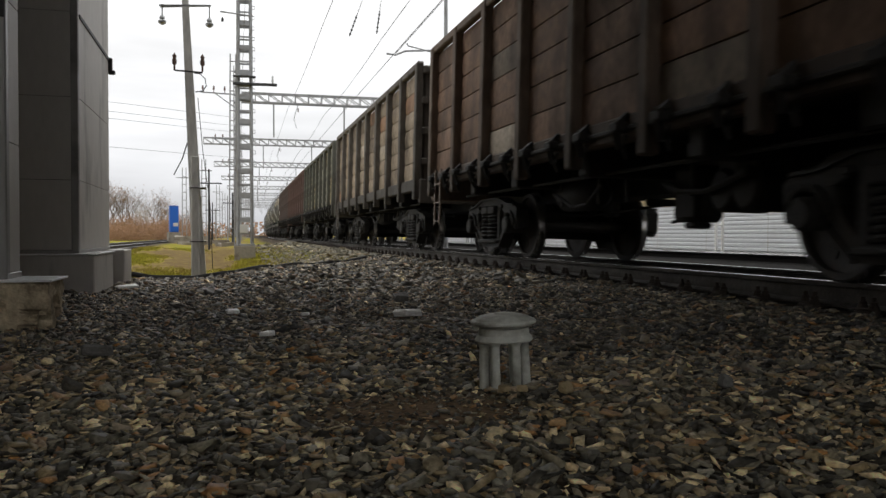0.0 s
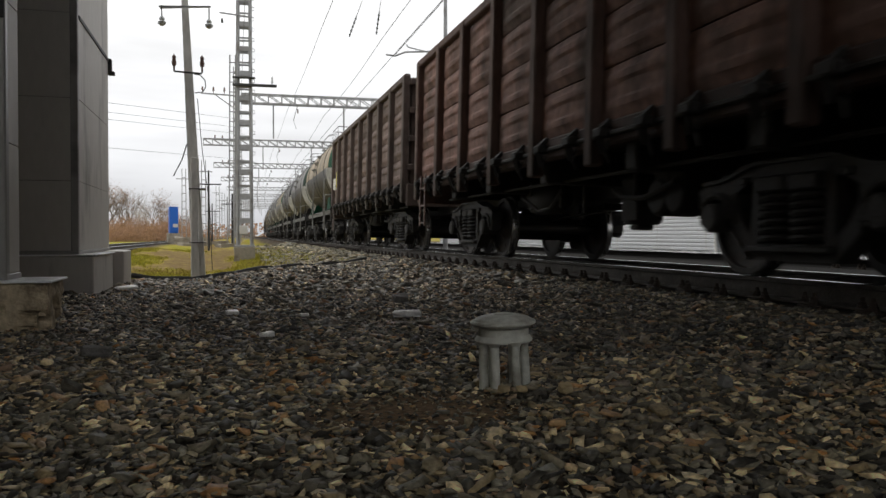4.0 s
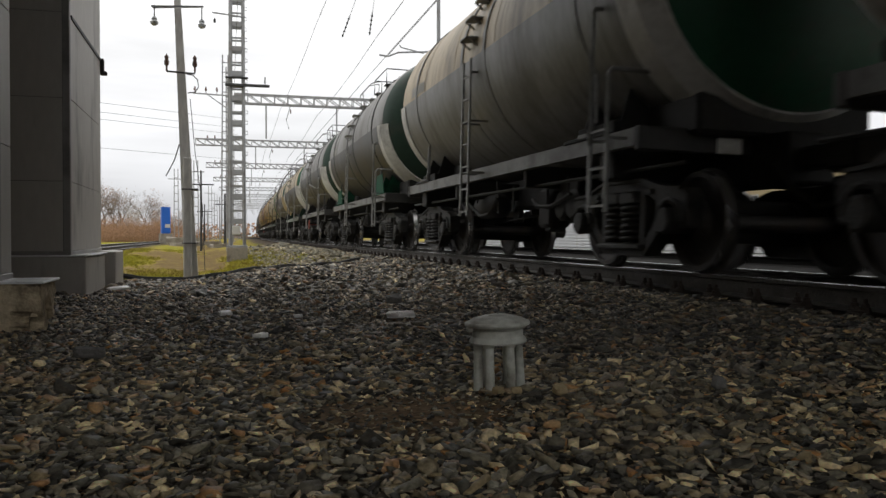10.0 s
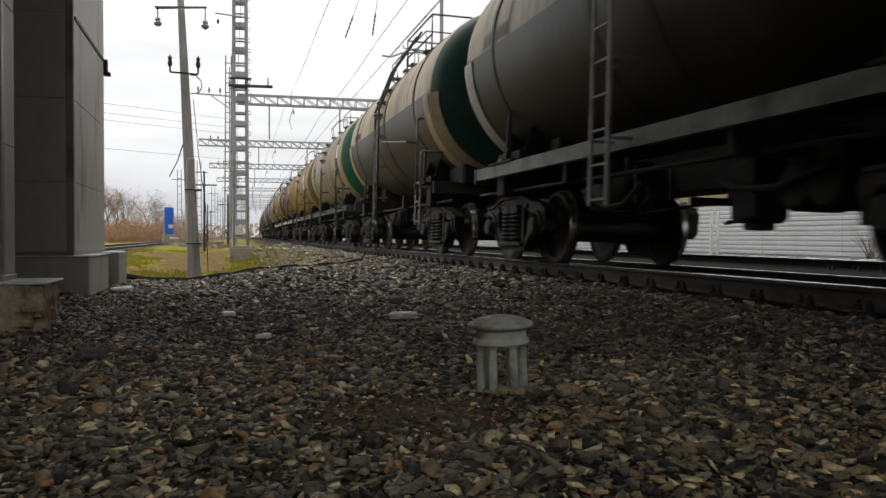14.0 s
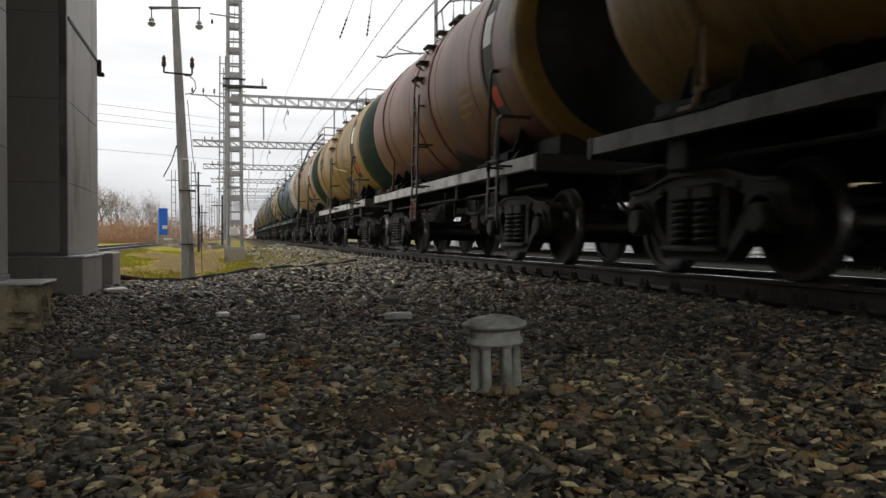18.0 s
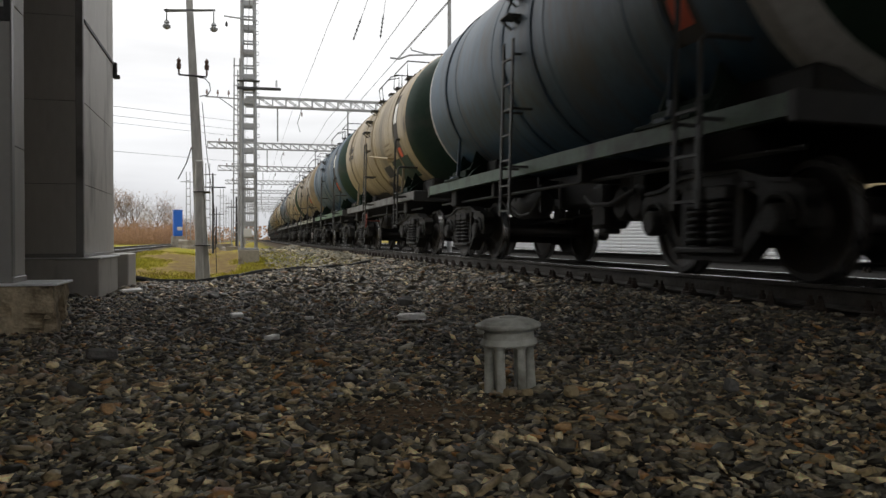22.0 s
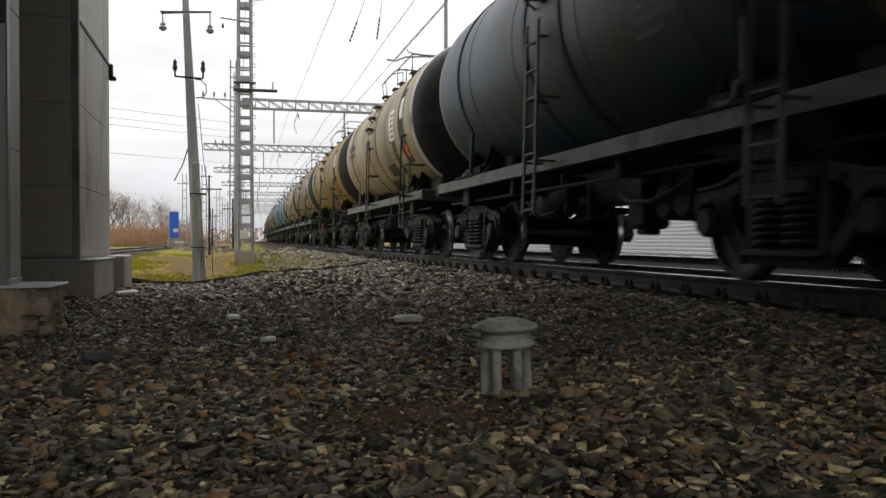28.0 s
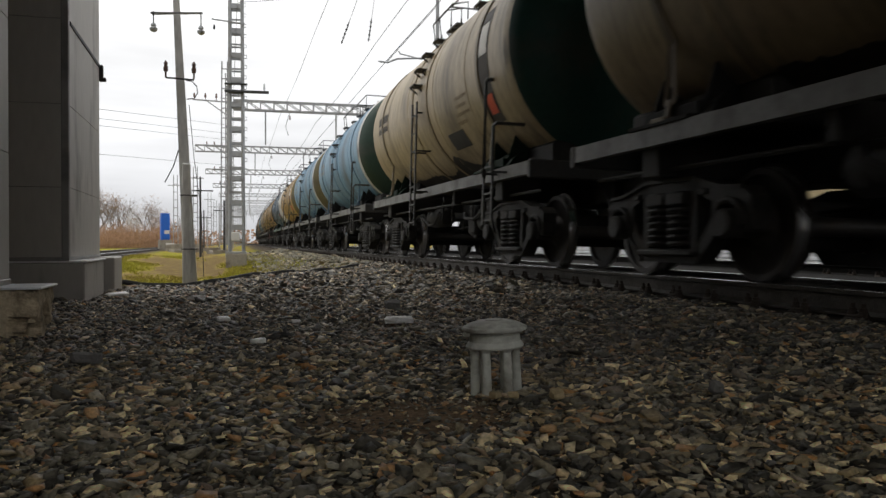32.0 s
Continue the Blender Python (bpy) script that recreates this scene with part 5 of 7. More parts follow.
    for k in (-1, 1):
        s.tube([(-1.25, k * 0.22, 4.1), (-1.3, k * 0.22, 4.45), (-1.05, k * 0.22, 4.75), (-0.75, k * 0.22, 4.82), (-0.75, k * 0.22, 4.5)], 0.018, 6)
    T["ladder"] = s.mesh("ladder", M_STEEL)
    s = Solid()
    s.lathe([(0.0, 4.62), (0.3, 4.61), (0.36, 4.57), (0.36, 4.54), (0.29, 4.53), (0.29, 4.2)], 20)
    for i in range(8):
        a = 2 * math.pi * i / 8
        s.box(-0.03, 0.03, -0.03, 0.03, 4.5, 4.66, 0.008, Matrix.Translation((0.34 * math.cos(a), 0.34 * math.sin(a), 0)))
    for y, h in ((-0.62, 4.52), (0.6, 4.5), (-0.98, 4.44)):
        s.lathe([(0.0, h), (0.07, h), (0.09, h - 0.05), (0.06, h - 0.09), (0.06, 4.2)], 10, "z", (-0.1, y, 0))
    s.tube([(-0.2, -0.2, 4.62), (-0.2, 0.0, 4.78), (-0.2, 0.2, 4.62)], 0.016, 6)
    T["manhole"] = s.mesh("manhole", M_STEEL)
    s = Solid()
    for k in (-1, 1):
        s.box(-0.75, 0.75, k * 0.75 - 0.2, k * 0.75 + 0.2, 4.34, 4.37)
        for x in (-0.7, 0.7):
            s.bar((x, k * 0.75, 4.0), (x, k * 0.75, 4.36), 0.04)
    for y in (-0.95, 0.95):
        s.tube([(-0.75, y, 4.36), (-0.75, y, 4.78), (0.75, y, 4.78), (0.75, y, 4.36)], 0.018, 6)
    s.tube([(-0.75, -0.95, 4.78), (-0.75, 0.95, 4.78)], 0.016, 6)
    T["walkway"] = s.mesh("walkway", M_DARKM)
    s = Solid()
    ladder(s, -1.64, -4.35, 0.55, 1.35, 0.36, 0.36)
    for y in (-4.53, -4.17):
        s.bar((-1.64, y, 1.25), (-1.43, y, 1.25), 0.03)
    T["end_steps"] = s.mesh("end_steps", M_STEEL)
    T["hand_rail"] = Solid().tube([(-1.64, -4.17, 1.2), (-1.64, -4.17, 2.5), (-1.62, -4.17, 2.55), (-1.5, -4.17, 2.55)], 0.028, 8).tube([(-1.64, -4.53, 1.2), (-1.64, -4.53, 1.85), (-1.6, -4.53, 1.9), (-1.2, -4.53, 1.9)], 0.024, 8).mesh("hand_rail", M_STEEL)
    s = Solid()
    s.lathe([(0.0, -0.52), (0.14, -0.5), (0.2, -0.42), (0.2, 0.42), (0.14, 0.5), (0.0, 0.52)], 18, "y", (-0.72, 1.55, 0.84))
    s.bar((-0.72, 1.25, 0.9), (-0.72, 1.25, 1.25), 0.05)
    s.bar((-0.72, 1.85, 0.9), (-0.72, 1.85, 1.25), 0.05)
    T["air_tank"] = s.mesh("air_reservoir", M_FRAME)
    s = Solid()
    s.lathe([(0.0, -0.35), (0.17, -0.34), (0.19, -0.3), (0.19, 0.1), (0.1, 0.16), (0.04, 0.4), (0.0, 0.4)], 16, "y", (0.55, -0.9, 0.8))
    s.box(0.45, 0.65, -1.2, -0.6, 0.95, 1.25)
    T["brake_cylinder"] = s.mesh("brake_cylinder", M_FRAME)
    s = Solid()
    s.tube([(0.1, -3.2, 0.62), (0.12, -1.0, 0.7), (-0.1, 0.4, 0.72), (-0.1, 3.2, 0.6)], 0.02, 6)
    s.tube([(-1.2, -5.2, 0.98), (-1.2, 5.2, 0.98)], 0.022, 6)
    s.bar((-0.5, -0.35, 0.75), (0.6, -0.35, 0.75), 0.05, 0.09)
    s.bar((-0.5, 0.3, 0.72), (0.5, 0.3, 0.72), 0.04, 0.08)
    for y in (-2.4, 2.2):
        s.box(-0.05, 0.05, y - 0.15, y + 0.15, 0.6, 0.98, 0.02)
    # hanging levers, pipes and valves beneath the frame
    s.box(-0.86, -0.54, -1.32, -0.88, 0.46, 1.0, 0.05)
    s.box(-0.8, -0.6, -1.2, -1.0, 0.4, 0.47, 0.02)
    s.tube([(-0.7, -0.9, 0.5), (-0.7, -0.62, 0.47)], 0.02, 6)
    for y in (-1.82, -2.16):
        s.lathe([(0.0, -0.95), (0.16, -0.94), (0.2, -0.9), (0.2, -0.5), (0.16, -0.46), (0.0, -0.45)], 14, "x", (0, y, 0.73))
    s.box(-0.9, -0.5, -2.3, -1.7, 0.8, 1.05, 0.03)
    s.tube([(-1.0, -2.3, 0.85), (-1.0, -1.7, 0.72), (-1.0, -1.2, 0.74), (-0.9, -0.8, 0.85)], 0.03, 6)
    s.tube([(-1.1, 0.2, 0.9), (-1.1, 0.6, 0.68), (-1.1, 1.0, 0.66), (-1.1, 1.6, 0.86)], 0.025, 6)
    for y in (-2.0, -1.3, 0.0, 0.7, 1.8):
        s.bar((-0.9, y, 0.7), (-0.9, y, 1.1), 0.04, 0.03)
    T["brake_rigging"] = s.mesh("brake_rigging", M_FRAME)
    # the drain under the middle
    s = Solid().lathe([(0.0, 0.56), (0.11, 0.56), (0.13, 0.62), (0.13, 0.74), (0.22, 0.78), (0.22, 0.84), (0.14, 0.9), (0.14, 1.32)], 16)
    T["drain_valve"] = s.mesh("drain_valve", M_CAST)
    # a slanting pipe rail along the shell
    s = Solid().tube([(-1.64, -0.6, 2.5), (-1.64, -3.3, 2.2)], 0.025, 6)
    for y, z in ((-0.8, 2.48), (-3.1, 2.22)):
        s.bar((-1.64, y, z), (-1.36, y, z), 0.04)
    T["side_rail"] = s.mesh("side_rail", M_STEEL)
    # a dark tarry belly film with underside shade painted in, ragged upper edge
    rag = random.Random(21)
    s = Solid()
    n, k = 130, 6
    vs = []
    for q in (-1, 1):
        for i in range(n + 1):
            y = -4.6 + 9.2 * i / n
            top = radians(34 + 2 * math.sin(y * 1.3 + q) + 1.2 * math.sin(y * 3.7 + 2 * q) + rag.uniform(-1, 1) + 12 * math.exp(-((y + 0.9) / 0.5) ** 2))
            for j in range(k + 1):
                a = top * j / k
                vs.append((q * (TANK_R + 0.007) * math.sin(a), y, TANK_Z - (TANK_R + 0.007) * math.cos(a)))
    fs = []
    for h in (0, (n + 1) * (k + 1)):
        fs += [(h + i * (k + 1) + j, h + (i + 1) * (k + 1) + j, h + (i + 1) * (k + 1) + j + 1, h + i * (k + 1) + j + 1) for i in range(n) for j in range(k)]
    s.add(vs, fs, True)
    T["belly_film"] = s.mesh("tar_film", M_TAR_SHADE)
    T["lower_shell"] = Solid().lathe([(TANK_R + 0.0085, -4.71), (TANK_R + 0.0085, 4.71)], 34, "y", (0, 0, TANK_Z), 91, 269).mesh("dark_lower_paint", M_TANK)
    return T


TANK = tank_meshes()


def plate(x, y0, y1, z0, z1, lift=0.006):
    """A thin painted patch that follows the shell."""
    s = Solid()
    n = 12
    vs = []
    for y in (y0, y1):
        for i in range(n + 1):
            z = z0 + (z1 - z0) * i / n
            dz = z - TANK_Z
            r = TANK_R + lift
            vs.append((x * math.sqrt(max(0.0, r * r - dz * dz)), y, z))
    s.add(vs, [(i, i + 1, n + 2 + i, n + 1 + i) for i in range(n)])
    return s


def stencil(rows, lines=False):
    """Lines of short painted bars that stand for writing: rows of (y, z, length, height)."""
    s = Solid()
    rnd = random.Random(5)
    for y, z, ln, h in rows:
        p = y
        while p < y + ln:
            w = h * rnd.uniform(0.4, 0.75)
            q = plate(-1, p, p + w, z, z + h)
            s.add(q.v, q.f)
            p += w + h * 0.22
        if not lines:
            continue
        # a guide line under the row
        q = plate(-1, y, p, z - 0.006, z + 0.004)
        s.add(q.v, q.f)
    return s


MARK = {
    "number": stencil([(3.0, 3.0, 1.0, 0.17), (3.0, 2.8, 1.0, 0.12)], True).mesh("number_bars", M_STENCIL),
    "text": stencil([(-3.6, 2.25, 0.7, 0.07), (-3.6, 2.13, 0.8, 0.07), (-3.6, 2.01, 0.55, 0.07)]).mesh("text_bars", M_STENCIL),
    "dark_patch": plate(-1, -2.2, -1.3, 1.9, 2.15).mesh("dark_patch", M_STENCIL),
    "white_plate": plate(-1, -4.02, -3.68, 2.95, 3.4).mesh("white_plate", M_WHITE),
    "orange_plate": plate(-1, -4.0, -3.72, 2.14, 2.4).mesh("orange_plate", M_ORANGE),
    "placard_strip": plate(-1, -4.07, -3.62, 2.02, 3.6, 0.003).mesh("placard_strip", M_STENCIL),
    "squares": stencil([(-2.45, 3.3, 0.3, 0.2), (-2.45, 3.02, 0.3, 0.2)]).mesh("number_bars", M_STENCIL),
    "middle_text": stencil([(-2.9, 2.56, 0.6, 0.05), (-2.8, 2.44, 0.5, 0.05), (-2.9, 2.32, 0.7, 0.05), (-2.6, 2.2, 0.5, 0.05)]).mesh("text_bars", M_STENCIL),
    "low_patch": plate(-1, -4.4, -2.5, 1.75, 2.2, 0.0075).mesh("painted_patch", M_STENCIL),
    "notice": plate(-1, -3.0, -2.45, 2.6, 3.3).mesh("notice", M_WHITE),
    "notice_bars": stencil([(-2.95, 2.66 + 0.12 * i, 0.35, 0.06) for i in range(5)]).mesh("notice_bars", M_STENCIL),
    "spill": plate(-1, -2.9, -2.55, 1.75, 2.58).mesh("oil_spill", M_TAR_SHADE),
}


def dome_bars():
    """Short lines of painted bars across a domed end."""
    s = Solid()
    rnd = random.Random(14)
    rr, hh = (0.0, 0.32, 0.72, 1.152, 1.408), (0.62, 0.61, 0.575, 0.48, 0.36)
    dome_y = lambda x, z: -4.72 - float(np.interp(math.hypot(x, z - TANK_Z), rr, hh)) - 0.012
    for z, x0, x1, h in ((2.56, -0.62, -0.26, 0.075), (2.43, -0.85, 0.0, 0.075), (2.3, -0.6, -0.2, 0.05)):
        x = x0
        while x < x1:
            w = h * rnd.uniform(0.4, 0.7)
            s.add([(a, dome_y(a, b), b) for a, b in ((x, z), (x + w, z), (x + w, z + h), (x, z + h))], [(0, 1, 2, 3)])
            x += w + h * 0.25
    x = -0.45
    s.add([(a, dome_y(a, b), b) for b in (2.3, 2.46, 2.62) for a in (x, x + 0.006)], [(0, 1, 3, 2), (2, 3, 5, 4)])
    return s


MARK["dome_bars"] = dome_bars().mesh("text_bars", M_STENCIL)
END_PLATE = Solid().box(-0.64, -0.38, -4.82, -4.8, 1.12, 1.27, 0.004).mesh("number_plate", M_WHITE)


def tank_wagon(u, shell, cap, sill, saddle, lower=None, hoop=None, ladder_col=(0.16, 0.16, 0.155), style="", marks=(), label="", brake=False, shields=False, plates=True, end_plate=False, ring=None):
    root = thing("tank_wagon", label, "tank wagon", "tank wagons of the freight train")
    sh = part("shell", TANK["shell"], None, root, "", None, shell)
    for y in (-2.95, -1.0, 1.0, 2.95):
        part("weld_seam", TANK["seam"], None, sh, "", (0, y, 0), shell)
    if lower:
        part("lower_band", TANK["lower_shell"], None, sh, "dark painted lower half", None, lower)
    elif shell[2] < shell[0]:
        part("tar_film", TANK["belly_film"], None, sh, "black tarry belly with underside shade painted in")
    for nm in ("near", "far"):
        e = part("tank_end", TANK["end_" + nm], None, root, "domed end", None, cap)
        part("end_rim", TANK["rim_" + nm], None, e, "", None, ring or (hoop if not shields else None) or shell)
        if ring and nm == "near":
            part("end_ring", TANK["ring"], None, e, "painted ring round the end", None, ring)
        if shields:
            part("end_shield", TANK["shield_" + nm], None, e, "pale crescent shield on the lower half", None, hoop)
    for y in (-3.58, 3.58):
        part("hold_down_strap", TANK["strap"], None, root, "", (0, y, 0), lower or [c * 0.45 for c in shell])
    if end_plate:
        part("number_plate", END_PLATE, None, root, "small white plate")
    for y in (-0.55, 0.55):
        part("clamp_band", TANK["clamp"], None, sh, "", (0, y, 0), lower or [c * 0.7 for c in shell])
    part("centre_sill", TANK["centre_sill"], None, root)
    if not style:
        for turn in (0, 180):
            part("side_sill", TANK["side_sill_short" if shields else "side_sill"], None, root, "long painted side sill", (0, 0, 0, 0, 0, turn), sill)
    for y in (-3.9, 3.9):
        part("bolster_beam", TANK["bolster_beam"], None, root, "", (0, y, 0))
        part("end_cradle", TANK["end_cradle"], None, root, "", (0, y * 0.98, 0))
    for y in (-1.6, 1.6):
        part("cross_beam", TANK["cross_beam"], None, root, "", (0, y, 0))
    for turn in (0, 180):
        part("headstock", TANK["headstock"], None, root, "", (0, (0.62 if turn == 0 else -0.62) if shields else 0, 0, 0, 0, turn), LOWB)
        for y in (-3.6, 3.6):
            at = (0, y if turn == 0 else -y, 0, 0, 0, turn)
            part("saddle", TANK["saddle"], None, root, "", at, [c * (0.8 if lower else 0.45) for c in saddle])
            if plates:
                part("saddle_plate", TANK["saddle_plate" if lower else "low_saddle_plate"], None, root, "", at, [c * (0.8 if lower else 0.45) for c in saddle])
        part("ladder", TANK["ladder"], None, root, "", (0, 0, 0, 0, 0, turn), ladder_col)
        part("end_steps", TANK["end_steps"], None, root, "", (0, 0, 0, 0, 0, turn), ladder_col)
        part("hand_rail", TANK["hand_rail"], None, root, "", (0, 0, 0, 0, 0, turn), ladder_col)
    part("manhole", TANK["manhole"], None, root, "", (0, 0, 0.27), LOWB)
    part("walkway", TANK["walkway"], None, root, "", (0, 0, 0.27))
    part("air_reservoir", TANK["air_tank"], None, root)
    part("brake_cylinder", TANK["brake_cylinder"], None, root)
    part("brake_rigging", TANK["brake_rigging"], None, root)
    part("drain_valve", TANK["drain_valve"], None, root)
    for mk, col in marks:
        o = part(mk, MARK[mk] if mk != "side_rail" else TANK["side_rail"], None, sh, "", None, col)
    couplers(root, TANK_HALF)
    if style == "bare":
        s = Solid()
        for y in (-1.3, 1.3):
            s.tube([(-0.7, y, 4.3), (-0.7, y, 5.2), (0.7, y, 5.2), (0.7, y, 4.3)], 0.025, 6)
        for x in (-0.7, 0.7):
            for z in (4.75, 5.2):
                s.tube([(x, -1.3, z), (x, 1.3, z)], 0.022, 6)
        part("top_railing", s, M_DARKM, root, "", (0, 0, 0.15))
        s = Solid()
        s.tube([(-1.68, -0.25, 0.7), (-1.68, -0.25, 3.3), (-1.3, -0.25, 4.3), (-0.7, -0.25, 5.2)], 0.03, 6)
        s.tube([(-1.68, 0.25, 0.7), (-1.68, 0.25, 3.3), (-1.3, 0.25, 4.3), (-0.7, 0.25, 5.2)], 0.03, 6)
        part("grab_rail", s, M_DARKM, root)
    if brake:
        handwheel(root, -1.46, 1.05, 0.84, 0.19)
    for y in (-3.9, 3.9):
        bogie(root, y)
    return root, u


# -- gondola --
GOND_HALF = 6.96


def gondola_meshes():
    G = {}
    L, W, Z0, Z1 = 6.38, 1.5, 1.42, 3.72
    G["post"] = Solid().box(-W - 0.12, -W + 0.03, -0.09, 0.09, Z0 - 0.4, Z1 - 0.01, 0.02)
    G["post"] = G["post"].mesh("side_post", M_POST)
    s = Solid().box(-W - 0.10, -W + 0.03, -L, L, Z1 - 0.12, Z1 + 0.02, 0.02)
    G["top_chord"] = s.mesh("top_chord", M_POST)
    s = Solid().box(-W - 0.06, -W + 0.1, -L, L, Z0 - 0.22, Z0 + 0.02, 0.02)
    s.box(-W + 0.055, -W + 0.08, -L, L, Z0, Z1 - 0.1)
    G["side_sill"] = s.mesh("side_sill", M_POST)
    return G


GOND = gondola_meshes()
GL, GW, GZ0, GZ1 = 6.38, 1.5, 1.42, 3.72
GPOSTS = [-6.31, -4.75, -3.2, -1.62, 0.0, 1.62, 3.2, 4.75, 6.31]


def board_mesh(y0, y1, z0, z1, bulge):
    """One side board between two posts, slightly dished."""
    s = Solid()
    n, k = 4, (16 if bulge else 3)
    vs = []
    for i in range(n + 1):
        for j in range(k + 1):
            a, b = i / n, j / k
            # two pressed ribs along each steel sheet
            d = (0.028 if bulge and j % 8 in (3, 4, 5) and 0 < i < n else 0.0) + bulge * math.sin(math.pi * a) * math.sin(math.pi * (0.15 + 0.7 * b))
            vs.append((-GW + 0.012 - d - (0.012 if 0 < j < k else 0.0), y0 + (y1 - y0) * a, z0 + (z1 - z0) * b))
    s.add(vs, [(i * (k + 1) + j, i * (k + 1) + j + 1, (i + 1) * (k + 1) + j + 1, (i + 1) * (k + 1) + j) for i in range(n) for j in range(k)], True)
    s.box(-GW + 0.015, -GW + 0.05, y0, y1, z0, z1)
    return s


def latch_mesh():
    """Hinge arms and locking hooks that hang under the side hatches."""
    s = Solid()
    for dy in (-0.42, 0.42):
        s.bar((-GW - 0.05, dy, GZ0 + 0.02), (-GW - 0.17, dy, GZ0 - 0.1), 0.07, 0.05)
        s.bar((-GW - 0.17, dy, GZ0 - 0.1), (-GW - 0.1, dy + 0.04, GZ0 - 0.3), 0.06, 0.05)
        s.box(-GW - 0.2, -GW - 0.06, dy - 0.09, dy + 0.09, GZ0 - 0.16, GZ0 - 0.06, 0.02)
        s.tube([(-GW - 0.12, dy - 0.12, GZ0 - 0.2), (-GW - 0.16, dy - 0.15, GZ0 - 0.32), (-GW - 0.1, dy - 0.1, GZ0 - 0.4)], 0.022, 6)
    s.tube([(-GW - 0.08, -0.7, GZ0 - 0.12), (-GW - 0.08, 0.7, GZ0 - 0.12)], 0.028, 7)
    return s


GOND["latch"] = latch_mesh().mesh("hatch_latch", M_FRAME)
for nm, rows in (("boards", 6), ("sheets", 4)):
    hs = [GZ0 + 0.02 + (GZ1 - 0.12 - GZ0 - 0.02) * i / rows for i in range(rows + 1)]
    for q, (a, b) in enumerate(zip(GPOSTS, GPOSTS[1:])):
        for i in range(rows):
            GOND[nm, q, i] = board_mesh(a + 0.085, b - 0.085, hs[i] + 0.012, hs[i + 1] - 0.006, 0.0 if nm == "boards" else 0.035).mesh("board", M_GOND)


def gondola(u, body, post, kind, label, tones, latches=True, marks=()):
    root = thing("gondola_wagon", label, "gondola wagon", "gondola wagons of the freight train")
    rnd = random.Random(int(u * 10))
    rows = 6 if kind == "boards" else 4
    for turn in (0, 180):
        at = (0, 0, 0, 0, 0, turn)
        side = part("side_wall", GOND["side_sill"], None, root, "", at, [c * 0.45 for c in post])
        part("top_chord", GOND["top_chord"], None, side, "", None, post)
        for y in GPOSTS:
            part("side_post", GOND["post"], None, side, "", (0, y, 0), post)
        for q in range(8):
            for i in range(rows):
                k = rnd.uniform(0.82, 1.2)
                c = tones[rnd.randrange(len(tones))] if rnd.random() < (0.5 if len(tones) == 3 and kind == "sheets" else 0.16) else body
                part("board", GOND[kind, q, i], None, side, "", None, [min(1, v * k) for v in c])
            if latches:
                part("hatch_latch", GOND["latch"], None, side, "", (0, (GPOSTS[q] + GPOSTS[q + 1]) / 2, 0))
    for k in (-1, 1):
        s = Solid().box(-GW + 0.05, GW - 0.05, min(k * 6.3, k * 6.36), max(k * 6.3, k * 6.36), GZ0, GZ1 - 0.05, 0.01)
        e = part("end_wall", s, M_POST, root, "", None, post)
        for z in (1.7, 2.3, 2.9, 3.5):
            part("end_rib", Solid().box(-GW, GW, min(k * 6.355, k * 6.44), max(k * 6.355, k * 6.44), z, z + 0.14, 0.02), M_POST, e, "", None, post)
    part("floor", Solid().box(-GW + 0.05, GW - 0.05, -6.3, 6.3, GZ0 - 0.05, GZ0), M_FRAME, root)
    s = Solid().box(-0.28, 0.28, -6.36, 6.36, 0.82, GZ0 - 0.06, 0.02)
    part("centre_sill", s, M_FRAME, root)
    for y in (-4.12, -2.2, 0, 2.2, 4.12):
        part("cross_beam", Solid().box(-1.43, 1.43, y - 0.12, y + 0.12, 0.95, GZ0 - 0.06, 0.02), M_FRAME, root)
    for k in (-1, 1):
        part("headstock", Solid().box(-1.52, 1.52, k * 6.42 - 0.06, k * 6.42 + 0.06, 0.95, GZ0, 0.02), M_POST, root, "", None, post)
    part("air_reservoir", TANK["air_tank"], None, root)
    part("brake_cylinder", TANK["brake_cylinder"], None, root)
    part("brake_rigging", TANK["brake_rigging"], None, root)
    for turn in (0, 180):
        s = Solid()
        ladder(s, -1.62, 5.6, 0.5, 1.45, 0.36, 0.32)
        part("ladder", s, M_STEEL, root, "", (0, 0, 0, 0, 0, turn), post)
    for outline, mat, nm in marks:
        part(nm, Solid().prism(outline, -GW - 0.08, -GW - 0.02), mat, root)
    couplers(root, GOND_HALF)
    for y in (-4.12, 4.12):
        bogie(root, y)
    return root, u


CREAM, OCHRE, GREY, DGREY = (0.40, 0.315, 0.19), (0.34, 0.205, 0.05), (0.19, 0.187, 0.18), (0.03, 0.03, 0.029)
GREEN, DGREEN, TEAL, BLUE, LBLUE = (0.012, 0.085, 0.045), (0.02, 0.045, 0.03), (0.015, 0.06, 0.05), (0.036, 0.088, 0.142), (0.15, 0.30, 0.44)
BROWN, OLIVE, BLACK, PEACH, TAN = (0.17, 0.062, 0.03), (0.13, 0.11, 0.055), (0.02, 0.021, 0.023), (0.42, 0.28, 0.16), (0.28, 0.215, 0.13)
SILVER, PALE, LOWB = (0.15, 0.15, 0.14), (0.56, 0.55, 0.52), (0.035, 0.035, 0.034)
DIRTY = (0.05, 0.042, 0.035)
STENW, STEND = (0.30, 0.30, 0.28), (0.06, 0.055, 0.05)
TRAIN = []


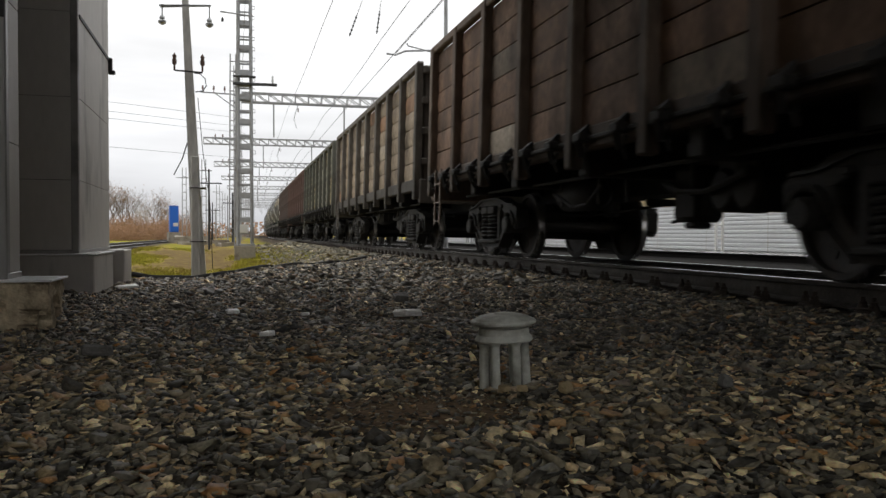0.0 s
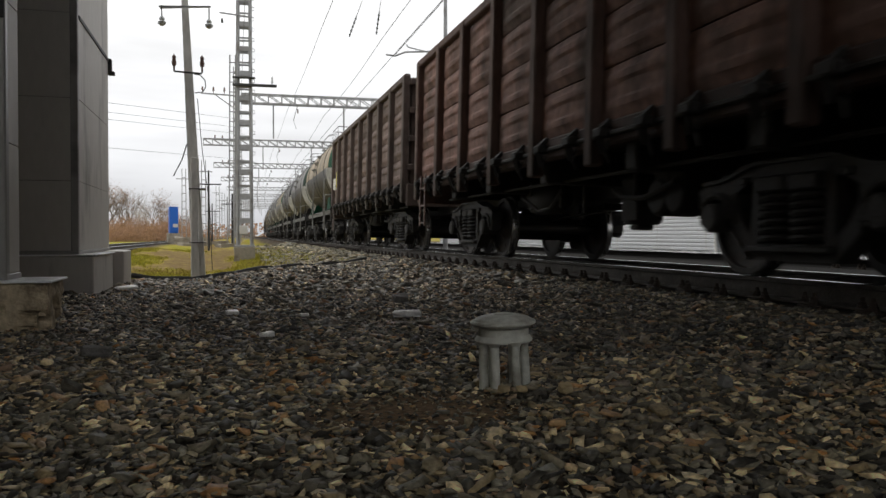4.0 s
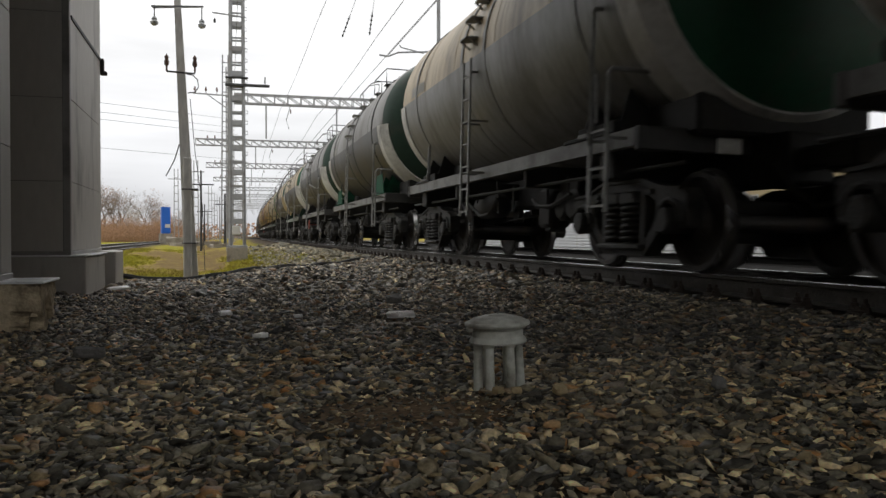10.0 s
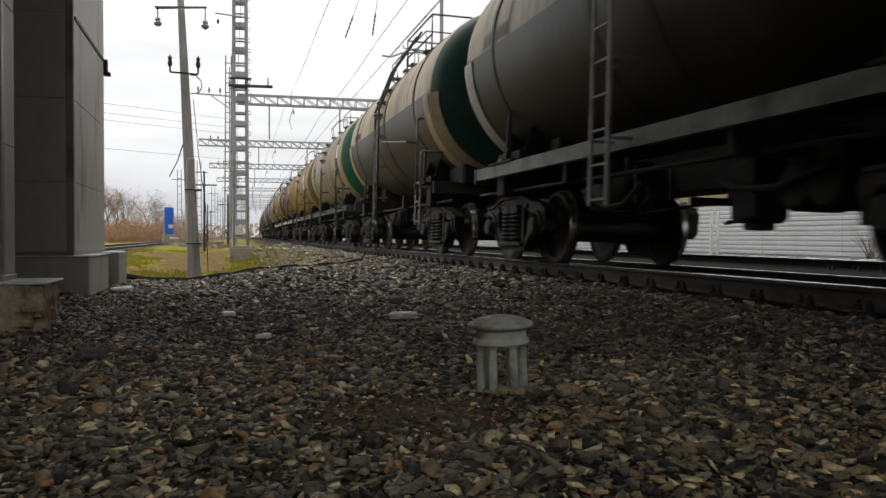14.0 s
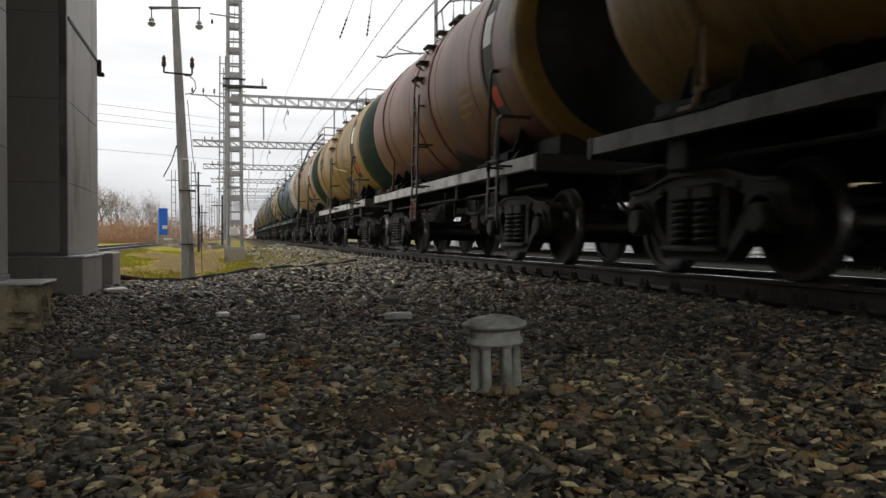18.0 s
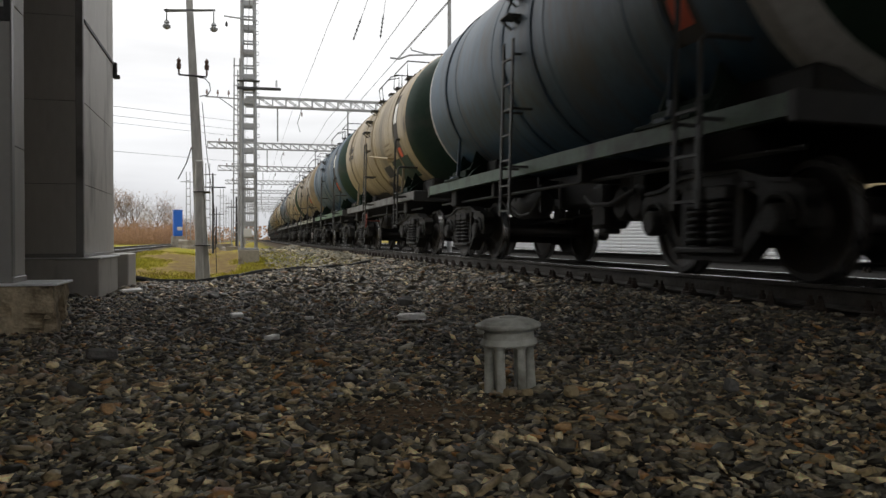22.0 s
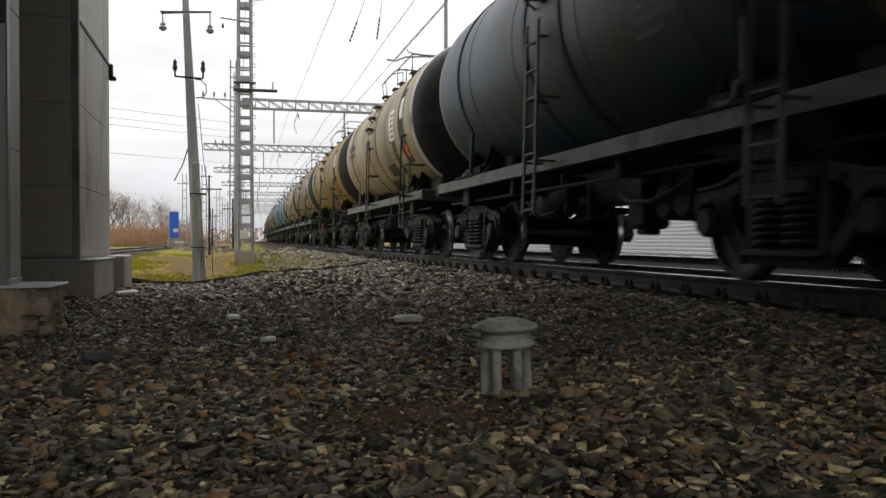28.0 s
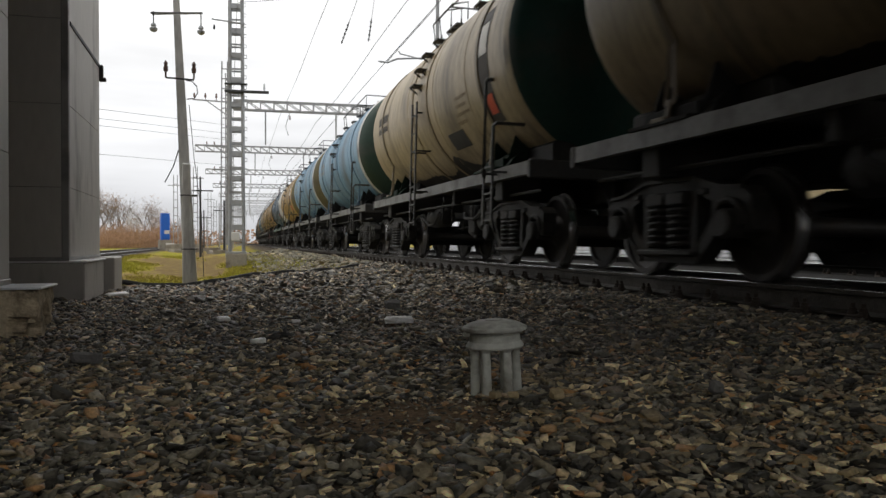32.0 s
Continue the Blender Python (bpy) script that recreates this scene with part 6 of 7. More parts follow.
def make_train():
    g = [
        (8.58, (0.24, 0.145, 0.095), (0.17, 0.125, 0.095), "boards", "rust-brown gondola wagon with a pale repaired patch", [(0.40, 0.34, 0.27), (0.28, 0.12, 0.08), (0.2, 0.16, 0.12)], True),
        (22.5, (0.36, 0.285, 0.205), (0.14, 0.125, 0.11), "boards", "grey-brown gondola wagon with weathered plank sides", [(0.38, 0.22, 0.13), (0.3, 0.27, 0.23), (0.42, 0.36, 0.28)], False),
        (36.4, (0.24, 0.235, 0.18), (0.12, 0.12, 0.1), "sheets", "grey-green gondola wagon with blotched dented sheets", [(0.31, 0.255, 0.135), (0.17, 0.205, 0.165), (0.29, 0.28, 0.22)], True),
        (50.3, (0.25, 0.135, 0.105), (0.14, 0.085, 0.07), "sheets", "dull red gondola wagon with ribbed steel sides", [(0.15, 0.09, 0.07)], True),
        (64.3, (0.18, 0.125, 0.105), (0.12, 0.09, 0.078), "sheets", "dark brown gondola wagon with white and yellow labels", [(0.12, 0.09, 0.075)], True),
    ]
    for k, (u, b, p, kind, lab, tones, lat) in enumerate(g):
        marks = ()
        if k == 4:
            marks = ((((5.75, 1.95), (6.1, 1.95), (6.1, 2.35), (5.75, 2.35)), M_WHITE, "white_label"), (((5.5, 2.1), (5.68, 2.1), (5.68, 2.3), (5.5, 2.3)), M_WHITE, "white_label"),
                     (((5.0, 2.25), (5.2, 1.95), (5.4, 2.25), (5.2, 2.55)), M_YELLOW, "yellow_label"))
        TRAIN.append(gondola(u, b, p, kind, lab, tones, lat, marks))
    # the wagons that have already gone by: unseen copies that close off rear light
    for u in (-5.34, -19.26):
        TRAIN.append((copy_thing(TRAIN[1][0], Matrix()), u))
    grey_marks = (("text", STENW), ("number", STENW))
    cream_marks = (("number", STEND), ("dark_patch", DGREY), ("placard_strip", DIRTY), ("white_plate", STENW), ("orange_plate", STENW), ("middle_text", (0.21, 0.155, 0.09)))
    rows = [
        (CREAM, GREEN, SILVER, GREEN, DGREY, PALE, (), "cream over dark grey tank wagon with a green end"),
        (GREY, DGREEN, SILVER, DGREY, DGREY, PALE, grey_marks, "grey tank wagon with a dark green end and pale hoops"),
        ((0.085, 0.084, 0.08), BLACK, SILVER, DGREY, DGREY, PALE, grey_marks + (("side_rail", DGREY),), "very dark grey tank wagon with a dark end and pale hoops"),
        (CREAM, GREEN, SILVER, DGREY, GREY, PALE, grey_marks, "cream over grey tank wagon with a bright green end"),
        (GREY, DGREEN, SILVER, GREEN, DGREY, PALE, grey_marks, "grey tank wagon with a dark end on green saddles"),
        (GREY, DGREEN, SILVER, DGREY, DGREY, PALE, grey_marks + (("side_rail", SILVER),), "dark grey tank wagon with a slanting side rail"),
        (CREAM, GREEN, (0.2, 0.22, 0.17), DGREEN, DGREY, PALE, grey_marks, "cream over sooty grey tank wagon with a green end"),
        (CREAM, TEAL, DGREY, DGREY, (0.05, 0.045, 0.042), CREAM, (("side_rail", SILVER), ("number", STEND)), "cream and grey tank wagon with a railed top walkway"),
        ((0.34, 0.28, 0.18), GREEN, DGREEN, DGREY, None, None, cream_marks, "dirty cream tank wagon with a bright green end"),
        (OCHRE, OLIVE, SILVER, DGREY, None, None, (("notice", STENW), ("notice_bars", STEND), ("spill", BLACK), ("number", STEND), ("side_rail", OLIVE)), "ochre tank wagon with a pale sill"),
        (BROWN, BLACK, PALE, DGREY, None, None, (("placard_strip", DIRTY), ("orange_plate", STENW), ("white_plate", STENW), ("middle_text", OCHRE)), "rust-brown tank wagon with a patchy painted sill"),
        (OCHRE, DGREEN, PALE, DGREY, None, None, cream_marks + (("side_rail", OCHRE),), "ochre tank wagon with a dark green end"),
        (PEACH, DGREEN, SILVER, DGREY, None, None, cream_marks, "peach-coloured tank wagon with a dark green end"),
        (BLUE, DGREEN, (0.08, 0.13, 0.09), DGREEN, None, PALE, (("squares", STENW), ("placard_strip", DIRTY), ("white_plate", STENW), ("orange_plate", STENW)), "dull blue tank wagon with a dark green end"),
        (CREAM, DGREEN, SILVER, DGREEN, None, None, cream_marks + (("side_rail", CREAM), ("low_patch", DGREEN)), "cream tank wagon with a dark green lower stripe"),
        (BLUE, DGREEN, (0.09, 0.16, 0.09), DGREEN, None, None, (("squares", STENW), ("placard_strip", DIRTY), ("white_plate", STENW), ("orange_plate", STENW)), "slate-blue tank wagon on a green frame"),
        (TAN, DGREEN, (0.27, 0.265, 0.2), DGREY, None, None, cream_marks + (("squares", PALE), ("spill", BLACK)), "tan tank wagon with a dark green end in a tan ring"),
        (CREAM, DGREEN, SILVER, DGREY, None, None, cream_marks, "cream tank wagon with a green end"),
        ((0.035, 0.075, 0.12), DGREY, SILVER, DGREY, None, None, (("middle_text", STENW), ("placard_strip", DIRTY), ("white_plate", STENW), ("orange_plate", STENW)), "dark blue tank wagon with a grey end"),
        (CREAM, BLACK, SILVER, DGREY, None, PALE, cream_marks + (("notice", STENW), ("notice_bars", STEND), ("spill", BLACK)), "yellowish cream tank wagon with a black end"),
        (OCHRE, BLACK, DGREY, DGREY, None, None, cream_marks + (("side_rail", BLACK),), "ochre tank wagon with a black end"),
        (TAN, TEAL, SILVER, DGREY, None, None, cream_marks, "dirty cream tank wagon with a teal green end"),
        (CREAM, TEAL, SILVER, DGREEN, None, None, cream_marks, "cream-yellow tank wagon with a teal end"),
        (LBLUE, DGREEN, SILVER, DGREY, None, PALE, (("number", STENW),), "light blue tank wagon with a green end"),
        (LBLUE, OLIVE, SILVER, DGREY, None, PALE, (("number", STENW),), "light blue tank wagon with pale hoops"),
        (OCHRE, OLIVE, SILVER, DGREY, None, None, cream_marks, "ochre yellow tank wagon with a dark end"),
    ]
    for i, (sh, cap, sill, sad, low, hoop, marks, lab) in enumerate(rows):
        if i in (1, 2, 5, 6, 20):
            marks = marks + (("dome_bars", STENW),)
        TRAIN.append(tank_wagon(77.2 + 12.02 * i - (0.2 if i == 9 else 0.0), sh, cap, sill, sad, low, hoop, marks=marks, label=lab, style="bare" if i in (7, 12) else "no_sill" if i == 20 else "", brake=i in (5, 10, 14, 20),
                                shields=i < 8, plates=i in (0, 4) or i > 8, end_plate=i in (1, 2, 3, 5), ring={10: OCHRE, 13: PALE, 16: TAN, 18: (0.2, 0.17, 0.13)}.get(i),
                                ladder_col=(0.22, 0.22, 0.21) if low else (0.05, 0.05, 0.048)))
    # the rest follows far behind
    for i in range(len(rows), 42):
        src = TRAIN[7 + (i * 7 + 3) % 18 + 8][0]
        TRAIN.append((copy_thing(src, Matrix()), 77.2 + 12.02 * i))


make_train()


def wagon_pose(y):
    yc = min(y, 700.0)
    return Matrix.Translation((track_x(yc), y, -CANT * 0.8)) @ Matrix.Rotation(-BEND * yc, 4, "Z") @ Matrix.Rotation(CANT, 4, "Y")


def motions():
    """The train rolls past at a steady speed, and its wheels turn."""
    turn = {}
    for k in (-1, 1):
        turn[k] = [(i / 15, pose(0, k * 0.925, WHEEL_R, math.degrees(travelled(i / 15) / WHEEL_R) % 360.0)) for i in range(32 * 15 + 1)]
    for ob, u in TRAIN:
        walk(ob, [(t, wagon_pose(u - travelled(t))) for t, _ in AHEAD])
        for b in ob.children:
            for w in b.children:
                if w.name.startswith("wheelset"):
                    walk(w, turn[1 if w.matrix_basis.translation.y > 0 else -1])


# ---- gravel ----
def stone_shape(rnd, n):
    """An angular crushed stone about one unit across: the hull of a few points."""
    bm = bmesh.new()
    sq = Vector((rnd.uniform(1.0, 1.5), rnd.uniform(0.65, 1.05), rnd.uniform(0.16, 0.46)))
    for k in range(n):
        c = Vector((1 if k & 1 else -1, 1 if k & 2 else -1, 1 if k & 4 else -1)) * 0.36
        d = c + Vector((rnd.gauss(0, 0.2), rnd.gauss(0, 0.2), rnd.gauss(0, 0.16)))
        bm.verts.new((d.x * sq.x, d.y * sq.y, d.z * sq.z))
    bmesh.ops.convex_hull(bm, input=bm.verts)
    bmesh.ops.delete(bm, geom=[v for v in bm.verts if not v.link_faces], context="VERTS")
    bm.verts.index_update()
    co = np.array([v.co[:] for v in bm.verts])
    fa = np.array([[v.index for v in f.verts] for f in bm.faces])
    bm.free()
    return co, fa


def in_patch(x, y):
    px, py, _ = at_view(725, 2.95, 0)
    return ((x - px) / 0.42) ** 2 + ((y - py) / 0.38) ** 2


def gravel():
    rnd = random.Random(11)
    fine = [stone_shape(rnd, 10) for _ in range(26)]
    coarse = [stone_shape(rnd, 8) for _ in range(20)]
    near_meshes = []
    for co, fa in fine:
        me = bpy.data.meshes.new("stone")
        me.from_pydata(co.tolist(), [], fa.tolist())
        me.materials.append(M_STONE)
        near_meshes.append(me)
    V, F, count, singles = ([], []), ([], []), [0, 0], 0
    tan = 784 / 1445 * 1.06

    def place(depth0, depth1, gap, lo, hi, shapes, sing):
        nonlocal singles
        d = depth0
        while d < depth1:
            half = d * tan
            u = -half
            while u < half:
                dd, uu = d + rnd.uniform(-0.6, 0.6) * gap, u + rnd.uniform(-0.6, 0.6) * gap
                u += gap
                x = uu * math.cos(YAW) + dd * math.sin(YAW)
                y = dd * math.cos(YAW) - uu * math.sin(YAW)
                xs = x - BEND * y * y / 2
                if xs > 6.02 or xs < -2.4 or (xs < -1.25 and 6.41 < y < 7.0) or (xs < -1.5 and y > 10.65):
                    continue
                if 3.75 < xs < 6.5 and (y - 7.46) % SLEEPER_STEP < 0.14 or 3.75 < xs < 6.5 and (y - 7.46) % SLEEPER_STEP > SLEEPER_STEP - 0.14:
                    continue
                if (4.08 < xs < 4.55 or 5.7 < xs < 6.1):
                    continue
                if y > 15.5 + 1.3 * max(0.0, xs) + 0.25 * max(0.0, -1 - xs):
                    continue
                ip = in_patch(x, y)
                if ip < 1 and rnd.random() < 0.6 * (1 - 0.7 * ip):
                    continue
                s = lo + (hi - lo) * rnd.random() ** 1.3
                s *= 1.0 if rnd.random() > 0.06 else 1.6
                if ip < 1:
                    s *= 0.55
                rot = Euler((rnd.gauss(0, 0.3), rnd.gauss(0, 0.3), rnd.uniform(0, 6.28)))
                z = ground_z(x, y) + s * rnd.uniform(0.0, 0.46)
                k = rnd.randrange(len(shapes))
                if sing and singles < 300 and dd < 2.75 and s > 0.030:
                    m = Matrix.LocRotScale((x, y, z), rot, (s, s, s))
                    o = new("stone", near_meshes[k])
                    o.parent = GROUND
                    o.matrix_basis = m
                    singles += 1
                    continue
                co, fa = shapes[k]
                R = np.array(rot.to_matrix()) * s
                # more dark blue-grey stone with depth and towards the track, more brown before it
                w = 1 if rnd.random() < 0.08 + 0.87 * step(3.6, 6.2, dd + 0.35 * max(0.0, xs)) else 0
                V[w].append(co @ R.T + np.array((x, y, z)))
                F[w].append(fa + count[w])
                count[w] += len(co)
            d += gap * 0.9

    place(1.75, 4.2, 0.0235, 0.012, 0.043, fine, True)
    place(4.2, 9.0, 0.031, 0.018, 0.046, coarse, False)
    place(9.0, 21.0, 0.054, 0.032, 0.07, coarse, False)
    for w, mat, lab in ((0, M_STONE, "loose grey and brown crushed stone gravel"), (1, M_BALLAST, "dark blue-grey crushed stone ballast")):
        v, f = np.concatenate(V[w]), np.concatenate(F[w])
        me = bpy.data.meshes.new("gravel")
        me.vertices.add(len(v))
        me.vertices.foreach_set("co", v.ravel())
        me.loops.add(f.size)
        me.loops.foreach_set("vertex_index", f.ravel())
        me.polygons.add(len(f))
        me.polygons.foreach_set("loop_start", np.arange(0, f.size, 3))
        me.update(calc_edges=True)
        me.materials.append(mat)
        tagged(new("gravel", me), lab, "gravel", kind="stuff")


gravel()


def rubble():
    """Brown-grey rubble on the shoulder of the far track bed."""
    rnd = random.Random(29)
    shapes = [stone_shape(rnd, 8) for _ in range(12)]
    V, F, count = [], [], 0
    for i in range(9000):
        y = 16.0 + 40 * rnd.random() ** 1.6
        xs = 3.75 - 2.6 * rnd.random() ** 1.25
        x = xs + BEND * y * y / 2
        if y < 15.9 + 1.3 * max(0.0, xs):
            continue
        s = rnd.uniform(0.04, 0.085) * (1.7 if rnd.random() < 0.05 else 1.0) * (1 + y / 60)
        co, fa = shapes[rnd.randrange(12)]
        R = np.array(Euler((rnd.gauss(0, 0.3), rnd.gauss(0, 0.3), rnd.uniform(0, 6.28))).to_matrix()) * s
        V.append(co @ R.T + np.array((x, y, ground_z(x, y) + s * 0.15)))
        F.append(fa + count)
        count += len(co)
    me = bpy.data.meshes.new("rubble")
    me.from_pydata(np.concatenate(V).tolist(), [], np.concatenate(F).tolist())
    me.materials.append(gravel_material("rubble_stone", 0.27, 0.6, 0.05))
    tagged(new("rubble", me), "brown-grey rubble on the track shoulder", "rubble", kind="stuff")


rubble()


def rock(px, depth, w, h, d, mat, label, turn=0, lift=0.0, name="loose_stone"):
    x, y, _ = at_view(px, depth, 0)
    rnd = random.Random(px)
    s = Solid().box(-w / 2, w / 2, -d / 2, d / 2, 0, h, min(h, w) * 0.22)
    s.v = [(a + rnd.uniform(-1, 1) * w * 0.06, b + rnd.uniform(-1, 1) * d * 0.08, c * rnd.uniform(0.8, 1.15)) for a, b, c in s.v]
    solid_thing(name, s, mat, label, "stone", "", (x, y, ground_z(x, y) + 0.026 + lift, rnd.uniform(-8, 8), rnd.uniform(-8, 8), turn))


M_PALE = surface("pale_stone", (0.9, 0.89, 0.86), 0.4, 0, 0.1, 12, (0.45, 0.42, 0.38), 0.1, 9, 0.3, 60)
M_GREYST = surface("grey_stone", (0.17, 0.165, 0.155), 0.85, 0, 0.2, 12, (0.09, 0.08, 0.07), 0.35, 9, 0.4, 60)
M_TANST = surface("tan_stone", (0.42, 0.33, 0.19), 0.85, 0, 0.2, 12, (0.25, 0.2, 0.13), 0.35, 9, 0.3, 60)
rock(709, 6.25, 0.17, 0.05, 0.16, M_PALE, "flat white broken slab lying on the gravel", 25)
rock(697, 7.4, 0.13, 0.07, 0.12, M_GREYST, "dark brown half-buried stone in the gravel", 5)
rock(155, 4.5, 0.16, 0.06, 0.13, M_GREYST, "grey concrete lump in the gravel", 12)
rock(460, 5.1, 0.075, 0.028, 0.07, M_PALE, "small pale stone on the gravel", 40)
rock(398, 6.6, 0.1, 0.03, 0.09, M_PALE, "small pale stone on the gravel", 10)
rock(528, 6.3, 0.07, 0.03, 0.06, M_PALE, "small pale stone on the gravel", 70)
rock(210, 11.0, 0.26, 0.04, 0.2, M_PALE, "pale flat rubble by the plinth", 15)
rock(350, 9.2, 0.16, 0.04, 0.12, M_PALE, "pale flat rubble on the gravel", 35)
rock(882, 3.12, 0.04, 0.025, 0.035, M_TANST, "pale pebble beside the vent cap", 30)
rock(914, 3.12, 0.036, 0.024, 0.04, M_TANST, "pale pebble beside the vent cap", 75)
rock(992, 3.08, 0.05, 0.036, 0.04, M_TANST, "yellowish pebble beside the vent cap", 15)
rock(1272, 3.25, 0.055, 0.05, 0.045, M_GREYST, "grey pebble on the gravel", 15)


# ---- grass in the dip ----
def grass():
    rnd = random.Random(3)
    V, F = [], []
    n = 0
    while n < 24000:
        y = 15.5 + 34 * rnd.random() ** 1.4
        x = rnd.uniform(-4.8, 2.9)
        xs = x
        lim = 16.0 + 1.2 * max(0.0, xs) + 0.25 * max(0.0, -1 - xs)
        if y < lim or greenness(x, y) < rnd.uniform(0.1, 0.95):
            continue
        h, w, a = rnd.uniform(0.03, 0.10), rnd.uniform(0.010, 0.022), rnd.uniform(0, 6.28)
        z = ground_z(x, y) - 0.01
        c, s = math.cos(a) * w, math.sin(a) * w
        dx, dy = rnd.uniform(-0.06, 0.06), rnd.uniform(-0.06, 0.06)
        k = len(V)
        V += [(x - c, y - s, z), (x + c, y + s, z), (x + dx + c * 0.3, y + dy + s * 0.3, z + h), (x + dx * 1.6, y + dy * 1.6, z + h * 1.25)]
        F += [(k, k + 1, k + 2), (k, k + 2, k + 3)]
        n += 1
    me = bpy.data.meshes.new("grass")
    me.from_pydata(V, [], F)
    me.materials.append(M_GRASSY)
    tagged(new("grass", me), "short yellow-green autumn grass tufts", "grass", kind="stuff")


grass()


# black edging along the end of the gravel
def edging():
    pts = []
    for i in range(24):
        x = -2.6 + i * 0.25
        y = 15.3 + 1.25 * max(0.0, x) + 0.25 * max(0.0, -1 - x) + 0.1 * math.sin(i * 1.3)
        pts.append((x, y, ground_z(x, y) + 0.05 + 0.012 * math.sin(i * 2.1)))
    solid_thing("edging_strip", Solid().tube(pts, 0.05, 6), M_EDGE, "black rubbery edging along the gravel", "edging")


edging()


# ---- autumn trees and scrub beyond the side track ----
def tree(x, y, h, seed, leaves, bark):
    rnd = random.Random(seed)
    root = thing("tree", "bare autumn tree with thin brown branches" if leaves < 200 else "autumn tree with sparse rust-brown leaves", "tree", "trees beyond the side track", at=(x, y, -0.3))
    s = Solid()
    tips = []

    def grow(p, d, length, r, depth):
        q = p + d * length
        mid = p + d * length * 0.5 + Vector((rnd.uniform(-1, 1), rnd.uniform(-1, 1), 0)) * length * 0.05
        s.tube([p, mid, q], r, 5 if depth < 2 else 4, False, r * 0.6)
        if depth >= 5:
            tips.append((q, d))
            return
        for _ in range((6, 4, 3, 3, 2)[depth]):
            a = rnd.uniform(0, 6.28)
            nd = (d + Vector((math.cos(a), math.sin(a), rnd.uniform(-0.1, 0.5))) * rnd.uniform(0.45, 0.85)).normalized()
            st = p + (q - p) * rnd.uniform(0.45, 1.0)
            grow(st, nd, length * rnd.uniform(0.5, 0.72), r * 0.5, depth + 1)

    grow(Vector((0, 0, 0)), Vector((rnd.uniform(-0.06, 0.06), rnd.uniform(-0.06, 0.06), 1)).normalized(), h * 0.48, h * 0.013, 0)
    part("trunk", s, bark, root)
    c = Solid()
    for i in range(leaves):
        p, d = tips[rnd.randrange(len(tips))]
        p = p + Vector((rnd.gauss(0, 1), rnd.gauss(0, 1), rnd.gauss(0, 0.8))) * h * 0.045
        k = h * rnd.uniform(0.004, 0.011)
        e1 = Vector((rnd.gauss(0, 1), rnd.gauss(0, 1), rnd.gauss(0, 1))).normalized() * k
        e2 = e1.orthogonal().normalized() * k
        c.add([p - e1, p + e2, p + e1, p - e2], [(0, 1, 2, 3)])
    if leaves:
        me = bpy.data.meshes.new("crown")
        me.from_pydata(c.v, [], c.f)
        me.materials.append(M_DRY)
        part("crown", me, None, root)
    return root


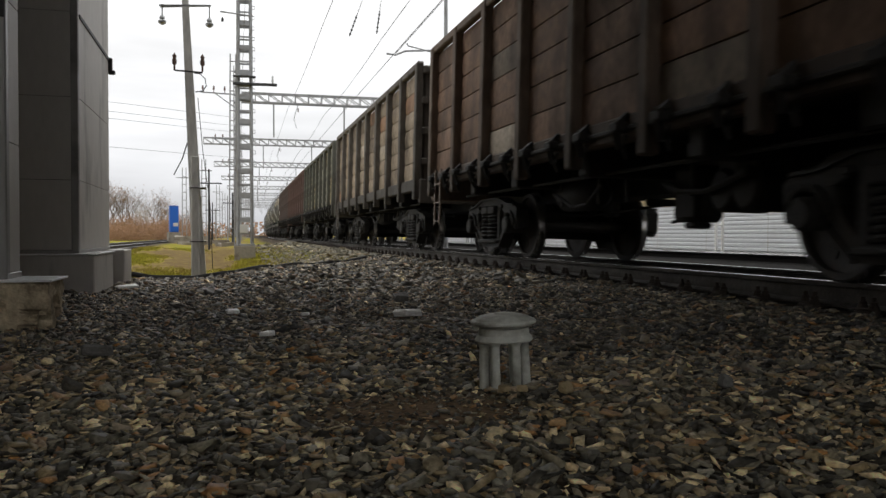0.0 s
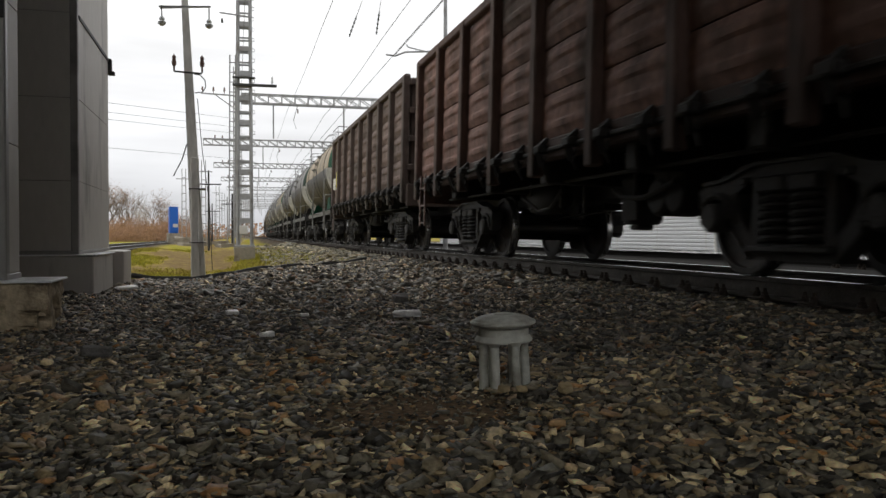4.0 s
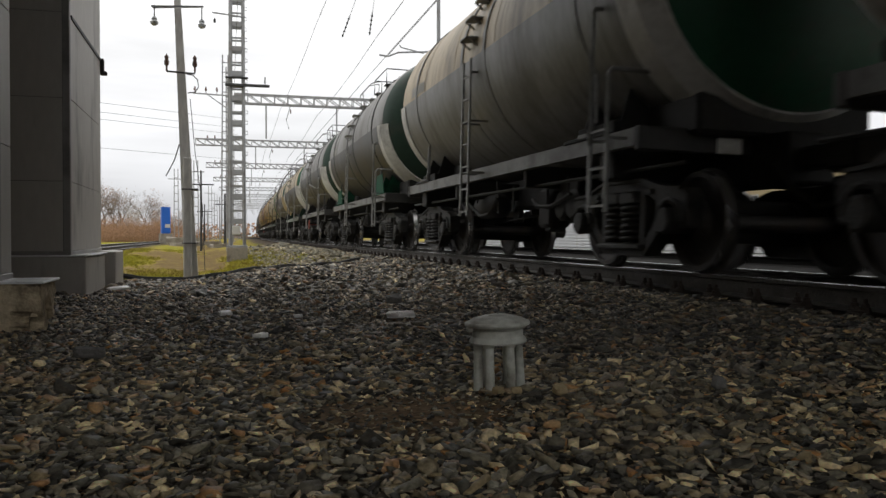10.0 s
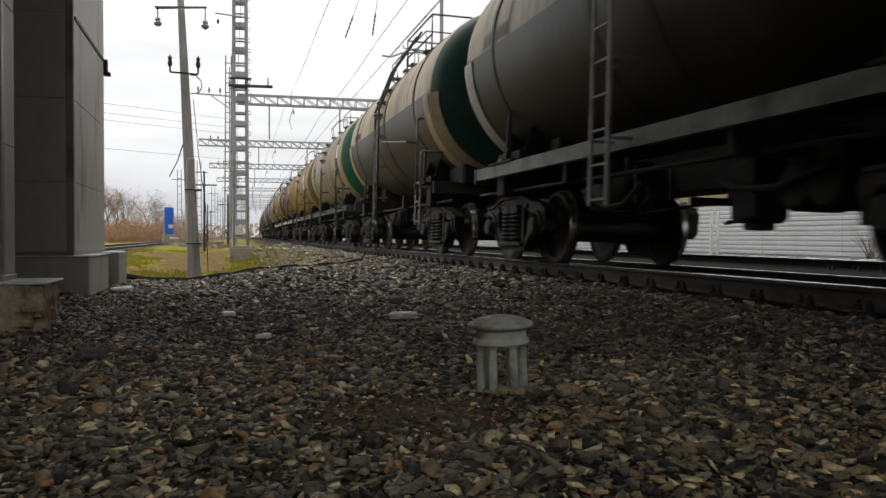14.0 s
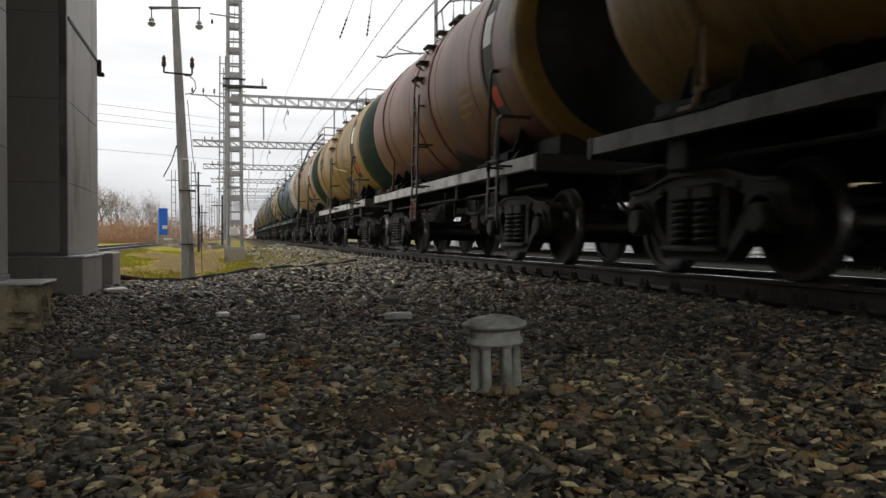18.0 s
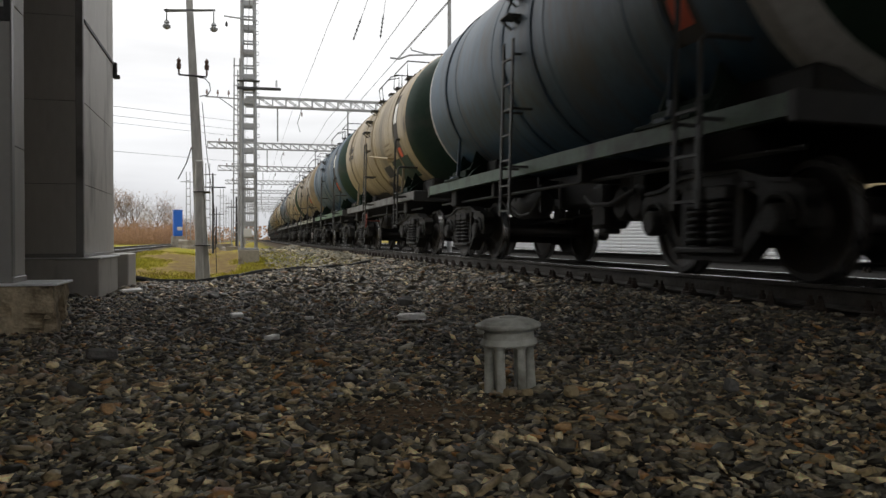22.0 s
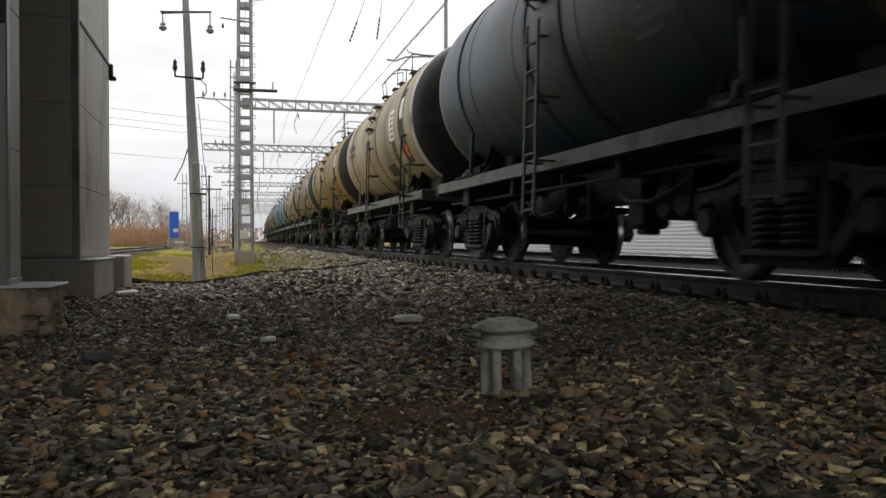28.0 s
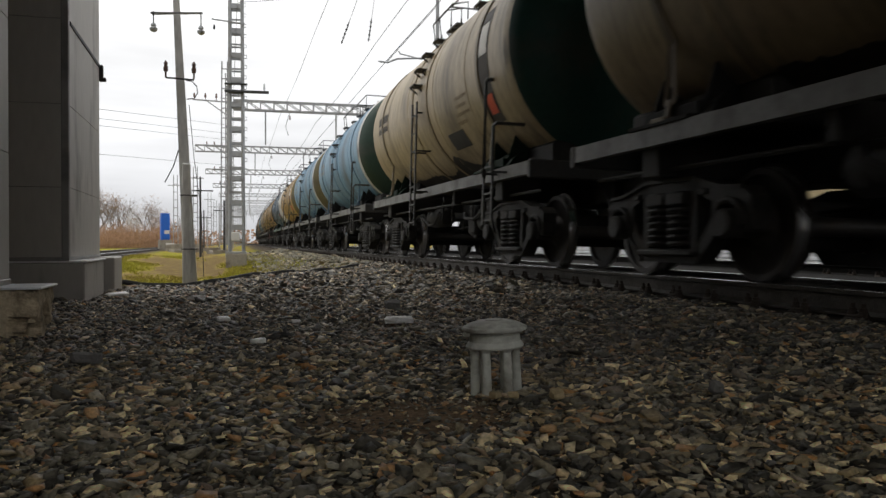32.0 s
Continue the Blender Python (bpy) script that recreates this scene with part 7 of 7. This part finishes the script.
def scrub(x, y, w, h, seed, mat, n):
    """A tangle of thin stems and leaf clumps."""
    rnd = random.Random(seed)
    s = Solid()
    for i in range(n):
        px, py = rnd.gauss(0, w * 0.3), rnd.gauss(0, w * 0.3)
        q = Vector((px + rnd.uniform(-0.5, 0.5), py + rnd.uniform(-0.5, 0.5), h * rnd.uniform(0.5, 1.05) * max(0.35, 1 - (px / w) ** 2 * 2.2)))
        s.tube([(px, py, -0.2), q], 0.014, 3, False, 0.005)
        for _ in range(34):
            t = rnd.uniform(0.25, 1.05)
            p = Vector((px, py, 0)).lerp(q, t) + Vector((rnd.gauss(0, 0.45), rnd.gauss(0, 0.45), rnd.gauss(0, 0.22)))
            k = rnd.uniform(0.025, 0.065)
            e1 = Vector((rnd.gauss(0, 1), rnd.gauss(0, 1), rnd.gauss(0, 1))).normalized() * k
            e2 = e1.orthogonal().normalized() * k
            s.add([p - e1, p + e2, p + e1, p - e2], [(0, 1, 2, 3)])
    me = bpy.data.meshes.new("scrub")
    me.from_pydata(s.v, [], s.f)
    me.materials.append(mat)
    return solid_thing("bush", me, None, "rust-brown leafless autumn scrub", "bush", "scrub beyond the side track", (x, y, ground_z(x, min(y, 130)) - 0.05))


for i, (px, dep, h, lv, bk) in enumerate(((186, 105, 6.4, 500, 0), (203, 100, 6.9, 60, 0), (214, 108, 6.6, 40, 0), (236, 118, 5.2, 40, 1), (246, 122, 6.0, 50, 1), (258, 120, 6.4, 420, 0), (268, 125, 6.0, 380, 0),
                                       (281, 135, 5.4, 380, 0), (174, 95, 6.2, 420, 0), (318, 170, 5.5, 200, 0), (332, 190, 5.0, 200, 0), (160, 98, 6.5, 300, 0), (226, 140, 5.0, 250, 0), (300, 165, 4.6, 200, 0))):
    x, y, _ = at_view(px, dep, 0)
    tree(x, y, h * 1.12, 40 + i, lv, M_BIRCH if bk else M_BARK)
rs = random.Random(8)
for i in range(26):
    px = 150 + i * 6.4
    dep = rs.uniform(88, 125)
    x, y, _ = at_view(px, dep, 0)
    scrub(x, y, 6.0, rs.uniform(1.6, 3.6), 90 + i, M_DRY if i % 3 == 0 else M_BRUSH, 52)


def far_woods():
    """The dim line of woods at the end of the view."""
    rnd = random.Random(21)
    V, F = [], []
    for i in range(9000):
        px, dep = rnd.uniform(-200, 1900), rnd.uniform(330, 420)
        x, y, _ = at_view(px, dep, 0)
        z = rnd.random() ** 1.5 * (6 + 3 * noise.noise(Vector((px * 0.02, 0, 0)))) - 0.5
        k = rnd.uniform(0.3, 0.9)
        e1 = Vector((rnd.gauss(0, 1), rnd.gauss(0, 1), rnd.gauss(0, 1))).normalized() * k
        e2 = e1.orthogonal().normalized() * k
        p = Vector((x, y, z))
        b = len(V)
        V += [p - e1, p + e2, p + e1, p - e2]
        F.append((b, b + 1, b + 2, b + 3))
    me = bpy.data.meshes.new("far_woods")
    me.from_pydata(V, [], F)
    me.materials.append(M_BRUSH)
    tagged(new("far_woods", me), "distant line of leafless grey-brown woods", "woods", kind="stuff")


far_woods()

motions()
